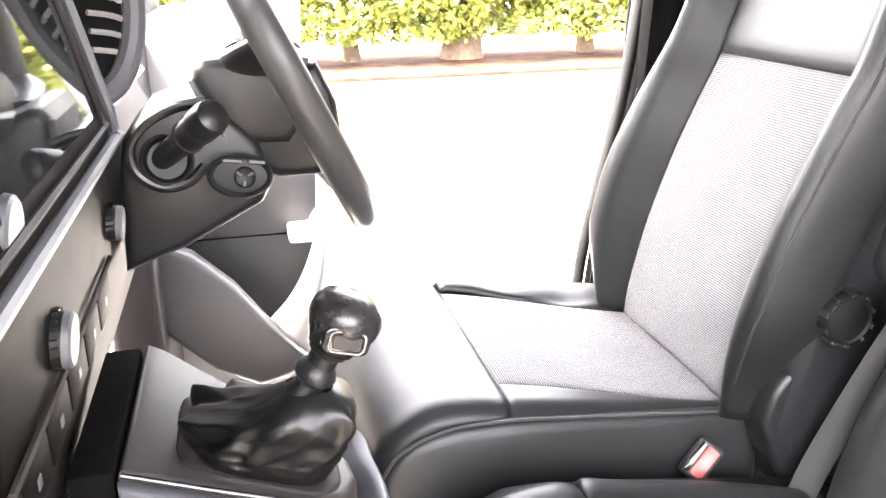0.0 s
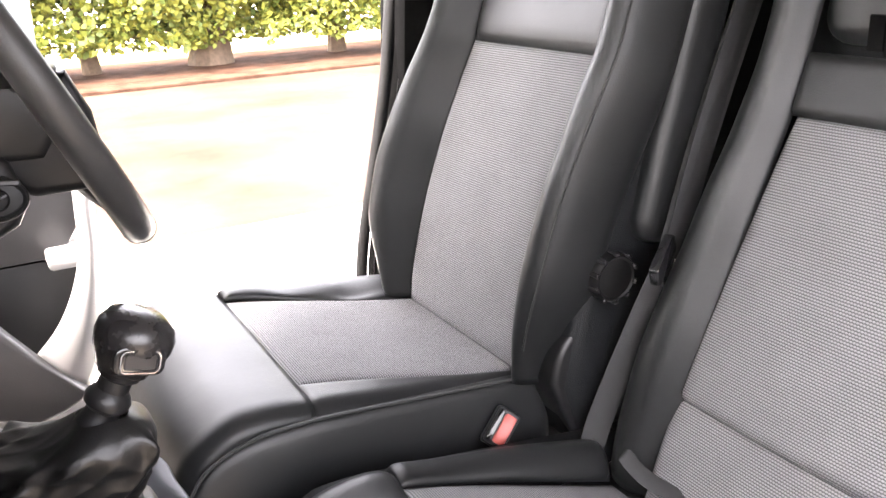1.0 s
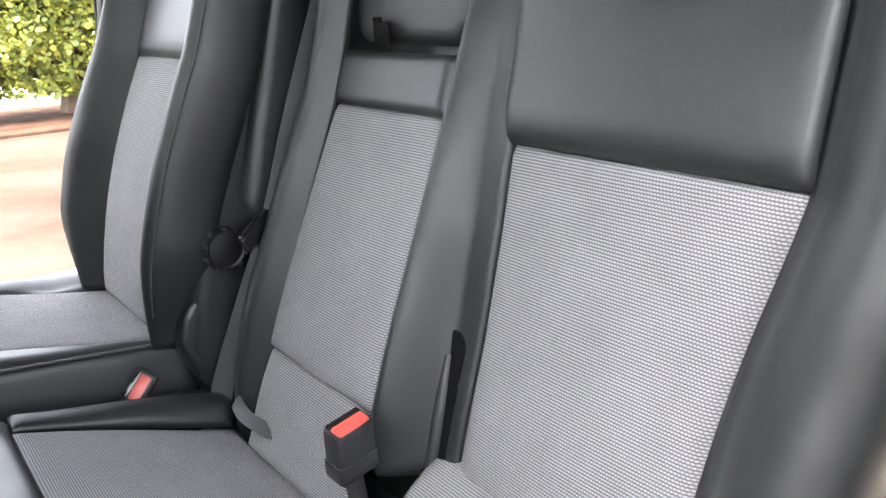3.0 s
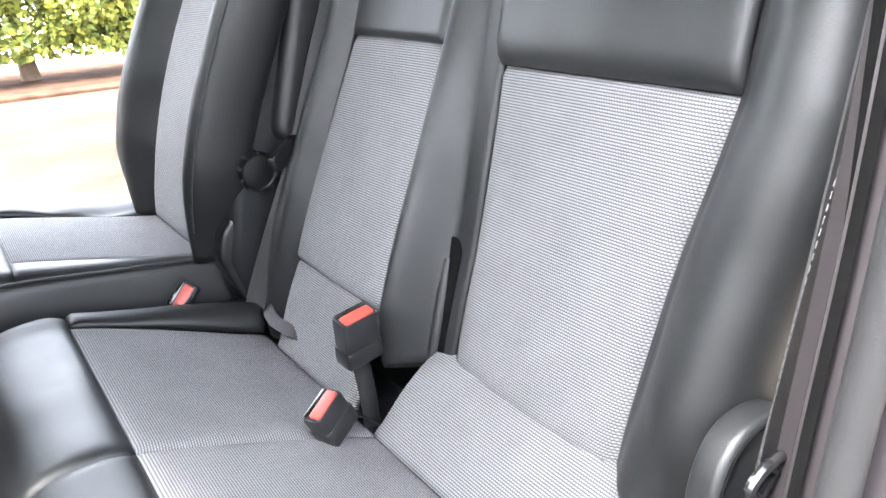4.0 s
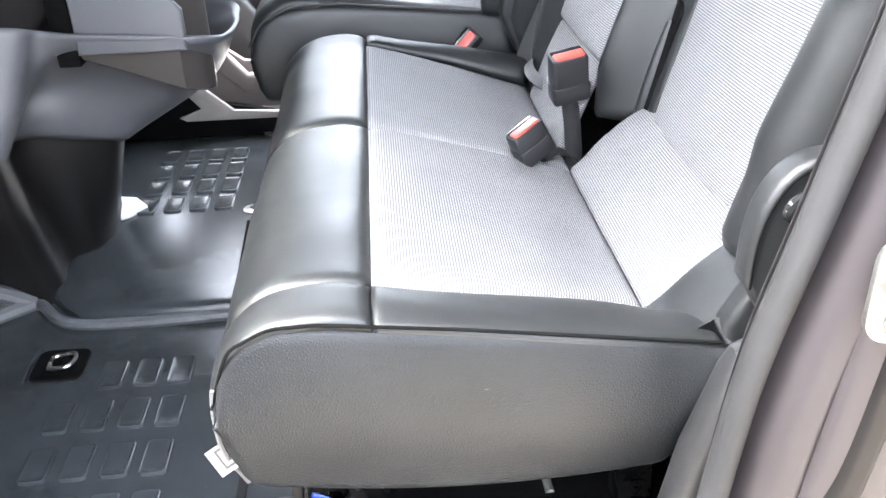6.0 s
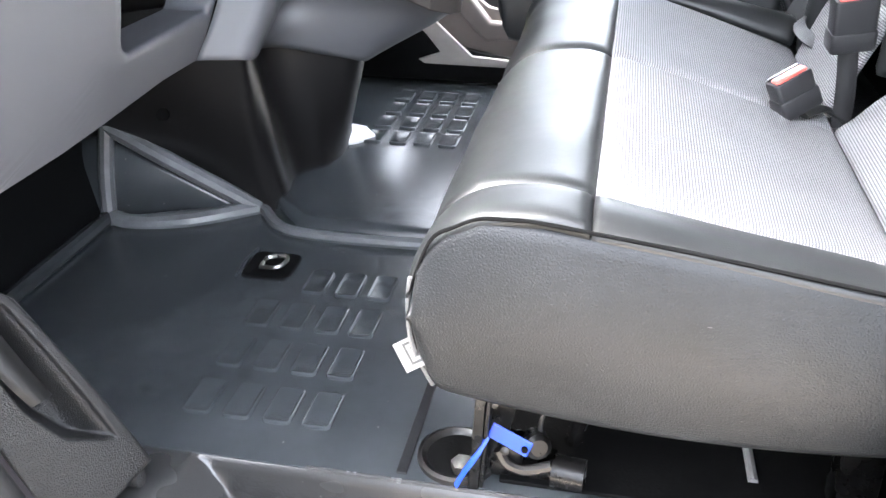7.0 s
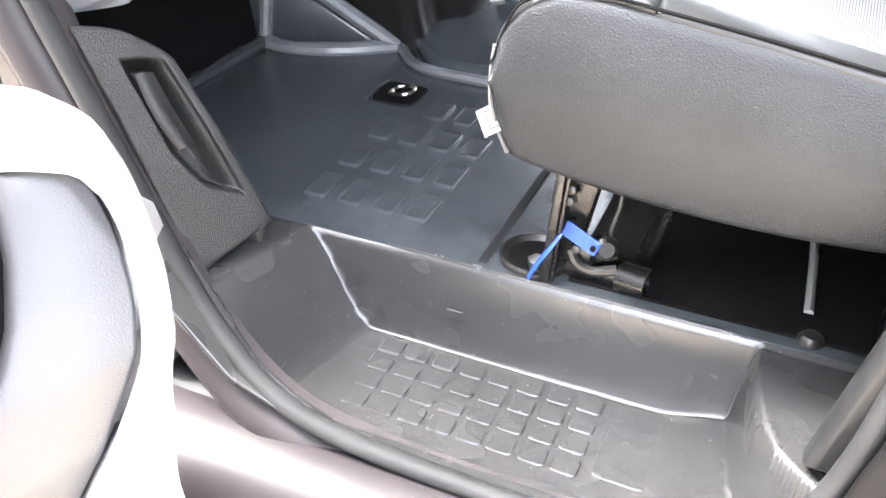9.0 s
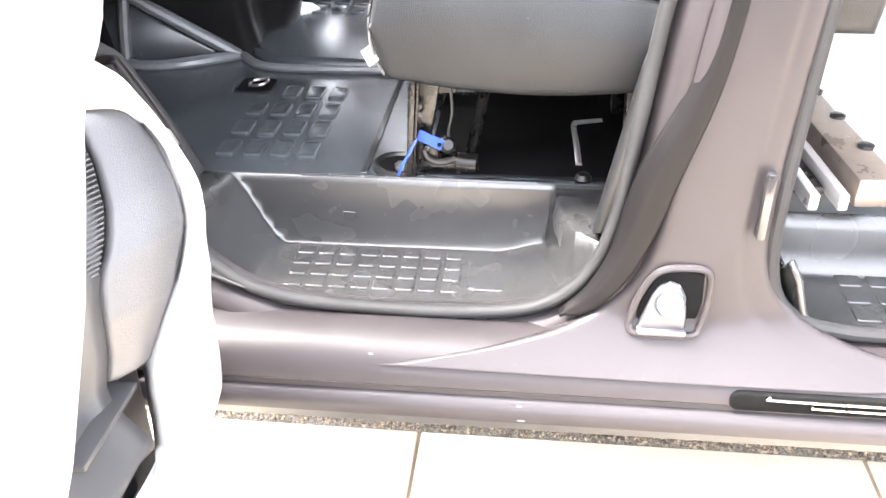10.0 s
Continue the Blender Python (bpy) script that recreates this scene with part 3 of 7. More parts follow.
def wedge():
    bm = bmesh.new()
    a = [(-0.585, 0.486, FLOOR - .01), (-0.345, 0.57, FLOOR - .01), (-0.585, 0.520, FLOOR + .145), (-0.72, 0.60, FLOOR + .16), (-0.72, 0.49, FLOOR - .01), (-0.345, 0.70, FLOOR - .01), (-0.66, 0.70, FLOOR + .14)]
    v = [bm.verts.new(p) for p in a]
    bmesh.ops.convex_hull(bm, input=v)
    bmesh.ops.bevel(bm, geom=bm.edges[:], offset=0.012, segments=3, profile=0.5, affect="EDGES")
    w = part("floor_wedge", bm, M_MAT)
    C, B, A = (-0.585, 0.487, FLOOR + .006), (-0.345, 0.567, FLOOR + .006), (-0.578, 0.518, FLOOR + .160)
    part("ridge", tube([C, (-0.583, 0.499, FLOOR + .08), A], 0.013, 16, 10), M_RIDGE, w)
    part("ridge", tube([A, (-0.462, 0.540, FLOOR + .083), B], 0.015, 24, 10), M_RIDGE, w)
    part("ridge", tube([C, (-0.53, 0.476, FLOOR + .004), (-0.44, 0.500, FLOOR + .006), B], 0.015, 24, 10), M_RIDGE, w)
    part("ridge", tube([(-0.588, -0.06, FLOOR + .004), (-0.588, 0.2, FLOOR + .004), C], 0.014, 24, 10), M_MAT, w)
    tagged(w, "three-sided ramp moulded into the rubber footwell", "floor", kind="structure")


wedge()
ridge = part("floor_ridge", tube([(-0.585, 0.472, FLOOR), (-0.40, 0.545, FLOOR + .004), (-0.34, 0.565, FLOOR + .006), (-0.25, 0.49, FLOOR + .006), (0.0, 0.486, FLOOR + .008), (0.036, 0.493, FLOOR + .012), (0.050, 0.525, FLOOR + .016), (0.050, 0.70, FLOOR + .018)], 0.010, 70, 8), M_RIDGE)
tagged(ridge, "moulded ridge along the edge of the raised floor", "floor", kind="structure")


def step_height(x, y):
    tread = 0.57
    inner = ease((y + 0.046) / 0.016)
    front = ease((-0.085 - x + (y + .05) * .25) / 0.105)
    wall = float(np.interp(y, [-0.24, -0.22, -0.196, -0.18, -0.15, -0.106, -0.05], [0.47, 0.438, 0.413, 0.399, 0.388, 0.379, 0.371]))
    rear = ease((x - wall) / (0.014 + 0.10 * max(0.0, -0.12 - y)))
    out = -0.225 + 0.045 * ease((-0.02 - x) / 0.24) ** 1.5
    lip = ease((out - y) / 0.035 + 0.6)
    rim_z = float(np.interp(x, [-0.26, -0.24, -0.15, -0.03, 0.12, 0.28, 0.375, 0.435, 0.465, 0.475], [0.79, 0.745, 0.645, 0.597, 0.587, 0.59, 0.61, 0.67, 0.76, 0.82]))
    bowl = 0.02 * ease((x - 0.28) / 0.1)
    up = max(inner, front, 0.95 * rear)
    z = tread + bowl * (1 - up) + 0.128 * up
    return max(z, tread + (rim_z - 0.008 - tread) * lip)


# paler than the step plastic, for the highlight along its edge
M_EDGE = material("step_edge_highlight", (0.03, 0.03, 0.031), 0.25, vary=0.15, scale=30, bump=0.2, grain=600)


def step_tray():
    s = sheet("step_tray", lambda u, v: (-0.245 + 0.73 * u, -0.262 + 0.245 * v, step_height(-0.245 + 0.73 * u, -0.262 + 0.245 * v)), 170, 90, M_TRAY,
              label="grained black plastic entry step with a deep well", thick=0.006)
    tagged(s, category="step", kind="structure")
    for r in range(4):
        for c in range(8):
            x0, y0 = -0.062 + c * 0.0375, -0.188 + r * 0.034
            bm = prism(rounded(x0 + .003, x0 + .0345, y0 + .003, y0 + .031, 0.006, 3), 0.566, 0.5725, "z", 0.0015, 1)
            part("tread_pad", bm, M_TRAY, s)
    bm = prism(rounded(0.247, 0.366, -0.176, -0.052, 0.012, 4), 0.566, 0.5735, "z", 0.0015, 1)
    part("tread_plate", bm, M_TRAY, s)
    # bead added to draw the bright highlight on the well's edge
    part("edge_highlight", tube([(-0.05, -0.0285, 0.698), (0.12, -0.0285, 0.698), (0.30, -0.0285, 0.698), (0.355, -0.0285, 0.698)], 0.0028, 40, 8), M_EDGE, s)
    part("mould_mark", box(0.02, 0.042, -0.0445, -0.040, 0.622, 0.636, 0.0008, 1), M_TRAY, s)
    return s


step_tray()


OPENING = [(-0.47, 1.60), (-0.445, 1.35), (-0.41, 1.15), (-0.345, 0.97), (-0.24, 0.745), (-0.15, 0.645), (-0.03, 0.597), (0.12, 0.585), (0.28, 0.588), (0.375, 0.61), (0.435, 0.67), (0.465, 0.76), (0.482, 0.90), (0.502, 1.08), (0.533, 1.22), (0.575, 1.42), (0.61, 1.70), (0.61, 1.98)]


def opening_ring(side):
    """The seal and the painted jamb round a front door's opening. side: 1 passenger, -1 driver."""
    path = spline(OPENING, 150)
    d = np.gradient(path, axis=0)
    d /= np.linalg.norm(d, axis=1, keepdims=True)
    out = np.stack([d[:, 1] * 1.0, -d[:, 0] * 1.0], axis=1)      # away from the opening
    flip_y = (lambda y: y) if side == 1 else (lambda y: 2 * MID - y)
    def depth(i):
        x, z = path[i]
        return -0.235 + 0.045 * ease((-x - 0.05) / 0.25)
    def run(sections, name, mat, label, closed=False, first=0):
        V, F = [], []
        n, k = len(path), len(sections)
        for i in range(n):
            for o, y in sections:
                V.append((path[i][0] + out[i][0] * o + (0.0 if side == 1 else 0.02), flip_y(depth(i) + y), path[i][1] + out[i][1] * o))
        for i in range(first, n - 1):
            for j in range(k if closed else k - 1):
                a, b = i * k + j, i * k + (j + 1) % k
                F.append((a, b, b + k, a + k))
        o = link_mesh(name, V, F, mat, label=label)
        tagged(o, category="door frame", kind="structure")
        return o
    r = 0.0105
    seal = [(r * 0.2 + r * math.cos(a), -0.018 + r * 1.25 * math.sin(a)) for a in np.linspace(0, 2 * math.pi, 15)[:-1]]
    run(seal, "door_seal", M_RUBBER, "soft grey-black rubber door seal", True)
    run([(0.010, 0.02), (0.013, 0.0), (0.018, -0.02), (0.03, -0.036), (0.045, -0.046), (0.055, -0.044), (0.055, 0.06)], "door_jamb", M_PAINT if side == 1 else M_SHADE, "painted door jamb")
    run([(0.004, 0.006), (0.007, 0.014), (0.016, 0.024), (0.060, 0.032)], "trim_opening", M_NEAR_BLACK, "black plastic trim inside the door opening", first=int(np.argmax((path[:, 0] > 0.46) & (path[:, 1] > 0.78))))


opening_ring(1)
opening_ring(-1)


def sill(side):
    prof = [(-0.235, 0.50), (-0.243, 0.570), (-0.262, 0.5755), (-0.285, 0.575), (-0.31, 0.569), (-0.335, 0.556), (-0.352, 0.535), (-0.357, 0.515), (-0.350, 0.508), (-0.352, 0.500), (-0.366, 0.494), (-0.372, 0.48), (-0.370, 0.466), (-0.34, 0.455), (-0.20, 0.455)]
    prof = [(y if side == 1 else 2 * MID - y, z) for y, z in prof]
    s = part("sill", prism(prof, -0.75, 2.6, "x"), M_PAINT, label="mauve-grey painted lower sill of the van", sharp=50)
    tagged(s, category="sill", kind="structure")
    lo = prism([(-0.36, 0.459), (-0.355, 0.44), (-0.2, 0.43), (-0.2, 0.459)] if side == 1 else [(2 * MID + .36, 0.459), (2 * MID + .355, 0.44), (2 * MID + .2, 0.43), (2 * MID + .2, 0.459)], -0.75, 2.6, "x")
    tagged(part("sill_trim", lo, M_BLACK), "black underside trim of the sill", "trim", kind="structure")


sill(1)
sill(-1)
under = part("underbody", box(-0.7, 2.6, -0.22, 2 * MID + .22, 0.42, 0.53, 0.01), M_BLACK)
tagged(under, "dark underside of the van", "underbody", kind="structure")


def b_pillar(side):
    """The painted pillar behind a front door, with its rounded edges."""
    flip_y = (lambda y: y) if side == 1 else (lambda y: 2 * MID - y)
    rows = [(0.545, 0.10, 1.10), (0.575, 0.30, 0.90), (0.61, 0.42, 0.775), (0.66, 0.483, 0.710), (0.72, 0.512, 0.685), (0.80, 0.525, 0.68), (0.95, 0.535, 0.685), (1.15, 0.558, 0.70), (1.4, 0.593, 0.73), (1.7, 0.62, 0.76), (2.0, 0.615, 0.765)]
    sp = spline(rows, 80)
    def fn(u, v):
        z, xa, xb = [np.interp(u, np.linspace(0, 1, 80), sp[:, k]) for k in range(3)]
        bow = 0.005 * math.sin(math.pi * v)
        crease = 0.004 * ease((v - .72) / .04)
        flare = 0.060 * max(0, (0.635 - z) / .09) ** 1.7
        return (xa + (xb - xa) * v, flip_y(-0.288 - bow + crease - flare), z)
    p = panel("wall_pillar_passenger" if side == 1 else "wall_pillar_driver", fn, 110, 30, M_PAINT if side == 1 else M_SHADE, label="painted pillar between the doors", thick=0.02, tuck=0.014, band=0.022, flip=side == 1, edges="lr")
    tagged(p, category="pillar", kind="structure")
    # band laid along the pillar's front: the jamb's shade put into colour
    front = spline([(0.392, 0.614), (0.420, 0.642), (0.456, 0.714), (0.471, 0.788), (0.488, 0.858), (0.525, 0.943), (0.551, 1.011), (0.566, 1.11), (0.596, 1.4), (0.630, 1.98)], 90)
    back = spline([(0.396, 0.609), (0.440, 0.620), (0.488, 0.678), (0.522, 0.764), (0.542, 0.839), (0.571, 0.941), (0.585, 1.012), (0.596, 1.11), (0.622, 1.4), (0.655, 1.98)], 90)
    def shade_band(u, v):
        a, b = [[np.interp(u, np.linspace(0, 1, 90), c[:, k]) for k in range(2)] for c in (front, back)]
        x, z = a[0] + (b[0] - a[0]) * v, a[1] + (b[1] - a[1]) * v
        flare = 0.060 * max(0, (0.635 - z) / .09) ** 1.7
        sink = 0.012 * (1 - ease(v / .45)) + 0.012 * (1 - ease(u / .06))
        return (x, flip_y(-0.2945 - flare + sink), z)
    strip = panel("trim_pillar_shade" if side == 1 else "trim_pillar_shade_driver", shade_band, 80, 10, M_JAMB_SHADE, thick=0.010, tuck=0.003, band=0.006, flip=side == 1)
    tagged(strip, "dark band painted for the shade along the front of the pillar", "trim", kind="structure")
    # dark trim, made near-black to hold the shade inside the pillar as well
    inner = prism([(0.55, 0.62), (0.655, 0.62), (0.73, 2.0), (0.64, 2.0)], min(flip_y(-0.195), flip_y(-0.24)), max(flip_y(-0.195), flip_y(-0.24)), "y", 0.01)
    tagged(part("trim_pillar_passenger" if side == 1 else "trim_pillar_driver", inner, M_NEAR_BLACK), "plastic trim inside the pillar", "trim", kind="structure")


b_pillar(1)
b_pillar(-1)

# unseen shelf, added to cut the sky light through the windscreen
sky_baffle = part("trim_sky_baffle", prism([(-0.33, 1.79), (-0.06, 1.84), (0.03, 1.89), (0.07, 2.0), (-0.13, 2.0)], -0.22, 2 * MID + .22, "y", 0.015, 2), M_NEAR_BLACK)
tagged(sky_baffle, "unseen dark shelf added to hold back windscreen light", "trim", kind="structure")
M_REAR = material("rear_lining", (0.72, 0.72, 0.7), 0.8, vary=0.06, bump=0.3)
roof = part("ceiling", box(-0.15, 2.6, -0.26, 2 * MID + .26, 2.0, 2.08, 0.02), M_HEADLINER)
tagged(roof, "pale roof lining", "ceiling", kind="structure")
firewall = part("wall_front", box(-0.80, -0.74, -0.3, 2 * MID + .3, 0.5, 1.40, 0.01), M_BLACK)
tagged(firewall, "dark bulkhead behind the dashboard", "wall", kind="structure")
tail = part("wall_rear", box(2.6, 2.66, -0.3, 2 * MID + .3, 0.45, 2.05, 0.01), M_REAR)
tagged(tail, "plain rear wall of the cabin", "wall", kind="structure")
for nm, yy in (("wall_rear_passenger", -0.30), ("wall_rear_driver", 2 * MID + .26)):
    o = part(nm, box(1.75 if yy < 0 else 0.74, 2.6, yy, yy + .04, 0.56, 2.05, 0.008), M_REAR)
    tagged(o, "painted side wall of the rear cabin", "wall", kind="structure")
for yy in (-0.22, 2 * MID + .22):
    o = part("wall_windscreen_pillar", tube([(-0.70, yy, 1.36), (-0.45, yy * .99 + .01, 1.72), (-0.10, yy, 2.03)], 0.04, 20, 10), M_DASH)
    tagged(o, "grey trimmed windscreen pillar", "pillar", kind="structure")
screen_pane = part("window_1", prism([(-0.74, 1.40), (-0.10, 2.03), (-0.095, 2.025), (-0.735, 1.395)], -0.2, 2 * MID + .2, "y"), M_GLASS, smooth=False)
screen_pane.visible_shadow = False
tagged(screen_pane, "clear curved windscreen", "window", kind="structure")


# ---- the passenger bench ----
def piping_along(name, pts, parent, r=0.0022, mat=None, n=60):
    part(name, tube(pts, r, n, 6), mat or M_STITCH, parent)


def axes(place, across, along):
    """A pose with its z along one way and its x as near as can be to another."""
    z = Vector(along).normalized()
    x = (Vector(across) - z * z.dot(Vector(across))).normalized()
    y = z.cross(x)
    return Matrix.Translation(place) @ Matrix((x, y, z)).transposed().to_4x4()


def buckle(m, label, stalk, long=0.062):
    t = thing("seat_belt_buckle", label, "seat belt buckle", "belt buckles")
    def piece(name, outline, lo, hi, mat, bev, lab=""):
        b = prism(outline, lo, hi, "z", bev, 2)
        b.transform(m)
        part(name, b, mat, t, lab)
    piece("body", rounded(-0.023, 0.023, -0.014, 0.014, 0.005, 3), -long, 0.0, M_BLACK, 0.003)
    piece("release_button", rounded(-0.019, 0.019, -0.0115, 0.004, 0.003, 3), -0.004, 0.0025, M_RED, 0.0015, "bright red push button")
    piece("slot", rounded(-0.020, 0.020, 0.005, 0.0115, 0.002, 3), -0.004, 0.002, M_GLOSS, 0.001)
    piece("collar", rounded(-0.0245, 0.0245, -0.0155, 0.0155, 0.005, 3), -long, -long + .024, M_BLACK, 0.003)
    if stalk:
        part("stalk", tube(stalk, 0.011, 14, 8, flat=0.35), M_BELT, t)
    return t


CUSH = [(0.160, 0.928), (0.126, 0.931), (0.106, 0.952), (0.100, 1.00), (0.110, 1.045), (0.145, 1.080), (0.195, 1.091), (0.24, 1.085), (0.37, 1.048), (0.50, 1.006)]


def wrapped(name, prof, s0, s1, edge, section, mat, parent, label="", grow=None, nu=64, nv=26, wrinkle=0.002, shift=None):
    """A side bolster that rolls from the cloth's edge round to the flank: section holds steps across and outwards."""
    sec = spline(section, nv + 1)
    def fn(u, v):
        s = s0 + (s1 - s0) * u
        k = min(nv, max(0, round(v * nv)))
        dy, off = sec[k]
        g = grow(s) if grow else 1.0
        x, z = prof.at(s, off * g if off > 0 else off)
        return (x, number(edge, s) + dy * (shift(s) if shift else 1.0), z)
    return panel(name, fn, nu, nv, mat, parent, label, tuck=0.002, band=0.008, wrinkle=wrinkle, flip=section[-1][0] < 0)


def passenger_bench():
    seat = thing("passenger_bench", "two-place van bench in dark leather with grey ribbed cloth centres", "bench seat")
    pr = Profile(CUSH)
    sf, sr = pr.near(0.24, 1.085), pr.length
    seam = lambda x: float(np.interp(x, [0.103, 0.108, 0.118, 0.133, 0.161, 0.20, 0.312, 0.481, 0.56], [1.01, 1.039, 1.057, 1.071, 1.084, 1.084, 1.070, 1.045, 1.034]))
    # outer place
    yo = lambda s: -0.090 + 0.050 * ease((s - sf) / (sr - sf))
    padded("front_roll", pr, 0.0, sf, -0.090, 0.300, M_LEATHER, seat, "dark leather front roll", None, 44, 40, tuck=0.006, band=0.02, wrinkle=0.0025)
    padded("side_bolster", pr, 0.0, sf, -0.150, -0.088, M_LEATHER, seat, "", lambda s, y: 0.001, 44, 14, tuck=0.006, band=0.02, wrinkle=0.002)
    padded("cushion_cloth", pr, sf, sr, yo, 0.304, M_CLOTH, seat, "grey ribbed cloth", None, 60, 40, tuck=0.007, band=0.018)
    def strip(u, v):
        s_ = sf + (sr + .03 - sf) * u
        x, z = pr.at(min(s_, sr))
        x += max(0, s_ - sr)
        y = -0.152 + (yo(min(s_, sr)) + 0.152) * v
        return (x, y, seam(x) + (z - seam(x)) * v ** 1.3 + 0.007 * math.sin(math.pi * v))
    panel("side_bolster", strip, 60, 18, M_LEATHER, seat, "", tuck=0.002, band=0.008, wrinkle=0.002)
    # middle place
    ym = lambda s: 0.680 - 0.020 * ease((s - sf) / (sr - sf))
    padded("front_roll", pr, 0.0, sf, 0.300, 0.735, M_LEATHER, seat, "dark leather front roll", lambda s, y: 0.006 * math.sin(math.pi * min(1, max(0, (y - .67) / .06))) - 0.03 * max(0, (y - 0.70) / .035) ** 2, 44, 36, tuck=0.006, band=0.02, wrinkle=0.0025)
    padded("cushion_cloth", pr, sf, sr, 0.304, ym, M_CLOTH, seat, "grey ribbed cloth", None, 60, 36, tuck=0.004, band=0.016)
    padded("side_bolster", pr, sf, sr, ym, 0.735, M_LEATHER, seat, "", lambda s, y: (0.008 + 0.026 * ease((s - sf) / (sr - sf))) * math.sin(math.pi * min(1, max(0, (y - ym(s)) / (0.742 - ym(s)))) ** .8) - 0.02 * max(0, (y - 0.71) / .025) ** 2, 40, 20, tuck=0.004, band=0.012, wrinkle=0.003)

    # end faces
    def side(u, v, y):
        x = 0.103 + 0.445 * u
        top = seam(x)
        bot = 0.900 + 0.022 * (u - .55) ** 2 * 4 + 0.06 * max(0, (0.06 - u) / .06) ** 2 + 0.09 * ease((u - .86) / .14)
        z = top + (bot - top) * v
        return (x, y - 0.014 * math.sin(math.pi * v) * (1 if y < 0 else -1), z)
    panel("end_panel", lambda u, v: side(u, v, -0.150), 60, 24, M_LEATHER_SIDE, seat, "flat dark leather end panel with fine creases", thick=0.05, tuck=0.003, band=0.012, wrinkle=0.003, wscale=9, flip=True)
    panel("end_panel", lambda u, v: side(u, v, 0.735), 40, 18, M_LEATHER_SIDE, seat, "", thick=0.05, tuck=0.006, band=0.02, wrinkle=0.003, wscale=9)
    rim = [side(u, 0, -0.1525) for u in np.linspace(0, 0.96, 24)]
    part("piping", tube([(p[0], p[1] + .001, p[2] + .002) for p in rim], 0.0016, 80, 6), M_NEAR_BLACK, seat)
    fr = [(0.121, -0.145, 0.925), (0.106, -0.150, 0.965), (0.103, -0.150, 1.0), (0.106, -0.1515, 1.03)]
    part("piping", tube(fr, 0.0022, 30, 6), M_PIPING, seat, "pale grey piping")
    part("piping", tube([(0.104, y, 0.975 - 0.02 * abs(y - .3)) for y in np.linspace(-0.10, 0.70, 14)], 0.0022, 80, 6), M_PIPING, seat, "pale grey piping")
    core = box(0.125, 0.60, -0.135, 0.72, 0.915, 1.0, 0.03, 3)
    part("core", core, M_LEATHER_SIDE, seat, "dark padded base of the cushion")

    # the pads that rise from the cushion to the backrest
    lift = Profile([(0.492, 1.004), (0.515, 1.020), (0.55, 1.052), (0.588, 1.080), (0.625, 1.092)])
    padded("rear_pad", lift, 0, lift.length, lambda s: -0.040 - 0.03 * s, 0.312, M_CLOTH, seat, "grey ribbed cloth", lambda s, y: 0.006 * math.sin(math.pi * s / lift.length), 36, 36, tuck=0.010, band=0.022)
    padded("rear_pad_corner", lift, -0.0, lift.length * .86, lambda s: -0.128, lambda s: -0.034 - 0.03 * s, M_LEATHER, seat, "", lambda s, y: 0.006 * math.sin(math.pi * s / lift.length) + .001, 36, 12, tuck=0.006, band=0.016, wrinkle=.003)
    lift2 = Profile([(0.492, 1.004), (0.505, 1.03), (0.525, 1.08), (0.546, 1.132)])
    padded("rear_pad", lift2, 0, lift2.length, 0.36, lambda s: 0.606 + .02 * s, M_CLOTH, seat, "grey ribbed cloth", lambda s, y: 0.004 * math.sin(math.pi * s / lift2.length), 18, 26, tuck=0.005, band=0.016)

    # outer backrest
    bk = Profile([(0.590, 1.070), (0.602, 1.12), (0.632, 1.22), (0.660, 1.33), (0.678, 1.41), (0.698, 1.49), (0.728, 1.62), (0.752, 1.72), (0.785, 1.755), (0.83, 1.74)])
    s1 = bk.near(0.678, 1.408)
    yr = lambda s: 0.002 - 0.052 * min(1, s / s1) + 0.010 * math.sin(math.pi * min(1, s / s1)) ** 1.5
    swell = lambda s, y: 0.010 * math.cos((y - .12) / .17 * 1.4)
    padded("back_cloth", bk, 0.0, s1, yr, 0.272, M_CLOTH, seat, "grey ribbed cloth", swell, 64, 40, tuck=0.011, band=0.022)
    padded("headrest_panel", bk, s1, bk.length, yr, 0.285, M_LEATHER, seat, "smooth dark leather upper panel", lambda s, y: swell(s, y) + 0.005 * ease((s - s1) / .03), 44, 34, tuck=0.005, band=0.014, wrinkle=.002)
    wrapped("back_bolster", bk, 0.0, bk.length, yr, [(0.004, -0.003), (-0.014, 0.008), (-0.045, 0.040), (-0.080, 0.058), (-0.112, 0.046), (-0.128, 0.010), (-0.130, -0.05), (-0.126, -0.10)], M_LEATHER, seat, "rounded dark leather side bolster", lambda s: 0.55 + 0.45 * ease(s / .12), wrinkle=0.004, shift=lambda s: 0.72 + 0.28 * ease(s / .10))
    def back_strip(u, v):
        z = 1.06 + 0.68 * u
        xo = float(np.interp(z, bk.p[:200, 1], bk.p[:200, 0]))
        xm = float(np.interp(z, [1.0, 1.13, 1.19, 1.29, 1.395, 1.492, 1.56, 1.75], [0.535, 0.540, 0.560, 0.598, 0.640, 0.676, 0.70, 0.76]))
        y = 0.272 + (0.354 - 0.272) * v
        return (xo + (xm - xo) * ease((v - .35) / .6) - 0.004 * math.sin(math.pi * v), y, z)
    panel("back_strip", back_strip, 70, 20, M_LEATHER, seat, "", thick=0.03, tuck=0.004, band=0.010, wrinkle=.002)
    body = prism([(0.62, 1.0), (0.61, 1.08), (0.70, 1.44), (0.76, 1.70), (0.80, 1.735), (0.87, 1.72), (0.86, 1.45), (0.80, 1.0)], -0.158, 0.655, "y", 0.02, 3)
    part("back_shell", body, M_LEATHER_SIDE, seat, "dark back of the bench")

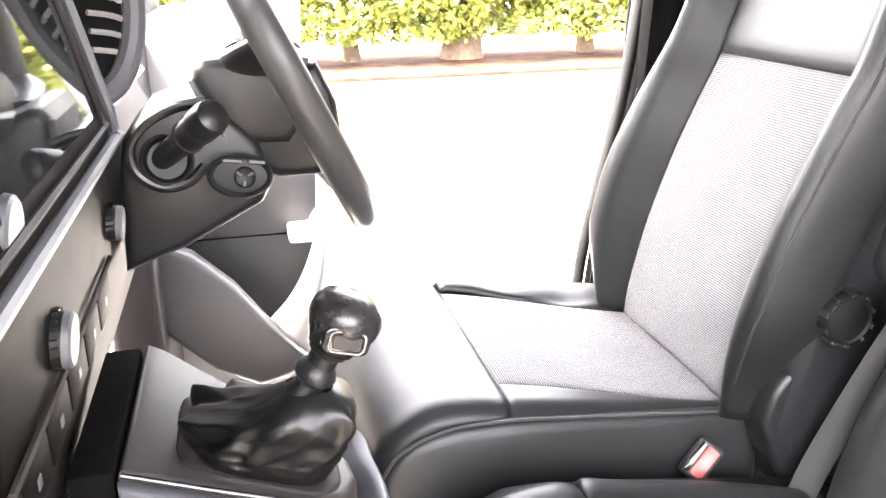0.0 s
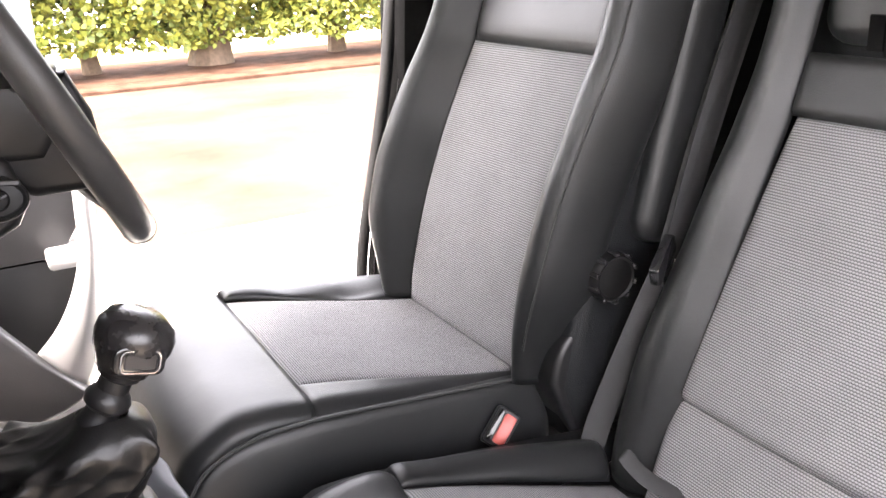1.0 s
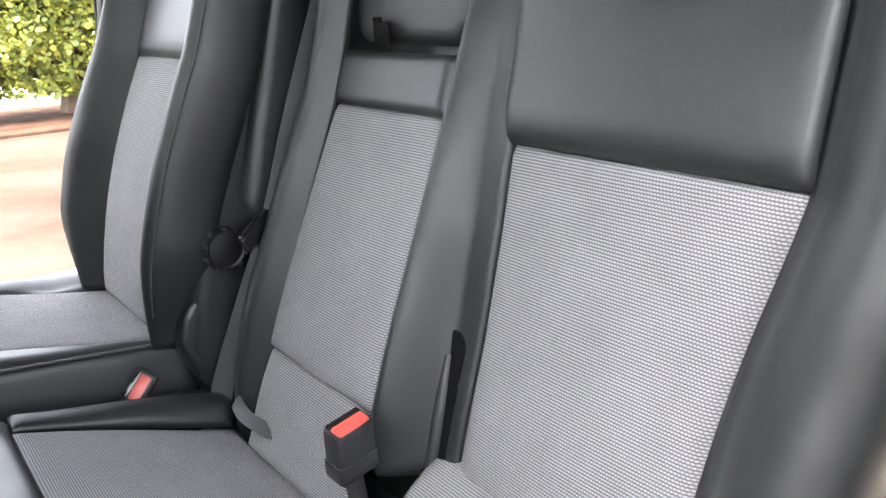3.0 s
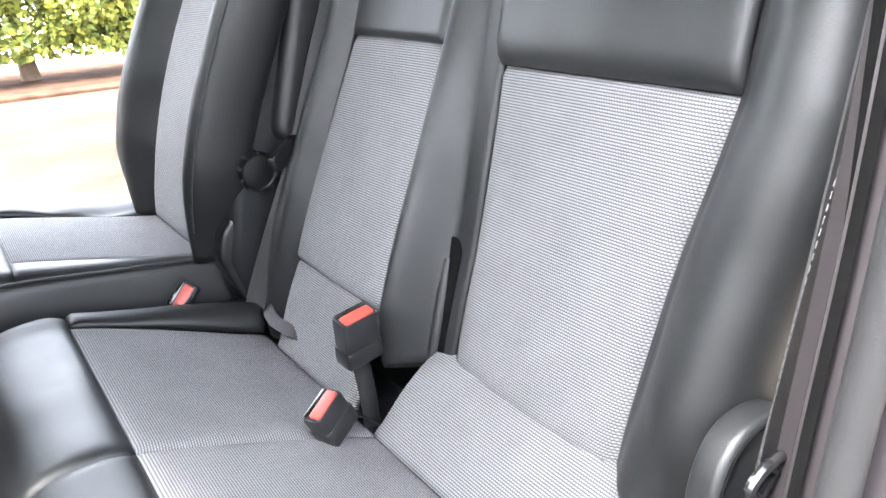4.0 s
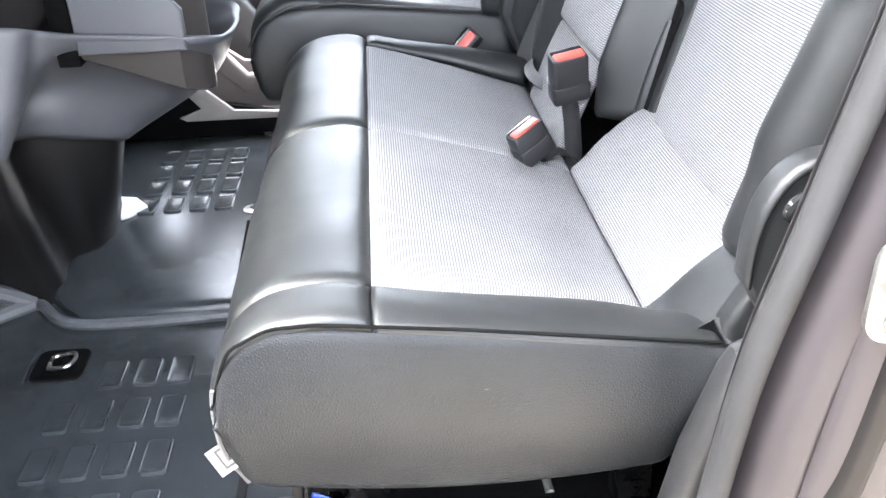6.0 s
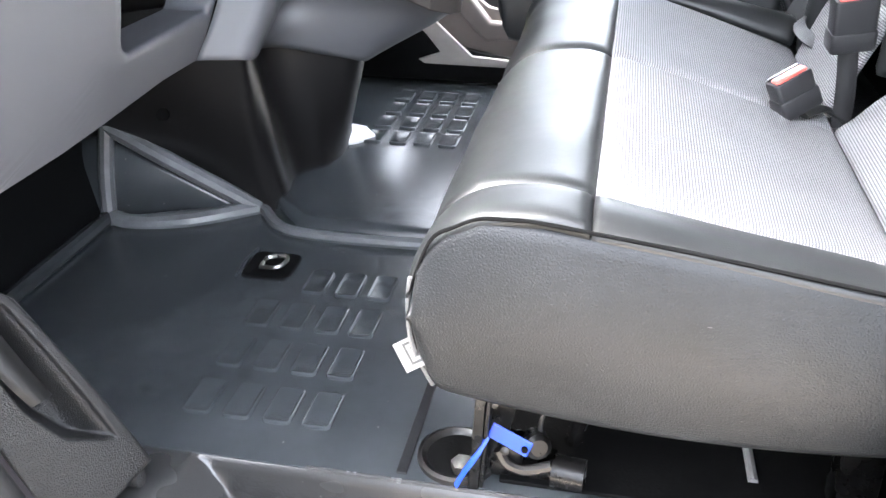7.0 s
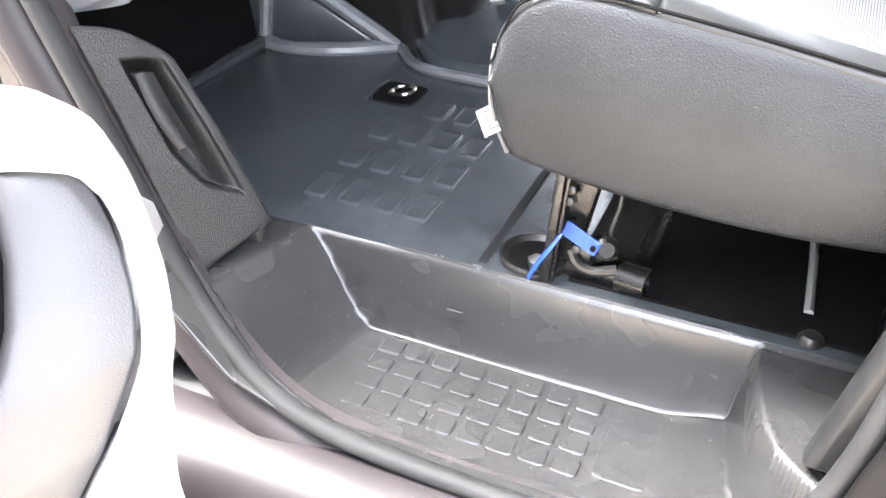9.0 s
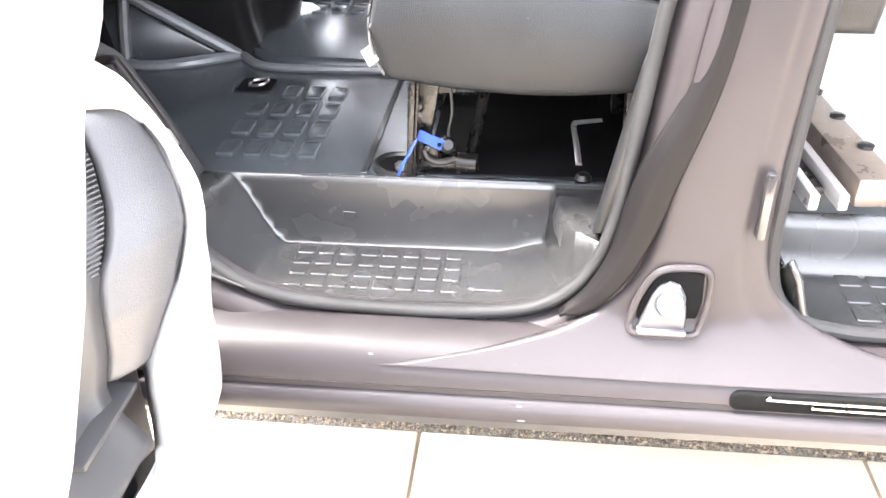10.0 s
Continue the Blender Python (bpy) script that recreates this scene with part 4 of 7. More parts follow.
    curve = spline([(0.536, 1.10), (0.537, 1.14), (0.545, 1.172), (0.562, 1.196), (0.590, 1.206), (0.62, 1.20), (0.66, 1.16)], 28)
    hc = part("hinge_cover", prism([tuple(p) for p in curve] + [(0.67, 1.02), (0.60, 1.02), (0.56, 1.06)], -0.160, -0.130, "y", 0.008, 4), M_LEATHER, seat, "dark leather cover over the backrest hinge")
    part("cover_seam", tube([(p[0] + .004, -0.1605, p[1] - .004) for p in curve], 0.0012, 40, 6), M_NEAR_BLACK, hc)
    side = [(0.553, 1.084), (0.533, 1.048), (0.536, 1.00), (0.548, 0.96), (0.575, 0.96), (0.566, 1.02), (0.568, 1.078)]
    part("cushion_end", prism(side, -0.142, -0.115, "y", 0.007, 3), M_LEATHER, seat, "dark leather end panel of the cushion")
    # made-up black backing that keeps the gap between the seats dark
    part("gap_backing", box(0.775, 0.80, 0.60, 0.84, 0.95, 1.85, 0.01), M_NEAR_BLACK, seat, "black backing added to darken the gap between the seats")
    # middle backrest
    mb = Profile([(0.540, 1.130), (0.560, 1.19), (0.598, 1.29), (0.640, 1.395), (0.656, 1.433), (0.676, 1.492)])
    sm = mb.near(0.655, 1.431)
    ya = lambda s: 0.352 - 0.006 * s
    yb = lambda s: 0.608 - 0.03 * min(1, s / sm)
    padded("back_cloth", mb, 0.0, sm, ya, yb, M_CLOTH, seat, "grey ribbed cloth", lambda s, y: 0.006 * math.cos((y - .48) / .13 * 1.4), 64, 30, tuck=0.009, band=0.018)
    padded("back_band", mb, sm, mb.length, ya, lambda s: 0.586, M_LEATHER, seat, "dark leather band above the cloth", lambda s, y: 0.004, 12, 30, tuck=0.006, band=0.012)
    ml = Profile([(0.530, 1.00), (0.545, 1.13), (0.60, 1.29), (0.655, 1.433), (0.69, 1.56), (0.72, 1.70)])
    wrapped("back_bolster", ml, 0.0, ml.length, lambda s: 0.604 - 0.022 * min(1, s / .45), [(-0.004, -0.003), (0.014, 0.008), (0.045, 0.026), (0.085, 0.022), (0.112, 0.0), (0.120, -0.04), (0.118, -0.09)], M_LEATHER, seat, "", wrinkle=.003, shift=lambda s: 0.80 - 0.34 * min(1, s / .55))
    hr = prism(rounded(0.356, 0.592, 1.497, 1.74, 0.03, 5), 0.672, 0.78, "x", 0.018, 4)
    hr.transform(Matrix.Translation((0.02, 0, 0)) @ Matrix.Translation((0.69, 0, 1.5)) @ Matrix.Rotation(radians(10), 4, "Y") @ Matrix.Translation((-0.69, 0, -1.5)))
    part("headrest", hr, M_LEATHER, seat, "folding dark leather head pad with a pull strap")
    strap = merge(box(0.684, 0.687, 0.508, 0.526, 1.496, 1.53, 0.001, 1), box(0.681, 0.684, 0.488, 0.506, 1.492, 1.525, 0.001, 1))
    part("pull_strap", strap, M_NEAR_BLACK, seat, "short black webbing pull strap")
    sm_ = axes((0.608, 0.308, 1.140), (0, 1, 0), (-0.97, 0, 0.25))
    arch = [(0.019 * math.cos(a), 0.058 + 0.021 * math.sin(a)) for a in np.linspace(0, math.pi, 13)]
    # the frame's second axis runs down the backrest
    hole = prism([(x, -y) for x, y in [(0.019, -0.075)] + arch + [(-0.019, -0.075)]], -0.02, 0.004, "z", 0.002, 2)
    hole.transform(sm_)
    # flat patch, not a recess: the slot's shade is put into its colour
    hl = part("hinge_slot", hole, M_NEAR_BLACK, seat, "near-black patch for the shade in the backrest's arched slot")
    peg = tube([sm_ @ Vector((0.003, y, 0.002)) for y in (-0.052, -0.02, 0.03, 0.075)], [0.006, 0.009, 0.010, 0.009], 24, 14)
    part("hinge_peg", peg, M_BLACK, hl, "smooth black plastic peg")
    lp = ribbon([(0.525, 0.645, 1.040), (0.505, 0.645, 1.050), (0.497, 0.60, 1.046), (0.508, 0.55, 1.042), (0.530, 0.520, 1.036), (0.545, 0.525, 1.036)], (0.80, 0.10, 0.62), 0.018, 0.003, 40)
    part("lift_loop", lp, M_BELT, seat, "dark grey webbing lift loop")
    # care label under the front edge
    tm = axes((0.107, -0.149, 0.960), (-0.62, -0.1, 0.78), (-0.30, -0.93, 0.22))
    tag = box(-0.014, 0.012, -0.018, 0.017, -0.0004, 0.0004, 0, 1, tm)
    lb = part("care_label", tag, M_PAPER, seat, "white sewn-in care label with grey print")
    for x0, x1, y0, y1 in ((-0.010, 0.009, -0.014, -0.012), (-0.010, 0.009, 0.006, 0.008), (-0.010, -0.008, -0.014, 0.008), (0.007, 0.009, -0.014, 0.008), (-0.005, 0.004, -0.009, 0.002)):
        part("print_bar", box(x0, x1, y0, y1, -0.0007, 0.0007, 0, 1, tm), M_INK, lb)
    # feet and rails
    for y in (0.02, 0.30, 0.62):
        part("leg", prism([(0.135, FLOOR), (0.16, FLOOR), (0.20, 0.93), (0.15, 0.93)], y - .02, y + .02, "y", 0.003), M_DARKSTEEL, seat, "black steel leg")
        part("leg", prism([(0.50, FLOOR), (0.54, FLOOR), (0.53, 0.93), (0.49, 0.93)], y - .02, y + .02, "y", 0.003), M_DARKSTEEL, seat, "black steel leg")
    part("cross_bar", tube([(0.16, -0.02, 0.90), (0.16, 0.3, 0.90), (0.16, 0.66, 0.90)], 0.014, 12, 10), M_DARKSTEEL, seat)
    # added panel: stops rear light so that the space under the bench stays dark
    part("rear_light_block", box(0.585, 0.60, -0.14, 0.73, FLOOR + .003, 1.075, 0.004), M_NEAR_BLACK, seat, "black panel added to keep light from under the bench")
    return seat


passenger_bench()
buckle(axes((0.490, 0.305, 1.158), (1, 0.15, 0.05), (-0.12, -0.22, 0.97)), "upright black belt buckle with a red button between the bench places", [(0.497, 0.32, 1.10), (0.505, 0.325, 1.05), (0.51, 0.33, 1.0)])
buckle(axes((0.433, 0.290, 1.072), (0.90, 0.42, 0.30), (-0.42, -0.10, 0.88)), "black belt buckle with a red button lying on the bench", [(0.46, 0.31, 1.02), (0.49, 0.335, 1.02), (0.52, 0.33, 1.0)], 0.046)


# ---- the driver's seat ----
def driver_seat():
    seat = thing("driver_seat", "driver's bucket seat in dark leather with grey ribbed cloth centre", "car seat")
    pr = Profile([(0.085, 0.965), (0.050, 0.975), (0.033, 1.01), (0.033, 1.06), (0.050, 1.110), (0.095, 1.142), (0.15, 1.146), (0.20, 1.138), (0.33, 1.118), (0.485, 1.096)])
    sf, sr = pr.near(0.195, 1.14), pr.length
    near, far = 0.785, 1.215
    ridge_up = lambda s, y: 0.016 * math.sin(math.pi * min(1, max(0, (0.86 - y) / .075))) + 0.022 * math.sin(math.pi * min(1, max(0, (y - 1.135) / .08)))
    edge = lambda s, y: -0.022 * max(0, (0.815 - y) / .03) ** 2 - 0.03 * max(0, (y - 1.19) / .025) ** 2
    yn, yf = (lambda s: 0.852 - 0.04 * ease((s - sf) / (sr - sf))), (lambda s: 1.155 - 0.05 * ease((s - sf) / (sr - sf)))
    padded("front_roll", pr, 0, sf, near, far, M_LEATHER, seat, "dark leather front roll", lambda s, y: edge(s, y), 44, 44, tuck=0.002, band=0.008, wrinkle=.0025)
    padded("cushion_cloth", pr, sf, sr, yn, yf, M_CLOTH, seat, "grey ribbed cloth", None, 40, 36, tuck=0.004, band=0.016)
    padded("side_bolster", pr, sf, sr, near, yn, M_LEATHER, seat, "", lambda s, y: edge(s, y) + 0.001, 36, 12, tuck=0.002, band=0.008)
    padded("side_bolster", pr, sf, sr, yf, far, M_LEATHER, seat, "creased leather side bolster", lambda s, y: edge(s, y) + 0.5 * ridge_up(s, y), 36, 14, tuck=0.005, band=0.014, wrinkle=.008, wscale=14)

    def side(u, v, y, sgn):
        x = 0.036 + 0.46 * u
        top = float(np.interp(u, [0, .03, .07, .13, .22, .35, 1], [1.06, 1.088, 1.106, 1.120, 1.128, 1.127, 1.097]))
        bot = 0.96 + 0.05 * max(0, (0.05 - u) / .05) ** 2 - 0.02 * u
        return (x, y + sgn * 0.01 * math.sin(math.pi * v), top + (bot - top) * v)
    panel("side_panel", lambda u, v: side(u, v, near, -1), 50, 20, M_LEATHER, seat, "dark leather cushion side", thick=0.04, tuck=0.006, band=0.018, wrinkle=.002, flip=True)
    panel("side_panel", lambda u, v: side(u, v, far, 1), 50, 20, M_LEATHER_SIDE, seat, "", thick=0.04, tuck=0.006, band=0.018, wrinkle=.002)
    part("piping", tube([(p[0], p[1] - .002, p[2] + .001) for p in [side(u, 0, near, -1) for u in np.linspace(0, 1, 20)]], 0.0022, 70, 6), M_STITCH, seat)
    part("core", box(0.06, 0.56, near + .02, far - .02, 0.95, 1.08, 0.03, 3), M_LEATHER_SIDE, seat)
    part("seat_base", box(0.17, 0.56, 0.80, 1.20, FLOOR + .005, 0.955, 0.012, 2), M_BLACK, seat, "black plastic seat base")

    bk = Profile([(0.465, 1.098), (0.469, 1.15), (0.485, 1.24), (0.509, 1.33), (0.537, 1.41), (0.566, 1.482), (0.597, 1.57), (0.628, 1.66), (0.655, 1.75), (0.69, 1.79), (0.74, 1.78)])
    s1 = bk.near(0.566, 1.482)
    ya = lambda s: 0.805 - 0.036 * min(1, s / s1) + 0.005 * math.sin(math.pi * min(1, s / s1))
    yb = lambda s: 1.098 - 0.046 * min(1, s / s1)
    padded("back_cloth", bk, 0, s1, ya, yb, M_CLOTH, seat, "grey ribbed cloth", lambda s, y: 0.004, 50, 34, tuck=0.004, band=0.016)
    padded("back_top", bk, s1, bk.length, ya, yb, M_LEATHER, seat, "smooth dark leather upper panel", lambda s, y: 0.004 + 0.003 * ease((s - s1) / .03), 30, 30, tuck=0.004, band=0.012)
    grow = lambda s: ease(s / .14) * 0.45 + 0.55
    wrapped("back_bolster", bk, 0.0, bk.length, ya, [(0.004, -0.003), (-0.008, 0.012), (-0.028, 0.038), (-0.050, 0.047), (-0.067, 0.030), (-0.075, -0.006), (-0.073, -0.040), (-0.058, -0.055)], M_LEATHER, seat, "rounded dark leather side bolster", grow, shift=lambda s: (1 - .12 * ease((s - .33) / .26)) * (0.55 + .45 * ease(s / .16)))
    wrapped("back_bolster", bk, 0.0, bk.length, yb, [(-0.004, -0.003), (0.02, 0.014), (0.06, 0.050), (0.10, 0.060), (0.135, 0.040), (0.150, 0.0), (0.150, -0.06), (0.145, -0.10)], M_LEATHER, seat, "rounded dark leather side bolster", grow, shift=lambda s: float(np.interp(s, [0, .05, .12, .20, .30, .42, .56], [.26, .42, .58, .64, .55, .36, .24])))
    seam = [bk.at(s, 0.036 * grow(s)) for s in np.linspace(0.05, bk.length - .08, 30)]
    part("seam", tube([(x - .001, ya(s) - 0.066 * (1 - .12 * ease((s - .33) / .26)) * (0.55 + .45 * ease(s / .16)), z) for (x, z), s in zip(seam, np.linspace(0.05, bk.length - .08, 30))], 0.0016, 80, 6), M_STITCH, seat)
    shell = prism([(0.50, 1.02), (0.475, 1.10), (0.50, 1.22), (0.565, 1.45), (0.64, 1.67), (0.69, 1.76), (0.75, 1.74), (0.68, 1.40), (0.64, 1.02)], 0.727, 1.20, "y", 0.025, 3)
    part("back_shell", shell, M_LEATHER_SIDE, seat, "dark back and flank of the seat")
    # recliner wheel, its cover, and the folded armrest
    dial = part("recliner_wheel", lathe([(0.012, -0.004), (0.029, -0.004), (0.0305, 0.004), (0.0295, 0.014), (0.0265, 0.018), (0.0235, 0.0165), (0.012, 0.0185), (0.0005, 0.019)], (0.540, 0.726, 1.237), (0, -1, 0)), M_POD, seat, "ribbed black recliner wheel")
    for k in range(10):
        a = k * math.pi / 5
        part("rib", box(-0.003, 0.003, -0.016, 0.003, 0.0275, 0.0315, 0.001, 1, Matrix.Translation((0.540, 0.722, 1.237)) @ Matrix.Rotation(a, 4, "Y")), M_BLACK, dial)
    edge_ = spline([(0.468, 1.108), (0.476, 1.143), (0.492, 1.165), (0.515, 1.180), (0.55, 1.187), (0.60, 1.180), (0.645, 1.14)], 26)
    cover = prism([tuple(p) for p in edge_] + [(0.655, 1.0), (0.545, 0.975), (0.505, 1.02), (0.482, 1.07)], 0.733, 0.80, "y", 0.009, 4)
    part("hinge_cover", cover, M_TRIM2, seat, "black plastic hinge cover")
    return seat


driver_seat()


def armrest():
    a = thing("armrest", "padded dark armrest folded up beside the driver's seat", "armrest")
    bm = prism(rounded(-0.034, 0.034, 0.0, 0.40, 0.030, 6), 0.706, 0.758, "y", 0.02, 4)
    bm.transform(Matrix.Translation((0.600, 0, 1.265)) @ Matrix.Rotation(radians(14), 4, "Y"))
    part("pad", bm, M_LEATHER, a)
    part("pivot", lathe([(0.018, 0), (0.020, 0.02), (0.016, 0.03)], (0.625, 0.775, 1.33), (0, -1, 0)), M_BLACK, a)


armrest()
buckle(axes((0.407, 0.752, 1.062), (0.62, 0.0, 0.78), (-0.35, -0.80, 0.48)), "black belt buckle with a red button beside the driver's cushion", [(0.422, 0.768, 1.03), (0.445, 0.768, 1.0), (0.48, 0.768, 0.97)], 0.03)


def driver_belt():
    b = thing("seat_belt", "black webbing seat belt hanging beside the middle place", "seat belt")
    wide = (0.75, -0.6, -0.3)
    part("webbing", ribbon([(0.79, 0.70, 1.72), (0.722, 0.70, 1.557), (0.650, 0.692, 1.395), (0.594, 0.68, 1.262)], wide, 0.030), M_BELT, b)
    part("webbing", ribbon([(0.775, 0.69, 1.72), (0.708, 0.69, 1.557), (0.640, 0.682, 1.395), (0.590, 0.673, 1.262)], (0.9, -0.3, -0.3), 0.026), M_BELT, b)
    part("webbing", ribbon([(0.590, 0.68, 1.252), (0.560, 0.69, 1.18), (0.515, 0.70, 1.07), (0.49, 0.70, 1.0)], wide, 0.030), M_BELT, b)
    t = prism(rounded(-0.032, 0.032, -0.012, 0.014, 0.006, 3), -0.006, 0.006, "y", 0.003, 2)
    m = Matrix.Translation((0.566, 0.662, 1.268)) @ Euler((0, radians(-25), radians(30))).to_matrix().to_4x4()
    t.transform(m)
    part("tongue_grip", t, M_GLOSS, b)
    tg = prism([(-0.010, -0.012), (0.010, -0.012), (0.010, -0.055), (-0.010, -0.055)], -0.0012, 0.0012, "y")
    tg.transform(m)
    part("tongue", tg, M_CHROME, b, "polished steel belt tongue")


driver_belt()


# ---- the dashboard ----
def dashboard():
    d = thing("dashboard", "grey and black moulded van dashboard with open shelves", "dashboard")
    # grey fascia on the passenger's side, one moulding round the open shelf
    def face(y, z):
        bottom = float(np.interp(y, [-0.19, -0.11, -0.03, 0.35, 0.46], [0.989, 0.983, 1.004, 1.008, 1.001]))
        x0 = float(np.interp(y, [-0.19, -0.10, 0.10, 0.35, 0.46, 0.60], [-0.405, -0.348, -0.342, -0.355, -0.362, -0.362]))
        t = (z - bottom) / .22
        return Vector((x0 + 0.055 * t + 0.012 * math.sin(math.pi * min(1, t)), y, z)), bottom
    slant = lambda z: 0.452 + (z - 1.0) * 0.33
    mouth = []
    for (cy, cz), a0, r in (((0.218, 1.112), 180, 0.030), ((0.445, 1.086), 270, 0.012), ((0.522, 1.245), 0, 0.012), ((0.20, 1.245), 90, 0.012)):
        mouth += [(cy + r * math.cos(radians(a0 + 9 * k)), cz + r * math.sin(radians(a0 + 9 * k))) for k in range(11)]
    mouth = [Vector(p) for p in mouth]
    ring = []
    for k, p in enumerate(mouth):
        q = mouth[(k + 1) % len(mouth)]
        ring += [p + (q - p) * (j / 6) for j in range(6)]
    centre = Vector((0.33, 1.16))
    V, F = [], []
    n = len(ring)
    for f in (-0.05, -0.02, 0.0, 0.012, 0.03, 0.07, 0.13, 0.21, 0.30, 0.42, 0.56, 0.70, 0.85, 1.0):
        for p in ring:
            w = p - centre
            # where the ray from the shelf's middle leaves the moulding
            far = min([h for h in ((-0.185 - centre.x) / w.x if w.x < -1e-6 else 99, (1.33 - centre.y) / w.y if w.y > 1e-6 else 99, (0.985 - centre.y) / w.y if w.y < -1e-6 else 99) if h > 0])
            e = centre + w * far
            e.y = max(e.y, face(e.x, 1.0)[1])
            e.x = min(e.x, slant(e.y) + 0.004)
            yz = p + (e - p) * max(0.0, f)
            v = face(yz.x, yz.y)[0]
            reach = (yz - p).length
            v.x -= 0.010 * (1 - math.sqrt(max(0.0, 1 - (1 - min(1, reach / .014)) ** 2))) if f >= 0 else 0.010 - f * 1.2
            V.append(v)
    F = [(i * n + k, i * n + (k + 1) % n, (i + 1) * n + (k + 1) % n, (i + 1) * n + k) for i in range(13) for k in range(n)]
    link_mesh("lower_fascia", V, F, M_DASH, d, "scuffed mid-grey fascia round an open black shelf")
    # its end is folded into a groove and swells out below the gear console
    foot = [(-0.362, 0.452, 1.001), (-0.318, 0.468, 0.999), (-0.297, 0.485, 0.997), (-0.308, 0.54, 0.990), (-0.332, 0.60, 0.982), (-0.318, 0.645, 0.974), (-0.25, 0.672, 0.958), (-0.19, 0.692, 0.944), (-0.182, 0.735, 0.938), (-0.20, 0.79, 0.94), (-0.27, 0.82, 0.95), (-0.42, 0.84, 0.98)]
    waist = [(-0.333, 0.477, 1.075), (-0.295, 0.495, 1.070), (-0.268, 0.515, 1.068), (-0.276, 0.57, 1.06), (-0.292, 0.625, 1.055), (-0.258, 0.652, 1.052), (-0.16, 0.655, 1.045), (-0.075, 0.672, 1.030), (-0.040, 0.715, 1.025), (-0.035, 0.77, 1.035), (-0.10, 0.80, 1.05), (-0.40, 0.83, 1.05)]
    brow = [(-0.31, 0.512, 1.18), (-0.265, 0.53, 1.175), (-0.24, 0.54, 1.17), (-0.235, 0.555, 1.165), (-0.22, 0.565, 1.16), (-0.18, 0.56, 1.155), (-0.10, 0.558, 1.150), (0.0, 0.57, 1.14), (0.028, 0.62, 1.13), (0.03, 0.74, 1.13), (0.0, 0.81, 1.14), (-0.20, 0.82, 1.15)]
    rows = [spline(foot, 90), spline(waist, 90), spline(brow, 90)]
    def bulge(u, v):
        k = min(89, round(u * 89))
        return spline([tuple(r[k]) for r in rows], 21)[min(20, round(v * 20))]
    panel("console_bulge", bulge, 89, 20, M_DASH, d, "mid-grey fascia folded in a groove and swelling under the console", thick=0.006, tuck=0.004, band=0.008, edges="l", flip=True)
    # black lower column: the same fold drawn in to the floor
    heads = [(-0.66, 0.36, 1.05), (-0.48, 0.405, 1.03), (-0.375, 0.45, 1.006), (-0.318, 0.470, 1.003), (-0.300, 0.487, 1.0), (-0.311, 0.54, 0.993), (-0.334, 0.60, 0.985), (-0.320, 0.647, 0.977), (-0.25, 0.676, 0.961), (-0.195, 0.697, 0.947), (-0.188, 0.735, 0.942), (-0.205, 0.788, 0.944), (-0.275, 0.816, 0.954), (-0.45, 0.838, 0.984)]
    feet = [(-0.66, 0.63), (-0.48, 0.605), (-0.352, 0.574), (-0.325, 0.577), (-0.308, 0.588), (-0.303, 0.61), (-0.312, 0.66), (-0.306, 0.692), (-0.290, 0.712), (-0.274, 0.732), (-0.268, 0.79), (-0.277, 0.86), (-0.30, 0.93), (-0.45, 0.96)]
    top, low = spline(heads, 110), spline([(x, y, FLOOR + .001) for x, y in feet], 110)
    V, F = [], []
    for i in range(25):
        f = i / 24
        for k in range(110):
            p = low[k] + (top[k] - low[k]) * f
            V.append((p[0] + 0.010 * (1 - f) ** 10, p[1] - 0.004 * (1 - f) ** 10, p[2] + .004 * f))
    F = [(i * 110 + k, i * 110 + k + 1, (i + 1) * 110 + k + 1, (i + 1) * 110 + k) for i in range(24) for k in range(109)]
    link_mesh("lower_column", V, F, M_COLUMN, d, "black plastic lower column with a deep fold")
    part("blank_hole", lathe([(0.0005, 0.0), (0.009, 0.0), (0.010, 0.002), (0.010, 0.01)], (-0.445, 0.478, 0.902), (0.15, -0.95, 0.35)), M_NEAR_BLACK, d)
    # glove shelf, with the shade inside put into its near-black back and floor
    part("shelf_back", box(-0.66, -0.62, -0.18, 0.52, 1.0, 1.45, 0.01), M_NEAR_BLACK, d)
    part("shelf_floor", box(-0.64, -0.352, -0.06, 0.46, 1.030, 1.045, 0.005), M_NEAR_BLACK, d)
    part("shelf_top", prism([(-0.66, 1.27), (-0.30, 1.27), (-0.25, 1.31), (-0.28, 1.42), (-0.36, 1.48), (-0.66, 1.48)], -0.20, 0.36, "y", 0.01), M_DASH, d)
    # centre stack: a face bowed outwards with a framed screen, switches and turning knobs
    stack = prism([(-0.40, 1.30), (-0.205, 1.312), (-0.196, 1.322), (-0.191, 1.36), (-0.186, 1.42), (-0.184, 1.465), (-0.19, 1.52), (-0.22, 1.64), (-0.40, 1.66)], 0.36, 0.775, "y", 0.012, 3)
    part("stack_panel", stack, M_STACK, d, "dark brown-grey centre stack", sharp=50)
    M = Matrix.Translation((-0.184, 0, 1.466)) @ Matrix.Rotation(radians(-13), 4, "Y")
    plate = prism(rounded(0.30, 0.785, 0.0, 0.19, 0.03, 8), -0.03, 0.006, "x", 0.003, 2)
    plate.transform(M)
    bezel = part("screen_bezel", plate, M_STACK, d)
    part("bezel_trim", tube([M @ Vector((0.010, y, z)) for y, z in rounded(0.298, 0.787, -0.002, 0.192, 0.032, 8)], 0.005, 140, 8, closed=True), M_DASH, bezel, "satin grey trim round the screen")
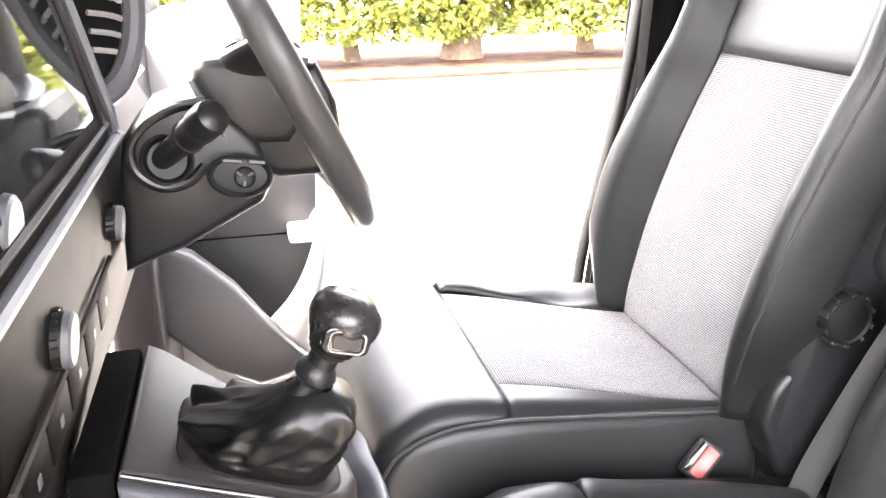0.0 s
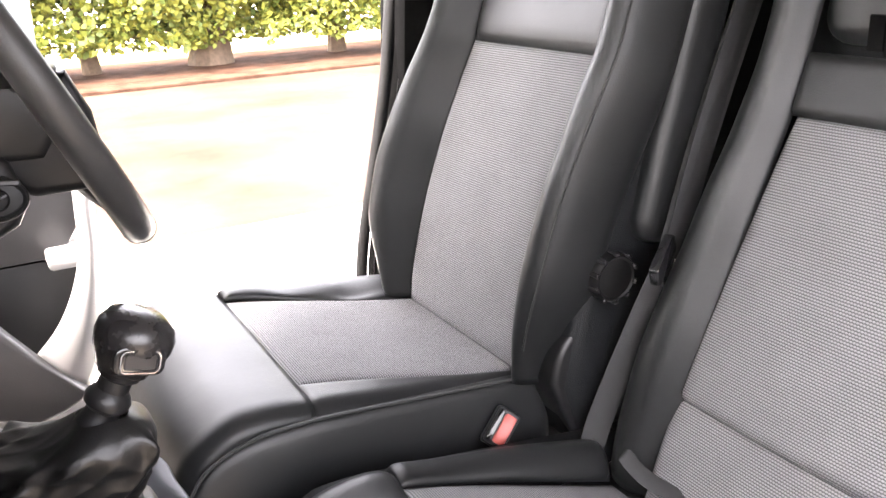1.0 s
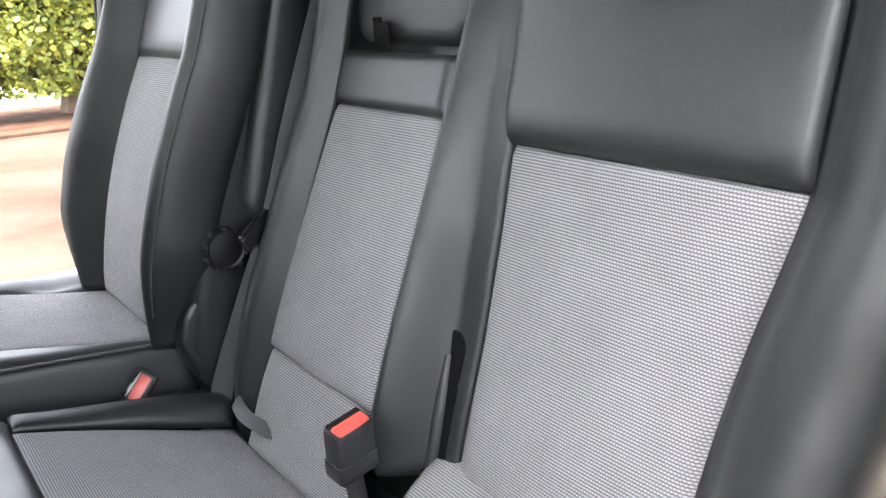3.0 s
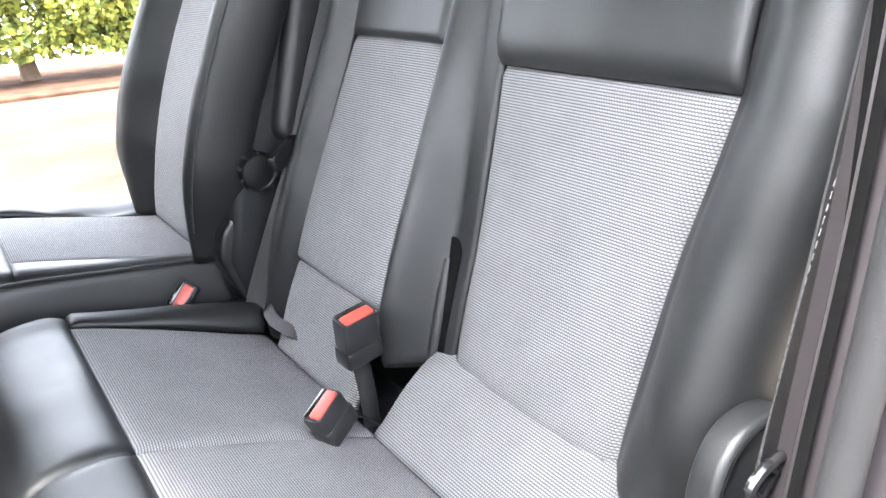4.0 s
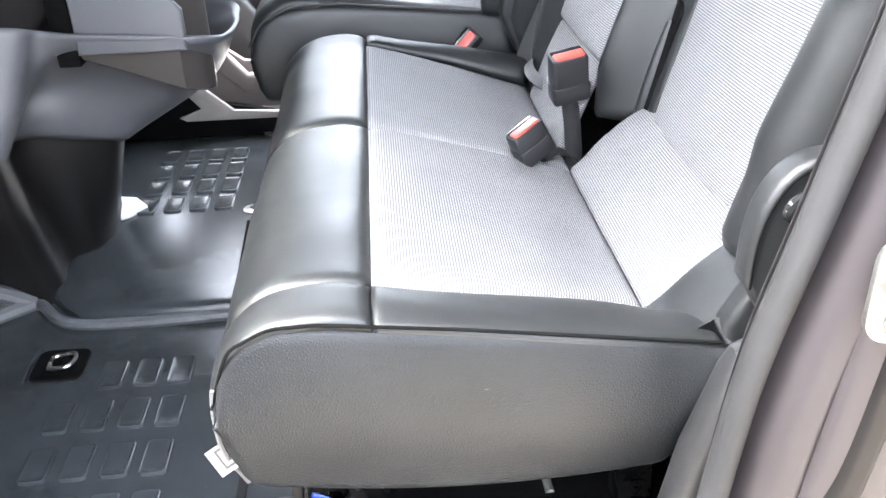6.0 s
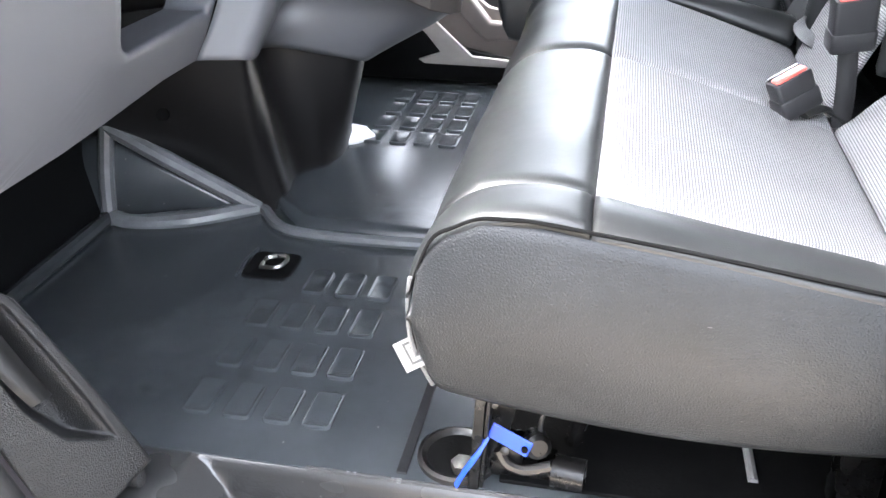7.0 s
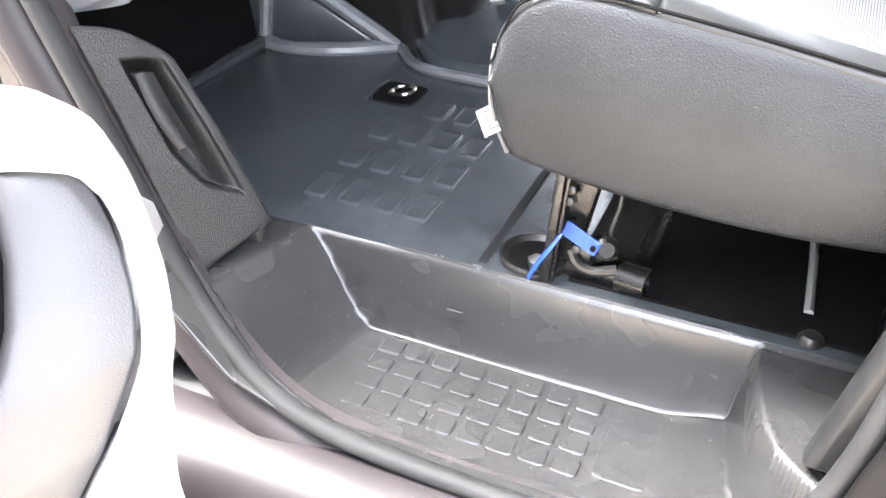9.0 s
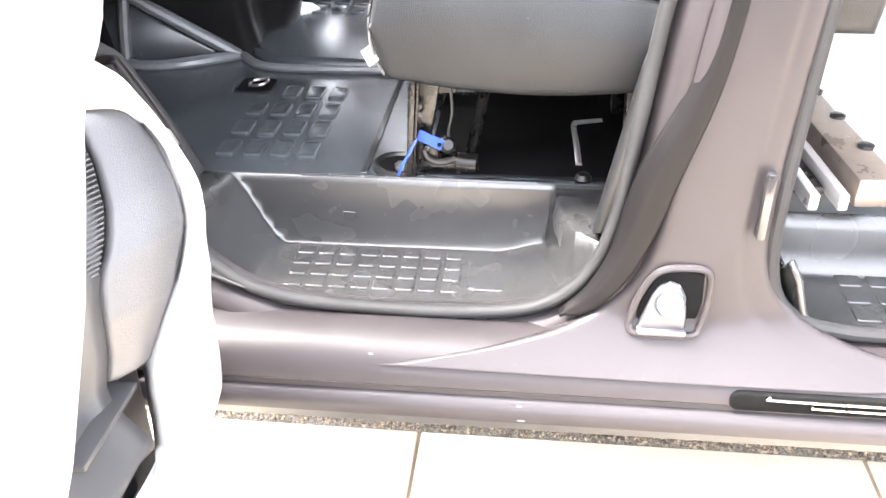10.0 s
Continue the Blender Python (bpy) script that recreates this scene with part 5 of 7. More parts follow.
    part("bezel_trim", tube([M @ Vector((0.008, y, z)) for y, z in rounded(0.31, 0.755, 0.012, 0.18, 0.02, 8)], 0.003, 120, 6, closed=True), M_DASH_DARK, bezel)
    scr = prism(rounded(0.34, 0.712, 0.024, 0.17, 0.008, 4), 0.0, 0.010, "x", 0.002, 1)
    scr.transform(M)
    part("screen", scr, M_SCREEN, d, "dark glossy display with reflections")
    for y, z, r, x in ((0.752, 1.397, 0.0150, -0.202), (0.505, 1.395, 0.0175, -0.204), (0.428, 1.487, 0.019, -0.206)):
        o = (x, y, z)
        kn = part("knob", lathe([(r * 1.3, 0.0), (r * 1.3, 0.003), (r * .8, 0.006), (r * .8, 0.010), (r * 1.05, 0.011), (r, 0.024), (r * .85, 0.027), (0.0005, 0.027)], o, (0.98, 0, -0.1), 20), M_POD, d, "ribbed black turning knob")
        part("knob_ring", lathe([(r * .98, 0.021), (r * 1.04, 0.022), (r * 1.0, 0.026), (r * .9, 0.0275)], o, (0.98, 0, -0.1)), M_DASH, kn, "thin grey ring")
        for q in range(20):
            a = 2 * math.pi * q / 20
            rib = tube([Vector(o) + Vector((0.011, math.cos(a) * r * 1.03, math.sin(a) * r * 1.03)), Vector(o) + Vector((0.016, math.cos(a) * r * 1.01, math.sin(a) * r * 1.01)), Vector(o) + Vector((0.021, math.cos(a) * r, math.sin(a) * r))], 0.0011, 3, 5, smooth_path=False)
            part("rib", rib, M_POD, kn)
    for i in range(5):
        s_ = part("switch", box(-0.196, -0.1865, 0.385 + i * 0.066, 0.447 + i * 0.066, 1.336, 1.366, 0.003, 2), M_STACK, d)
        part("switch_mark", box(-0.1868, -0.1858, 0.411 + i * 0.066, 0.419 + i * 0.066, 1.347, 1.354, 0.0004, 1), M_DASH, s_)
    part("switch_trim", tube([(-0.187, 0.37, 1.371), (-0.186, 0.55, 1.371), (-0.187, 0.73, 1.371)], 0.0025, 20, 6), M_DASH_DARK, d)
    # driver's side of the dash, hood over the instruments and its air vent
    part("driver_fascia", prism([(-0.66, 1.00), (-0.33, 1.05), (-0.25, 1.16), (-0.21, 1.30), (-0.20, 1.42), (-0.24, 1.50), (-0.66, 1.50)], 0.665, 1.34, "y", 0.012, 3), M_DASH_DARK, d, "dark plastic dash before the driver")
    # paler than the lower dash: the windscreen's light is put into the colour
    part("dash_top", prism([(-0.74, 1.38), (-0.70, 1.46), (-0.45, 1.52), (-0.25, 1.535), (-0.215, 1.51), (-0.25, 1.48), (-0.6, 1.36)], -0.22, 1.36, "y", 0.01, 2), M_DOOR, d, "dash top paled for the windscreen's light")
    vc = Vector((-0.190, 0.805, 1.585))
    vm = axes(vc, (0, 1, 0), (0.72, -0.66, 0.0))
    oval = [vm @ Vector((0.055 * math.cos(a), 0.088 * math.sin(a), 0.0)) for a in np.linspace(0, 2 * math.pi, 25)[:-1]]
    vent = part("air_vent", tube(oval, 0.011, 80, 10, closed=True), M_DASH, d, "oval air vent with a rounded rim and dark throat")
    V, F = [], []
    for i in range(9):
        f = i / 8
        for j in range(32):
            a = 2 * math.pi * j / 32
            V.append(vm @ Vector((0.052 * (1 - .55 * f) * math.cos(a), 0.084 * (1 - .5 * f) * math.sin(a), -0.09 * f)))
    F = [(i * 32 + j, i * 32 + (j + 1) % 32, (i + 1) * 32 + (j + 1) % 32, (i + 1) * 32 + j) for i in range(8) for j in range(32)] + [tuple(range(256, 288))]
    link_mesh("throat", V, F, M_BLACK, vent)
    for i in range(7):
        z = -0.052 + i * 0.016
        part("louvre", tube([vm @ Vector((0.012, z + .004, -0.012)), vm @ Vector((0.034, z, -0.008)), vm @ Vector((0.049, z - .006, -0.004))], 0.0028, 8, 6), M_SILVER, vent)
    # hood in the same lightened grey as the dash top
    hood = prism([(-0.40, 1.46), (-0.21, 1.465), (-0.185, 1.478), (-0.20, 1.50), (-0.40, 1.52)], 0.87, 1.20, "y", 0.012, 4)
    part("instrument_hood", hood, M_DOOR, d, "hood before the instruments, paled for the windscreen's light")
    return d


dashboard()


def gear_console():
    c = thing("gear_console", "dark plastic gear console standing out of the dashboard", "console")
    # the top falls to the rear and narrows round the lever
    tilt = Matrix(((1, 0, 0, 0), (0, 1, 0, 0), (-0.38, 0, 1, -0.38 * 0.178), (0, 0, 0, 1)))
    top = prism([(-0.178, 0.574), (-0.178, 0.806), (-0.16, 0.800), (-0.115, 0.766), (-0.068, 0.728), (-0.025, 0.690), (-0.002, 0.655), (0.002, 0.625), (-0.008, 0.598), (-0.035, 0.574)], 1.11, 1.257, "z", 0.006, 3)
    top.transform(tilt)
    part("body", top, M_CONSOLE, c)
    frame_ = prism(rounded(-0.140, -0.012, 0.584, 0.722, 0.034, 6), 1.24, 1.2605, "z", 0.002, 2)
    frame_.transform(tilt)
    part("boot_frame", frame_, M_DASH_DARK, c)
    part("side_band", tube([(-0.176, 0.573, 1.253), (-0.10, 0.572, 1.226), (-0.035, 0.573, 1.203)], 0.0022, 24, 8), M_GLOSS, c, "thin dark band along the console's edge")
    skirt = prism([(-0.178, 1.12), (-0.178, 1.250), (-0.10, 1.222), (-0.035, 1.198), (-0.020, 1.18), (-0.02, 1.12)], 0.560, 0.575, "y", 0.005, 3)
    part("side_skirt", skirt, M_DASH, c, "mid-grey side of the console")
    # solid block whose near-black colour paints the slot's shade
    part("slot_wall", box(-0.215, -0.181, 0.575, 0.80, 1.10, 1.255, 0.004), M_NEAR_BLACK, c, "near-black block for the shaded depth of the storage slot")
    return c


def gear_lever():
    g = thing("gear_lever", "gear lever with a gathered leather boot and ball knob", "gear lever")
    base, tip = Vector((-0.074, 0.652, 1.219)), Vector((-0.033, 0.605, 1.292))
    nu, nv = 56, 180
    # folds: where round the boot, how far it drifts on the way up, breadth, height, and the stretch of the boot that it fills
    folds = [(2.55, -0.5, 0.22, 0.30, 0.02, 0.62), (1.85, 0.5, 0.20, 0.26, 0.0, 0.55), (3.35, 0.3, 0.26, 0.34, 0.0, 0.70), (4.25, -0.7, 0.17, 0.18, 0.1, 0.85),
             (5.1, 0.5, 0.16, 0.16, 0.05, 0.9), (5.75, -0.4, 0.15, 0.14, 0.1, 0.95), (0.35, 0.4, 0.18, 0.15, 0.1, 0.9), (1.1, -0.4, 0.16, 0.16, 0.05, 0.8)]
    V, F = [], []
    for i in range(nu + 1):
        u = i / nu
        lift = float(np.interp(u, [0, .08, .2, .35, .5, .7, .86, 1], [-0.004, 0.010, 0.020, 0.030, 0.041, 0.053, 0.063, 0.073]))
        wide = float(np.interp(u, [0, .08, .2, .35, .5, .7, .86, 1], [0.92, 1.00, 0.93, 0.76, 0.60, 0.43, 0.30, 0.165]))
        mid = base.lerp(tip, ease(u * 1.05))
        for j in range(nv):
            a = 2 * math.pi * j / nv
            ca, sa = math.cos(a), math.sin(a)
            q = (abs(ca) ** 3.4 + abs(sa) ** 3.4) ** (-1 / 3.4)
            rx, ry = 0.058 + (0.11 - 0.058) * ease(u), 0.066 + (0.11 - 0.066) * ease(u)
            bulge = 0.0
            for a0, drift, broad, high, lo, hi in folds:
                if lo < u < hi:
                    d = (a - a0 - drift * u + math.pi) % (2 * math.pi) - math.pi
                    w = math.sin(math.pi * (u - lo) / (hi - lo)) ** 0.7
                    bulge += 0.55 * high * w * (math.exp(-(abs(d) / (.7 * broad)) ** 1.4) - 0.75 * math.exp(-((d - 1.4 * broad) / (.7 * broad)) ** 2))
            fine = 0.12 * (0.25 - abs(noise.noise(Vector((2.4 * ca + 7, 2.4 * sa, 3.2 * u))))) * math.sin(math.pi * u)
            k = wide * (1 + bulge + fine)
            slope = -0.38 * (mid.x + rx * k * ca - base.x) * (1 - ease(u))
            V.append(Vector((mid.x + k * q * rx * ca, mid.y + k * q * ry * sa, base.z + slope + lift + 0.020 * bulge * (1 - u))))
    for i in range(nu):
        for j in range(nv):
            a, b = i * nv + j, i * nv + (j + 1) % nv
            F.append((a, b, b + nv, a + nv))
    link_mesh("boot", V, F, M_BOOT, g, "gathered black leather boot")
    k = Vector((-0.005, 0.600, 1.3425))
    ax = (k - tip).normalized()
    neck = [(0.0165, -0.030), (0.0175, -0.026), (0.0150, -0.020), (0.0125, -0.014), (0.0125, -0.010), (0.0165, -0.006), (0.0172, -0.001), (0.0150, 0.004), (0.0120, 0.007), (0.0120, 0.016), (0.0160, 0.019), (0.0175, 0.026)]
    part("collar", lathe(neck, k - ax * 0.044, ax), M_TRIM2, g, "ribbed black collar")
    kn = lathe([(0.016, -0.0235), (0.0195, -0.022), (0.0215, -0.016), (0.0262, -0.008), (0.0288, 0.002), (0.0285, 0.010), (0.0245, 0.0185), (0.015, 0.0238), (0.0005, 0.0255)], k + ax * .002, ax, 40)
    knob = part("knob", kn, M_KNOB, g, "smooth black ball knob", sharp=60)
    # badge on the face towards the bench
    face = Vector((0.10, -0.95, 0.02)).normalized()
    m = axes(k - ax * .005 + face * 0.0262, (1, 0.1, -0.30), face)
    ring = prism(rounded(-0.0185, 0.0185, -0.0105, 0.0105, 0.007, 5), -0.008, 0.002, "z", 0.002, 2)
    ring.transform(m)
    part("badge_frame", ring, M_GLOSS, knob, "polished badge frame")
    pl = prism(rounded(-0.0115, 0.0115, -0.0060, 0.0060, 0.003, 5), 0.0, 0.0030, "z", 0.001, 1)
    pl.transform(m)
    part("badge_plate", pl, M_PLATE, knob, "plain grey badge plate")
    part("badge_trim", tube([m @ Vector((x, y, 0.0022)) for x, y in rounded(-0.0140, 0.0140, -0.0080, 0.0080, 0.005, 4)], 0.0010, 60, 6, closed=True), M_CHROME, knob, "thin polished badge frame")
    return g


M_BOOT = material("boot_leather", (0.0042, 0.0042, 0.0043), 0.40, vary=0.2, scale=14, bump=0.3, grain=500, spec=0.4)
M_PLATE = material("badge_plate", (0.022, 0.021, 0.021), 0.35, vary=0.08, bump=0.05)
M_KNOB = material("knob_plastic", (0.016, 0.015, 0.015), 0.26, vary=0.1, bump=0.15, grain=900, spread=0.06)
gear_console()
gear_lever()


def steering_wheel():
    w = thing("steering_wheel", "black leather-rimmed steering wheel", "steering wheel")
    C = Vector((-0.022, 0.945, 1.512))
    M = Matrix.Translation(C) @ Matrix.Rotation(radians(65), 4, "Y")
    R = 0.192
    def arc(a0, a1, n):
        return [M @ Vector((R * math.cos(a), R * math.sin(a), 0)) for a in np.linspace(a0, a1, n)]
    part("rim", tube(arc(0.35, 2 * math.pi - 0.35, 40), 0.0168, 120, 14), M_RIM, w, "grained black rim")
    part("rim_grip", tube(arc(-0.36, 0.36, 12), 0.0178, 30, 14), M_GRIP, w, "smooth lower grip of the rim")
    hub = prism([(-0.080, 1.434), (-0.050, 1.455), (-0.012, 1.500), (0.012, 1.512), (0.030, 1.47), (0.036, 1.412), (0.030, 1.394), (-0.034, 1.394), (-0.066, 1.410)], 0.876, 1.012, "y", 0.012, 3)
    part("hub", hub, M_BLACK, w, "black moulded wheel hub")
    pad = lathe([(0.066, -0.03), (0.074, -0.02), (0.074, -0.006), (0.060, 0.008), (0.03, 0.014), (0.0005, 0.016)], C, M.to_3x3() @ Vector((0, 0, 1)))
    part("horn_pad", pad, M_SHROUD, w, "domed black horn pad", sharp=60)
    for a in (0.0, 1.75, -1.75):
        d = Vector((math.cos(a), math.sin(a), 0))
        part("spoke", tube([M @ (d * 0.04 + Vector((0, 0, -.015))), M @ (d * 0.12 + Vector((0, 0, -.016))), M @ (d * 0.188)], [0.045, 0.036, 0.020], 26, 24, flat=0.40), M_BLACK, w)
    return w


M_RIM = leather("rim_leather", (0.04, 0.039, 0.038), 0.42)
M_SHROUD = material("shroud_plastic", (0.010, 0.0097, 0.0097), 0.38, vary=0.15, scale=9, bump=0.25, grain=900, spec=0.5)
M_GRIP = material("rim_grip", (0.055, 0.05, 0.047), 0.4, vary=0.12, bump=0.2)
steering_wheel()


def steering_column():
    s = thing("steering_column", "black steering column shroud with a control stalk and button pod", "steering column")
    upper = prism([(-0.112, 1.496), (-0.109, 1.512), (-0.098, 1.518), (-0.050, 1.521), (-0.012, 1.505), (0.0, 1.46), (-0.02, 1.43), (-0.079, 1.432)], 0.872, 1.02, "y", 0.010, 3)
    part("upper_shroud", upper, M_SHROUD, s, "grey-black upper half of the column shroud")
    low = prism([(-0.196, 1.308), (-0.133, 1.330), (-0.053, 1.372), (-0.040, 1.395), (-0.052, 1.435), (-0.078, 1.462), (-0.105, 1.476), (-0.125, 1.480), (-0.162, 1.468), (-0.184, 1.444), (-0.190, 1.41)], 0.866, 1.03, "y", 0.010, 3)
    part("lower_shroud", low, M_SHROUD, s, "black lower half of the column shroud")
    # grey tube that draws the highlight along the black shroud's edge
    part("shroud_edge", tube([(-0.112, 0.870, 1.500), (-0.103, 0.8685, 1.478), (-0.090, 0.8685, 1.452), (-0.079, 0.870, 1.432)], 0.0035, 24, 8), M_DASH, s, "pale line painted for the highlight on the shroud's edge")
    ring = [(-0.100, 0.863, 1.480), (-0.128, 0.862, 1.476), (-0.156, 0.861, 1.463), (-0.175, 0.860, 1.440), (-0.172, 0.860, 1.414), (-0.150, 0.860, 1.398), (-0.124, 0.861, 1.401), (-0.106, 0.862, 1.416)]
    part("column_surround", tube(ring, 0.0055, 60, 10), M_SHROUD, s, "raised rim round the stalk's socket")
    a, b = Vector((-0.148, 0.868, 1.424)), Vector((-0.094, 0.80, 1.474))
    part("stalk_socket", lathe([(0.0005, 0.001), (0.019, 0.001), (0.023, 0.004), (0.026, 0.003), (0.027, -0.004)], (-0.142, 0.864, 1.424), (0.15, -0.96, 0.2)), M_POD, s)
    st = part("stalk", tube([a - (b - a) * .2, a.lerp(b, .35), a.lerp(b, .55), a.lerp(b, .62), a.lerp(b, .9)], [0.0105, 0.0115, 0.0125, 0.0155, 0.0155], 24, 16), M_BLACK, s, "black control stalk")
    part("stalk_end", lathe([(0.0150, -0.024), (0.0170, -0.021), (0.0175, -0.002), (0.0160, 0.005), (0.011, 0.009), (0.0005, 0.010)], b, (b - a).normalized()), M_BLACK, st)
    part("stalk_ring", lathe([(0.0158, -0.046), (0.0168, -0.045), (0.0168, -0.043), (0.0158, -0.042)], b, (b - a).normalized()), M_DASH_DARK, st)
    # oval pod of buttons on the near side of the shroud
    m = axes((-0.073, 0.835, 1.410), (1, 0.1, -0.14), (0.05, -0.98, 0.18))
    oval = lambda rx, ry, n=28: [(rx * math.cos(2 * math.pi * k / n), ry * math.sin(2 * math.pi * k / n)) for k in range(n)]
    body = prism(oval(0.0315, 0.0215), -0.03, 0.004, "z", 0.004, 3)
    body.transform(m)
    pd = part("button_pod", body, M_POD, s, "glossy black oval button pod")
    part("pod_rim", tube([m @ Vector((x, y, 0.003)) for x, y in oval(0.0285, 0.0187)], 0.0032, 60, 8, closed=True), M_POD, pd)
    part("button", lathe([(0.0105, 0.0), (0.0105, 0.007), (0.0085, 0.009), (0.004, 0.0075), (0.0005, 0.0075)], m @ Vector((0.004, -0.001, 0.002)), m.to_3x3() @ Vector((0, 0, 1)), 24), M_POD, pd, "round dished button")
    for k in range(3):
        arm = box(-0.0012, 0.0012, 0.003, 0.0095, 0.010, 0.0115, 0.0004, 1, m @ Matrix.Translation((0.004, -0.001, 0.0)) @ Matrix.Rotation(radians(60 + 120 * k), 4, "Z"))
        part("button_mark", arm, M_DASH, pd)
    for x0, x1 in ((-0.018, 0.002), (0.006, 0.024)):
        key = prism(rounded(x0, x1, 0.0115, 0.0165, 0.002, 3), 0.002, 0.0065, "z", 0.001, 1)
        key.transform(m)
        part("key", key, M_BLACK, pd)
    return s


steering_column()


# ---- doors ----
def door(side):
    """An open front door: painted skin, pale card with a raised rim, dark inset, loudspeaker grille and pocket."""
    fy = (lambda y: y) if side == 1 else (lambda y: 2 * MID - y)
    d = thing("door_1" if side == 1 else "door_2", "open front door with a pale grey card, charcoal inset and black pocket", "door", kind="structure")
    fl = side != 1
    # the card swells out at mid height and falls away to its top and towards the pocket
    zs = [0.26, 0.34, 0.44, 0.55, 0.66, 0.76, 0.83, 0.88, 0.92, 0.96, 1.00, 1.05, 1.10]
    xs = [-0.275, -0.205, -0.120, -0.075, -0.048, -0.045, -0.062, -0.092, -0.125, -0.160, -0.185, -0.205, -0.220]
    swell = lambda y, z: float(np.interp(z, zs, xs)) - 0.55 * min(0.22, max(0.0, -0.40 - y)) * ease((z - 0.54) / 0.15)
    out_ = spline([(-0.425, 0.26), (-0.43, 0.45), (-0.432, 0.597), (-0.435, 0.69), (-0.428, 0.762), (-0.412, 0.816), (-0.388, 0.861), (-0.364, 0.897), (-0.344, 0.934), (-0.337, 0.961), (-0.342, 0.986), (-0.366, 1.011), (-0.393, 1.029), (-0.50, 1.07)], 81)
    in_ = spline([(-0.90, 0.26), (-0.75, 0.46), (-0.585, 0.60), (-0.531, 0.68), (-0.487, 0.757), (-0.449, 0.812), (-0.421, 0.86), (-0.407, 0.894), (-0.393, 0.919), (-0.386, 0.941), (-0.390, 0.956), (-0.405, 0.966), (-0.442, 0.978), (-0.52, 0.99)], 81)
    def rimfn(u, v):
        k = min(80, round(u * 80))
        y, z = out_[k] + (in_[k] - out_[k]) * v
        return (swell(y, z) + 0.014 * math.sin(math.pi * v * .8) - 0.010, fy(y), z)
    panel("card_rim", rimfn, 80, 14, M_DOOR, d, "pale grey raised rim of the door card", thick=0.05, tuck=0.0, flip=fl)
    left = lambda z: float(np.interp(z, [0.66, 0.713, 0.764, 0.804, 0.828, 0.851, 0.878, 0.92, 0.953, 0.98], [-0.590, -0.575, -0.571, -0.558, -0.542, -0.519, -0.497, -0.467, -0.449, -0.443]))
    right = lambda z: float(np.interp(z, [0.66, 0.68, 0.721, 0.757, 0.783, 0.812, 0.838, 0.86, 0.894, 0.919, 0.941, 0.956, 0.964, 0.98], [-0.538, -0.527, -0.505, -0.483, -0.466, -0.445, -0.429, -0.417, -0.403, -0.389, -0.382, -0.385, -0.400, -0.438]))
    def insetfn(u, v):
        z = 0.682 + 0.296 * u
        y = right(z) + (left(z) - right(z)) * v
        return (swell(y, z) - 0.012 + 0.007 * math.sin(math.pi * v), fy(y), z)
    panel("card_inset", insetfn, 60, 24, M_INSET, d, "charcoal grained inset", thick=0.03, tuck=0.006, band=0.012, flip=fl, edges="dr")
    def grill_y(z):
        return left(z) - .001, float(np.interp(z, [0.815, 0.90, 0.945, 0.975], [-0.570, -0.655, -0.64, -0.46]))
    def grillfn(u, v):
        z = 0.817 + 0.155 * u
        a, b = grill_y(z)
        y = a + (b - a) * v
        return (swell(y, z) - 0.016, fy(y), z)
    g = panel("speaker_grille", grillfn, 30, 10, M_BLACK, d, "ribbed dark loudspeaker grille", thick=0.02, tuck=0.001, flip=fl)
    for i in range(30):
        z = 0.820 + i * 0.0051
        a, b = grill_y(z)
        part("rib", tube([Vector((swell(y, z) - .0145, fy(y), z)) for y in (a - .002, a + (b - a) * .35, a + (b - a) * .7, b + .002)], 0.0017, 8, 6), M_GRILLE, g)
    def lower(u, v):
        z = 0.60 + 0.26 * u
        y0 = left(z) - .001 - max(0.0, z - .815) * .85
        y = y0 + (-0.95 - y0) * v
        return (swell(y, z) - 0.010, fy(y), z)
    panel("lower_card", lower, 30, 20, M_GRILLE, d, "dark grey lower card beside the inset", thick=0.02, tuck=0.004, band=0.008, flip=fl, edges="l")
    part("card_back", box(-0.29, -0.225, min(fy(-0.42), fy(-1.2)), max(fy(-0.42), fy(-1.2)), 0.60, 1.06, 0.01, 2), M_BLACK, d, "black moulded backing of the card")
    part("ledge", box(-0.21, -0.140, min(fy(-0.55), fy(-0.70)), max(fy(-0.55), fy(-0.70)), 0.650, 0.660, 0.004, 2), M_GRILLE, d)
    # swollen upper card and armrest that overhang the inset
    def upper(u, v):
        z = 0.30 + 1.15 * u
        ya = float(np.interp(z, [0.30, 0.50, 0.684, 0.71, 0.85, 0.94, 1.02, 1.06, 1.09, 1.20, 1.45], [-1.10, -0.95, -0.766, -0.734, -0.637, -0.592, -0.557, -0.528, -0.48, -0.42, -0.40]))
        y = ya + (-1.27 - ya) * v
        x = float(np.interp(ya - y, [0.0, 0.05, 0.2, 0.45, 0.9], [-0.122, -0.105, -0.05, -0.01, -0.03]))
        return (x, fy(y), z)
    panel("upper_card", upper, 50, 40, M_DOOR, d, "pale grey swollen door card", thick=0.06, tuck=0.010, band=0.02, flip=fl)
    part("pocket", box(-0.27, -0.20, min(fy(-0.50), fy(-1.2)), max(fy(-0.50), fy(-1.2)), 0.30, 0.60, 0.02, 3), M_BLACK, d, "black door pocket")
    part("pocket_back", box(-0.26, -0.205, min(fy(-0.48), fy(-1.2)), max(fy(-0.48), fy(-1.2)), 0.58, 0.66, 0.01, 2), M_BLACK, d)
    part("pocket_lip", tube([(-0.190, fy(-0.60), 0.605), (-0.17, fy(-0.8), 0.61), (-0.15, fy(-1.2), 0.61)], 0.010, 20, 8), M_BLACK, d)
    skin = box(-0.34, -0.24, min(fy(-0.36), fy(-1.30)), max(fy(-0.36), fy(-1.30)), 0.28, 1.34, 0.02, 3)
    part("door_skin", skin, M_PAINT, d, "mauve-grey painted skin")
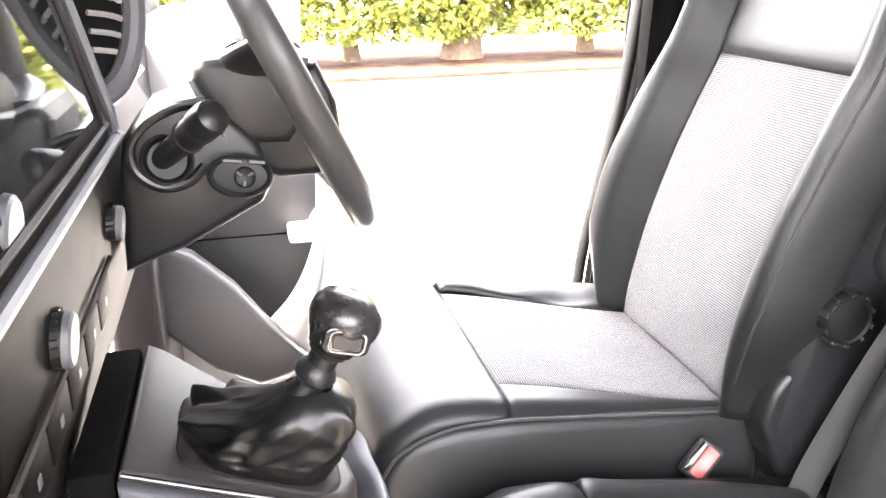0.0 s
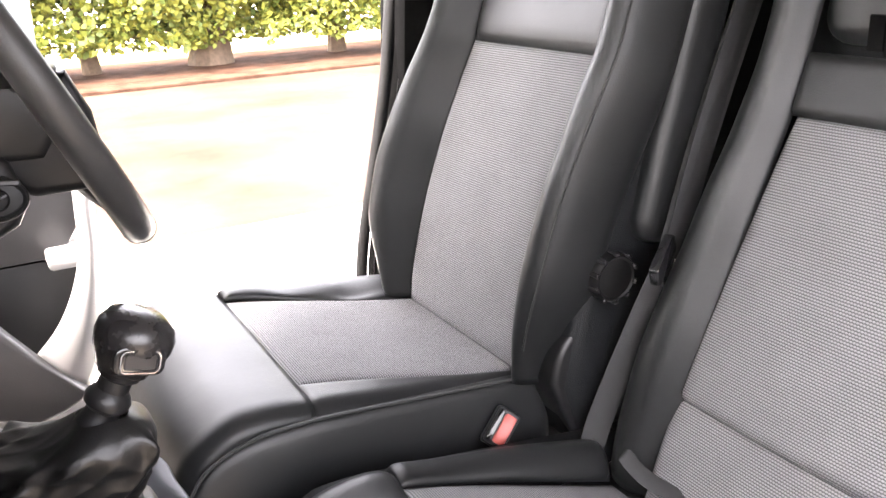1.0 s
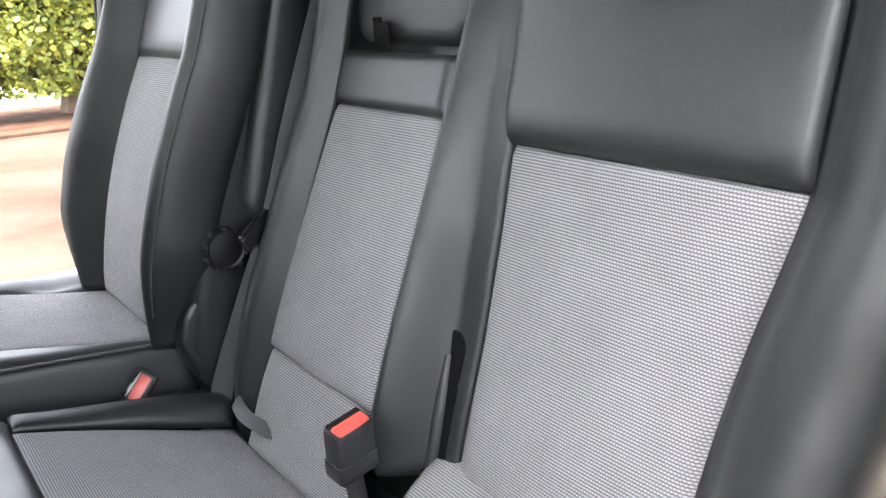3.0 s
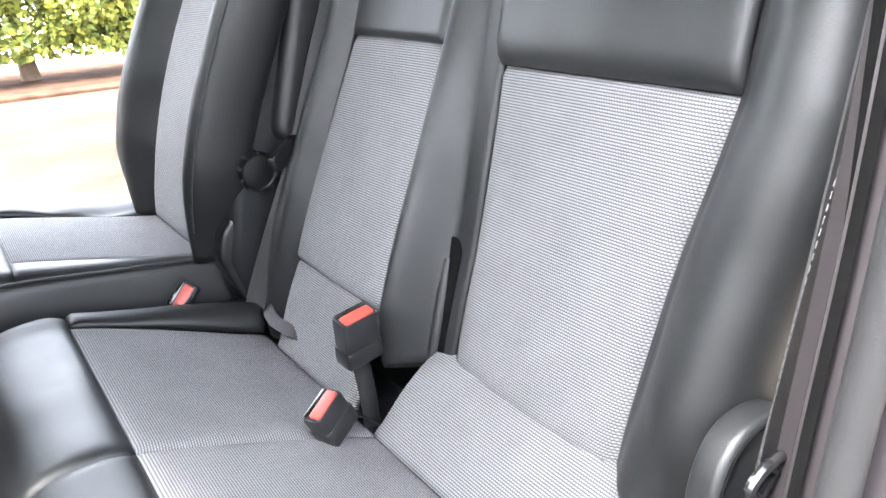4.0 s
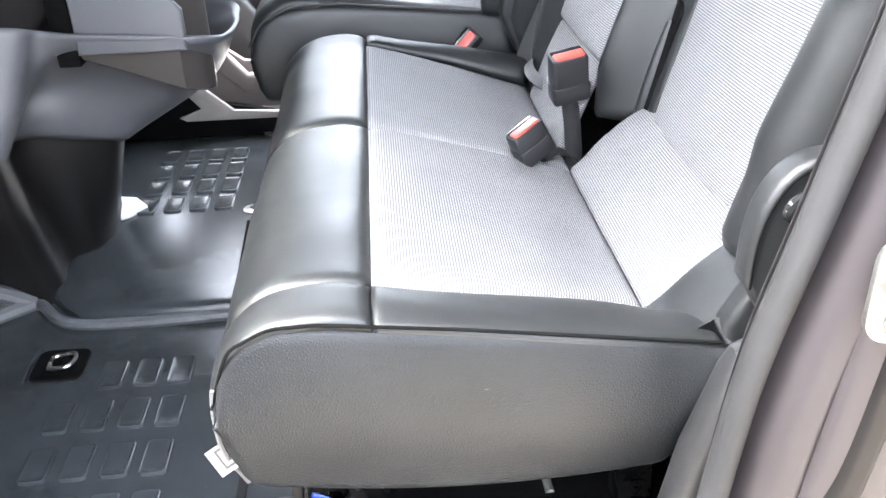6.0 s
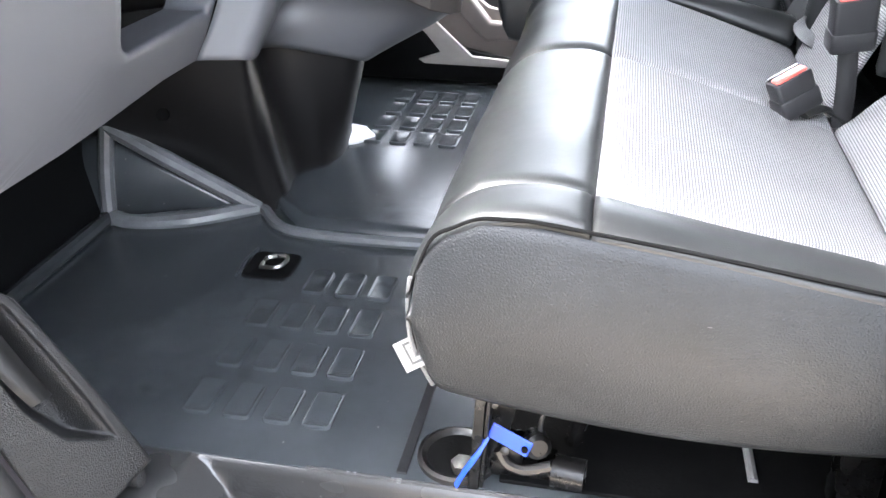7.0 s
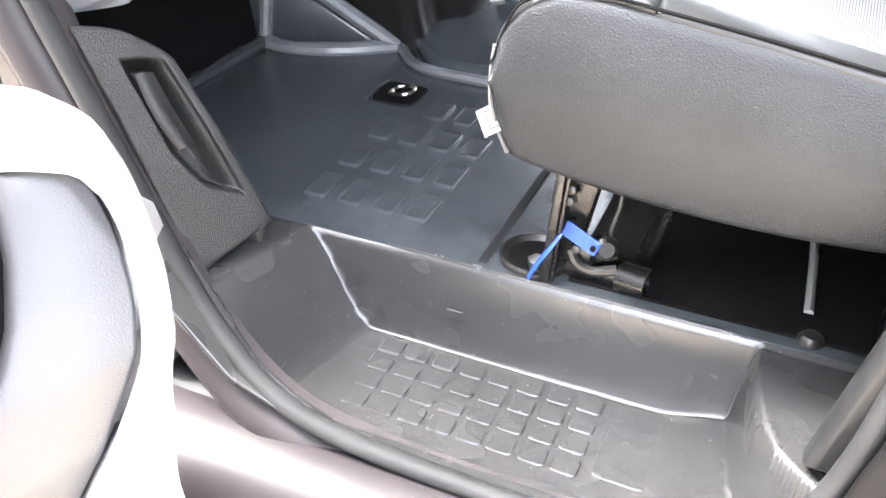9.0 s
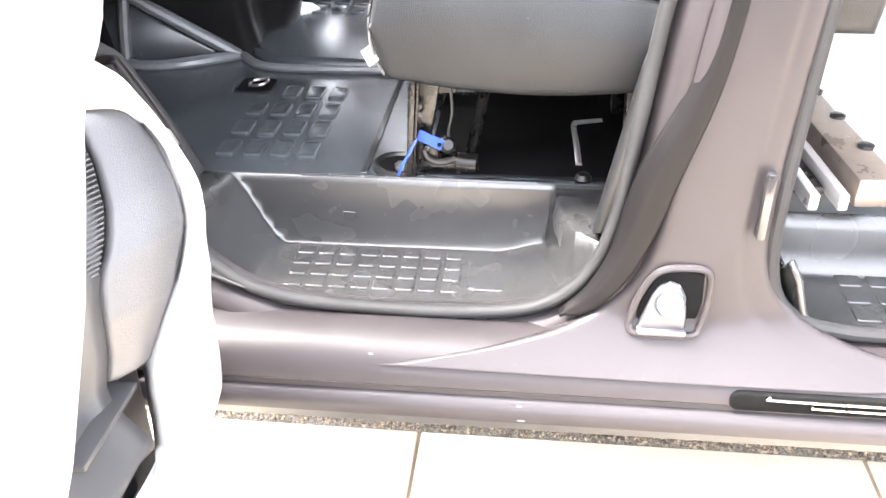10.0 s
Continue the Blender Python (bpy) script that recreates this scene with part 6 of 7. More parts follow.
    part("window_frame", tube([(-0.29, fy(-0.40), 1.34), (-0.27, fy(-0.62), 1.75), (-0.26, fy(-1.2), 1.98), (-0.28, fy(-1.28), 1.34)], 0.025, 40, 8), M_BLACK, d)
    return d


def driver_door():
    d = thing("door_2", "open driver's door with a pale grey card and dark pull pocket", "door", kind="structure")
    flank = [(-0.25, 1.13), (-0.18, 1.098), (-0.11, 1.03), (-0.05, 0.946), (0.028, 0.856), (-0.02, 0.832), (-0.079, 0.817), (-0.16, 0.86), (-0.25, 0.95)]
    part("card_flank", prism(flank, 1.555, 1.60, "y", 0.012, 3), M_INSET, d, "grey flank of the door card")
    inner = spline([(0.058, 1.24), (0.055, 1.19), (0.05, 1.12), (0.025, 1.044), (-0.01, 0.985), (-0.05, 0.944)], 30)
    outer = spline([(0.098, 1.26), (0.09, 1.19), (0.085, 1.11), (0.070, 0.995), (0.050, 0.91), (0.026, 0.856)], 30)
    def rim(u, v):
        k = min(29, round(u * 29))
        x, z = inner[k] + (outer[k] - inner[k]) * v
        return (x, 1.59 - 0.018 * math.sin(math.pi * v), z)
    panel("card_rim", rim, 29, 10, M_DOOR, d, "pale grey raised rim of the door card", thick=0.03, tuck=0.0, flip=False)
    part("card", prism([(-0.25, 0.5), (0.02, 0.6), (0.06, 0.9), (0.075, 1.05), (0.072, 1.24), (0.062, 1.45), (0.066, 1.56), (-0.08, 1.525), (-0.25, 1.50)], 1.80, 2.42, "y", 0.02, 3), M_DOOR, d, "pale grey door card")
    part("pocket_back", prism([(-0.25, 1.08), (0.03, 1.08), (0.07, 1.14), (0.07, 1.30), (-0.25, 1.32)], 1.70, 1.80, "y", 0.01, 2), M_INSET, d)
    part("pull_pocket", prism([(-0.25, 0.85), (0.02, 0.88), (0.06, 1.0), (0.07, 1.075), (-0.25, 1.075)], 1.72, 1.80, "y", 0.01, 2), M_BLACK, d, "black pull pocket")
    part("pull_ledge", box(0.0, 0.06, 1.63, 1.72, 1.078, 1.105, 0.008, 2), M_DOOR, d)
    part("door_skin", box(-0.34, -0.24, 1.52, 2.46, 0.28, 1.48, 0.02, 3), M_PAINT, d, "mauve-grey painted skin")
    part("window_frame", tube([(-0.29, 1.56, 1.47), (-0.27, 1.78, 1.80), (-0.26, 2.36, 1.98), (-0.28, 2.44, 1.47)], 0.025, 40, 8), M_BLACK, d)


door(1)
driver_door()


# ---- small things about the footwell ----
def kick_panel():
    k = thing("kick_panel", "grained black side panel with a recessed bonnet release", "trim panel", kind="structure")
    ia, ib = Vector((-0.318, -0.100, 0.962)), Vector((-0.205, -0.072, 0.722))
    oa, ob_ = Vector((-0.356, -0.182, 0.985)), Vector((-0.240, -0.184, 0.699))
    out = Vector((0.62, -0.62, 0.45)).normalized()
    def fn(u, v):
        a, b = ia.lerp(ib, u), oa.lerp(ob_, u)
        round_top = 0.45 * max(0.0, 1 - u / 0.16) ** 2
        p = a.lerp(b, round_top + (1 - round_top) * v)
        bow = 0.018 * math.sin(math.pi * u) + 0.006 * math.sin(math.pi * v)
        bottom = 0.88 - 0.34 * v
        inside = ease((u - .13) / .05) * ease((bottom - u) / .035) * ease((v - .12) / .05) * ease((0.68 - 0.16 * ease((u - .5) / .25) - v) / .07)
        deep = 0.008 + 0.036 * ease((v - .14) / .34)
        return p + Vector((0.3, -0.1, 0.3)) * bow - out * deep * inside
    panel("side_panel", fn, 110, 70, M_TRIM, k, "coarse-grained black panel", thick=0.012, tuck=0.003, band=0.010, flip=True)
    grip = lambda u, v, h: ia.lerp(ib, u).lerp(oa.lerp(ob_, u), v) + Vector((0.3, -0.1, 0.3)) * 0.018 * math.sin(math.pi * u) + out * h
    V, F = [], []
    n, w = 20, 8
    for side_h in (0.004, -0.012):
        for i in range(n + 1):
            u = 0.20 + 0.33 * i / n
            for j in range(w + 1):
                v = 0.36 + 0.22 * j / w + 0.06 * math.sin(math.pi * i / n) * (1 if j > 4 else 0.3)
                V.append(grip(u, v, side_h + 0.004 * math.sin(math.pi * j / w) * (1 if side_h > 0 else 0)))
    q = (n + 1) * (w + 1)
    for i in range(n):
        for j in range(w):
            a = i * (w + 1) + j
            F.append((a, a + 1, a + w + 2, a + w + 1))
            F.append((q + a, q + a + w + 1, q + a + w + 2, q + a + 1))
    rim = [i * (w + 1) for i in range(n)] + [n * (w + 1) + j for j in range(w)] + [i * (w + 1) + w for i in range(n, 0, -1)] + [j for j in range(w, 0, -1)]
    F += [(rim[a], rim[(a + 1) % len(rim)], rim[(a + 1) % len(rim)] + q, rim[a] + q) for a in range(len(rim))]
    part("release_lever", mesh_bm(V, F), M_POD, k, "black pull lever")
    part("panel_foot", prism([(-0.345, 0.70), (-0.330, 0.90), (-0.212, 0.715), (-0.212, 0.70)], -0.098, -0.078, "y", 0.006), M_TRIM, k)


kick_panel()
ap = part("wall_hinge_pillar", prism([(-0.75, 0.55), (-0.30, 0.55), (-0.22, 0.66), (-0.36, 0.95), (-0.43, 1.15), (-0.47, 1.5), (-0.75, 1.4)], -0.205, -0.15, "y", 0.008), M_PAINT)
tagged(ap, "mauve-grey painted hinge pillar", "pillar", kind="structure")
ap2 = part("wall_hinge_pillar_driver", prism([(-0.75, 0.55), (-0.30, 0.55), (-0.22, 0.66), (-0.36, 0.95), (-0.43, 1.15), (-0.47, 1.5), (-0.75, 1.4)], 2 * MID + .15, 2 * MID + .205, "y", 0.008), M_PAINT)
tagged(ap2, "mauve-grey painted hinge pillar", "pillar", kind="structure")
drv_kick = thing("wall_kick_driver", "cream door frame and brown trim beside the driver's floor", "trim panel", kind="structure")
part("frame_strip", prism([(-0.215, 0.780), (-0.200, 0.771), (0.03, 0.769), (0.03, 0.785), (-0.087, 0.793), (-0.167, 0.866), (-0.20, 0.895), (-0.225, 0.867), (-0.194, 0.839), (-0.162, 0.799)], 1.248, 1.262, "y", 0.004, 2), M_CREAM, drv_kick, "dull cream painted strip of the door frame")
# black sheet where the gap and the footwell lie in shade
part("backing", prism([(-0.50, FLOOR + .028), (-0.46, 0.88), (-0.24, 0.88), (-0.17, 0.82), (0.04, 0.775), (0.04, FLOOR + .028)], 1.262, 1.285, "y", 0.004), M_TOE, drv_kick, "black sheet for the shaded gap and footwell behind the frame")
part("trim", prism([(-0.30, 0.772), (0.05, 0.772), (0.05, 0.87), (-0.06, 0.89), (-0.12, 0.935), (-0.26, 0.935)], 1.325, 1.345, "y", 0.006), M_KICK, drv_kick, "brown moulded trim")
part("trim_band", prism([(-0.150, 0.900), (-0.064, 0.815), (0.03, 0.822), (0.03, 0.857), (-0.052, 0.862), (-0.113, 0.935)], 1.295, 1.330, "y", 0.010, 3), M_KICK, drv_kick, "brown raised band")
# made-up white plate that draws a bright spot of light on the floor
clip = part("floor_bright_spot", prism([(-0.300, 0.93), (-0.248, 0.915), (-0.218, 0.872), (-0.245, 0.835), (-0.285, 0.81), (-0.30, 0.85)], FLOOR + .026, FLOOR + .036, "z", 0.003, 2), M_WHITE)
tagged(clip, "white patch drawn for a bright light spot on the driver's floor", "clip")
drv_step = part("step_driver", box(-0.3, 0.5, 1.315, 2 * MID + .26, 0.52, 0.57, 0.01), M_TRIM)
tagged(drv_step, "grained black entry step on the driver's side", "step", kind="structure")


for yb in (0.84, 1.265):
    o = thing("floor_fixing", "pale round floor fixing with a dark cross slot", "floor fixing", "floor fixings")
    part("disc", lathe([(0.021, 0), (0.021, 0.002), (0.017, 0.0035), (0.0005, 0.004)], (-0.006, yb, FLOOR + .0265), (0, 0, 1), 24), M_SILVER, o)
    part("cross_slot", merge(box(-0.013, 0.001, yb - .0025, yb + .0025, FLOOR + .03, FLOOR + .0335, 0.0006, 1), box(-0.0085, -0.0035, yb - .007, yb + .007, FLOOR + .03, FLOOR + .034, 0.0006, 1)), M_STITCH, o)
# thin plate on the floor that paints the recess's shade
well = part("floor_slot", prism([(-0.014, 0.787), (0.022, 0.775), (0.030, 0.485), (-0.004, 0.485)], FLOOR + .024, FLOOR + .0305, "z", 0.002, 2), M_NEAR_BLACK)
tagged(well, "near-black plate for the shade in the driver's floor recess", "floor", kind="structure")


def lashing_ring():
    r = thing("lashing_ring", "steel lashing ring in a sunken black cup", "tie-down ring")
    cup = prism(rounded(-0.29, -0.212, 0.345, 0.425, 0.015, 4), FLOOR - 0.006, FLOOR + 0.004, "z", 0.003, 2)
    top = max(cup.faces, key=lambda f: (f.calc_center_median().z, f.calc_area()))
    bmesh.ops.inset_region(cup, faces=[top], thickness=0.012)
    bmesh.ops.translate(cup, verts=top.verts[:], vec=(0, 0, -0.0035))
    part("cup", cup, M_NEAR_BLACK, r)
    part("ring", tube([(-0.264, 0.372, FLOOR + .005), (-0.236, 0.369, FLOOR + .009), (-0.227, 0.387, FLOOR + .011), (-0.236, 0.405, FLOOR + .009), (-0.264, 0.402, FLOOR + .005)], 0.0032, 50, 8, closed=True), M_STEEL, r, "bright steel ring")
    part("cup_edge", tube([(-0.293, 0.345, FLOOR + .002), (-0.296, 0.39, FLOOR + .003), (-0.292, 0.432, FLOOR + .002)], 0.003, 20, 8), M_MAT, r)


lashing_ring()


M_DULL = material("dull_pressed_steel", (0.012, 0.011, 0.0105), 0.38, metal=0.3, vary=0.25, scale=40, bump=0.3, grain=300)


# black sheet over the floor: the shade under the bench put into colour
under_shade = part("floor_under_bench", box(0.162, 0.58, -0.012, 0.72, FLOOR - .002, FLOOR + .004, 0.001, 1), M_NEAR_BLACK)
tagged(under_shade, "black sheet laid for the shade under the bench", "floor", kind="structure")


def seat_anchor():
    """The bench's front foot with its latch, and the blue tag tied to it."""
    a = thing("seat_anchor", "black steel seat latch standing in a round floor socket", "seat anchor")
    part("socket", lathe([(0.040, -0.004), (0.0455, 0.0), (0.0455, 0.006), (0.041, 0.008), (0.036, 0.005), (0.034, 0.001), (0.0005, 0.0008)], (0.112, 0.018, FLOOR), (0, 0, 1), 40), M_DULL, a, "round floor socket with a bright rim")
    part("socket_floor", lathe([(0.035, 0.0), (0.035, 0.0025), (0.0005, 0.0025)], (0.112, 0.018, FLOOR), (0, 0, 1), 36), M_NEAR_BLACK, a)
    part("bolt", lathe([(0.0125, 0), (0.0125, 0.010), (0.006, 0.013), (0.0005, 0.013)], (0.120, -0.002, FLOOR + .003), (0, 0, 1), 6), M_STEEL, a)
    part("post", prism([(0.130, FLOOR - .012), (0.141, FLOOR - .012), (0.154, 0.93), (0.143, 0.93)], -0.027, -0.012, "y", 0.002), M_DARKSTEEL, a, "dark steel post")
    part("post_flange", prism([(0.142, FLOOR), (0.146, FLOOR), (0.160, 0.93), (0.156, 0.93)], -0.024, 0.03, "y", 0.001), M_DARKSTEEL, a)
    plate = prism([(0.162, 0.93), (0.162, FLOOR + .150), (0.185, FLOOR + .138), (0.212, FLOOR + .140), (0.222, FLOOR + .165), (0.24, 0.93)], 0.012, 0.017, "y", 0.001)
    part("hook_plate", plate, M_DULL, a, "dull brown-grey pressed plate")
    part("hook", tube([(0.178, 0.008, FLOOR + .185), (0.176, 0.006, FLOOR + .168), (0.186, 0.006, FLOOR + .158), (0.20, 0.008, FLOOR + .17), (0.215, 0.009, FLOOR + .19)], 0.0045, 24, 8), M_DULL, a)
    part("side_cable", tube([(0.205, 0.01, FLOOR + .15), (0.208, 0.004, FLOOR + .11), (0.202, 0.002, FLOOR + .07), (0.212, 0.0, FLOOR + .04)], 0.0028, 24, 6), M_BELT, a)
    part("latch_body", box(0.150, 0.222, -0.004, 0.03, FLOOR + .001, FLOOR + .022, 0.004, 2), M_DARKSTEEL, a)
    part("latch_body", box(0.158, 0.185, -0.008, 0.02, FLOOR + .018, FLOOR + .052, 0.005, 2), M_DARKSTEEL, a)
    part("latch_arm", tube([(0.160, -0.012, FLOOR + .046), (0.170, -0.014, FLOOR + .030), (0.190, -0.014, FLOOR + .024), (0.216, -0.010, FLOOR + .030)], 0.006, 24, 8), M_DULL, a)
    part("cam", lathe([(0.014, 0), (0.014, 0.02), (0.009, 0.024), (0.0005, 0.024)], (0.196, 0.006, FLOOR + .05), (0.3, -0.9, 0.3), 20), M_DARKSTEEL, a)
    part("latch_pipe", lathe([(0.0175, 0.0), (0.0175, 0.034), (0.0145, 0.034), (0.0145, 0.004), (0.0005, 0.004)], (0.218, -0.002, FLOOR + .019), (1, -0.12, 0), 28), M_DARKSTEEL, a, "dark steel pipe end")
    for bx, bz in ((0.155, 0.11), (0.156, 0.125), (0.168, 0.05)):
        part("pivot_bolt", lathe([(0.005, 0), (0.005, 0.006), (0.0005, 0.008)], (bx, -0.014, FLOOR + bz), (0, -1, 0.2), 10), M_DULL, a)
    part("cross_tube", tube([(0.20, 0.05, FLOOR + .13), (0.245, 0.06, FLOOR + .128), (0.29, 0.08, FLOOR + .132)], 0.008, 16, 8), M_DARKSTEEL, a)
    part("back_rail", tube([(0.235, 0.06, FLOOR + .005), (0.255, 0.08, FLOOR + .10), (0.27, 0.10, 0.92)], 0.010, 16, 8), M_DARKSTEEL, a)
    t = thing("blue_tag", "blue plastic tie tag hanging on the seat latch", "tag")
    part("plate", box(0.150, 0.196, -0.020, -0.017, FLOOR + .058, FLOOR + .078, 0.0012, 1, Matrix.Translation((0.17, -.02, .768)) @ Matrix.Rotation(radians(20), 4, "Y") @ Matrix.Rotation(radians(-10), 4, "Z") @ Matrix.Translation((-0.17, .02, -.768))), M_BLUE, t)
    part("tag_hole", lathe([(0.0005, 0), (0.0035, 0), (0.0035, 0.004), (0.0005, 0.004)], (0.189, -0.0225, FLOOR + .061), (0, -1, 0.1), 12), M_NEAR_BLACK, t)
    part("tail", tube([(0.150, -0.022, FLOOR + .070), (0.140, -0.03, FLOOR + .05), (0.128, -0.032, FLOOR + .028), (0.118, -0.03, FLOOR + .004)], 0.004, 20, 6, flat=0.35), M_BLUE, t)


seat_anchor()
rivet = part("floor_bolt", lathe([(0.014, 0.0), (0.014, 0.003), (0.010, 0.009), (0.0005, 0.011)], (0.434, -0.012, FLOOR + .002), (0, 0, 1), 20), M_DULL)
tagged(rivet, "round black bolt head in the floor", "bolt")
groove = part("floor_groove", box(0.050, 0.062, -0.02, 0.48, FLOOR - .004, FLOOR + .0025, 0.001, 1), M_GLOSS)
tagged(groove, "dark groove where the floor mats meet", "floor", kind="structure")
br = part("floor_bracket", tube([(0.428, 0.035, FLOOR + .004), (0.426, 0.12, FLOOR + .006), (0.424, 0.208, FLOOR + .006), (0.434, 0.222, FLOOR + .006), (0.478, 0.240, FLOOR + .004)], 0.0055, 40, 8), M_SILVER)
tagged(br, "bright bent edge of a floor bracket under the bench", "bracket")


M_NECK = material("neck_plastic", (0.040, 0.040, 0.043), 0.45, vary=0.1, bump=0.2)
M_CAPRING = material("blue_cap_ring", (0.05, 0.16, 0.42), 0.4, vary=0.1, bump=0.1)


def filler():
    """The sunken filler neck in the pillar with its blue cap."""
    f = thing("filler_neck", "sunken filler recess with a pale blue screw cap", "filler cap")
    flare = lambda z: 0.060 * max(0, (0.635 - z) / .09) ** 1.7
    rim = tube([(x, -0.2955 - flare(z), z) for x, z in ((0.495, 0.612), (0.506, 0.655), (0.528, 0.697), (0.565, 0.707), (0.600, 0.700), (0.605, 0.650), (0.598, 0.612), (0.588, 0.600), (0.54, 0.597), (0.503, 0.600))], 0.0055, 90, 8, closed=True)
    part("recess_rim", rim, M_PAINT, f)
    # flat plate on the pillar: the recess's shade painted near-black
    cup = prism([(0.502, 0.598), (0.512, 0.655), (0.533, 0.697), (0.565, 0.703), (0.595, 0.697), (0.598, 0.65), (0.590, 0.60), (0.58, 0.591), (0.51, 0.591)], -0.2955, -0.285, "y", 0.003)
    part("recess", cup, M_NEAR_BLACK, f, "near-black patch for the shade inside the recess")
    base = prism([(0.507, 0.604), (0.516, 0.632), (0.525, 0.662), (0.534, 0.678), (0.548, 0.685), (0.562, 0.680), (0.571, 0.664), (0.575, 0.635), (0.576, 0.604)], -0.309, -0.29, "y", 0.005)
    part("neck_plate", base, M_NECK, f, "pale plastic neck plate")
    part("neck_lip", box(0.507, 0.578, -0.3185, -0.300, 0.601, 0.610, 0.004, 3), M_NECK, f)
    part("neck_ring", lathe([(0.022, 0), (0.0225, 0.010), (0.019, 0.012), (0.018, 0.008)], (0.549, -0.300, 0.655), (0, -1, 0.12), 30), M_BLACK, f)
    cap = part("cap", lathe([(0.0175, 0), (0.0178, 0.014), (0.0155, 0.017), (0.0005, 0.0165)], (0.549, -0.300, 0.655), (0, -1, 0.12), 30), M_CAP, f, "pale blue ribbed screw cap")
    part("cap_ring", lathe([(0.0172, 0.0135), (0.0186, 0.0145), (0.0178, 0.018), (0.0150, 0.0182), (0.0145, 0.0165)], (0.549, -0.300, 0.655), (0, -1, 0.12), 30), M_CAPRING, cap, "blue rim of the cap")


filler()


def striker():
    s = thing("door_striker", "zinc-plated door striker on the pillar", "door striker")
    part("plate", prism(rounded(-0.021, 0.021, -0.038, 0.038, 0.018, 6), -0.004, 0.002, "y", 0.0015), M_ZINC, s).location = (0.568, -0.300, 1.178)
    part("loop", tube([(0.574, -0.30, 1.186), (0.556, -0.318, 1.189), (0.546, -0.330, 1.186), (0.546, -0.336, 1.176), (0.556, -0.334, 1.168), (0.580, -0.30, 1.168)], 0.0055, 40, 8), M_ZINC, s)
    for z in (1.200, 1.155):
        part("screw", lathe([(0.0105, 0), (0.0105, 0.004), (0.0085, 0.006), (0.006, 0.0035), (0.0005, 0.0035)], (0.569, -0.303, z), (0, -1, 0), 20), M_ZINC, s)


striker()


cover = part("trim_belt_cover", prism([(0.44, FLOOR + .003), (0.488, 0.963), (0.512, 1.040), (0.522, 1.058), (0.540, 1.066), (0.60, 1.062), (0.68, 1.05), (0.68, FLOOR + .003)], -0.212, -0.168, "y", 0.016, 4), M_TRIM2)
tagged(cover, "black cover between the bench and the pillar", "trim", kind="structure")


def belt_anchor():
    b = thing("seat_belt", "black belt webbing running down inside the pillar", "seat belt")
    part("webbing", ribbon([(0.715, -0.172, 1.66), (0.655, -0.172, 1.42), (0.622, -0.172, 1.29), (0.590, -0.171, 1.17), (0.565, -0.170, 1.06), (0.555, -0.169, 0.98)], (0.95, 0.0, -0.27), 0.048, 0.002, 40), M_BELT, b)
    bm = bmesh.new()
    for k in range(46):
        f0, f1 = k / 46, (k + .62) / 46
        line = lambda f: Vector((0.632 - 0.092 * f - 0.012 * math.sin(math.pi * f), -0.1745, 1.40 - 0.36 * f))
        seg = tube([line(f0), line((f0 + f1) / 2), line(f1)], 0.0007, 3, 5, smooth_path=False)
        me = bpy.data.meshes.new("tmp")
        seg.to_mesh(me)
        bm.from_mesh(me)
        bpy.data.meshes.remove(me)
    part("stitching", bm, M_GRILLE, b, "fine grey stitched line")
    part("slide_bar", tube([(0.598, -0.178, 1.186), (0.575, -0.180, 1.189), (0.556, -0.181, 1.182), (0.551, -0.180, 1.172), (0.560, -0.179, 1.166), (0.575, -0.178, 1.176), (0.598, -0.177, 1.176)], 0.0045, 40, 8), M_GLOSS, b, "black belt guide bar")
    part("belt_hem", box(0.560, 0.592, -0.178, -0.1745, 1.150, 1.164, 0.0015, 2), M_BELT, b, "folded hem of the webbing")
    part("hem_end", box(0.558, 0.565, -0.1795, -0.1755, 1.152, 1.166, 0.0015, 2), M_STEEL, b)


belt_anchor()


# ---- behind the pillar: the sliding door's step and what stands inside ----
rear_step = sheet("step_rear", lambda u, v: (0.72 + 1.05 * u, -0.27 + 0.25 * v, 0.565 + 0.10 * ease((v - .80) / .15) + 0.03 * (1 - ease((v) / .12)) + .12 * (1 - ease(u / .05))), 60, 30, M_TRAY, label="grained grey plastic rear entry step", thick=0.01)
tagged(rear_step, category="step", kind="structure")
for c in range(10):
    for r in range(3):
        part("tread_pad", prism(rounded(0.86 + c * .05, 0.90 + c * .05, -0.20 + r * .05, -0.16 + r * .05, 0.006, 2), 0.56, 0.5675, "z", 0.0015, 1), M_TRAY, rear_step)
rs = part("door_seal_rear", tube([(0.715, -0.270, 1.7), (0.700, -0.270, 1.25), (0.685, -0.270, 0.85), (0.690, -0.270, 0.70), (0.725, -0.270, 0.625), (0.80, -0.270, 0.595), (0.95, -0.270, 0.59), (1.6, -0.270, 0.59)], 0.012, 90, 10), M_RUBBER)
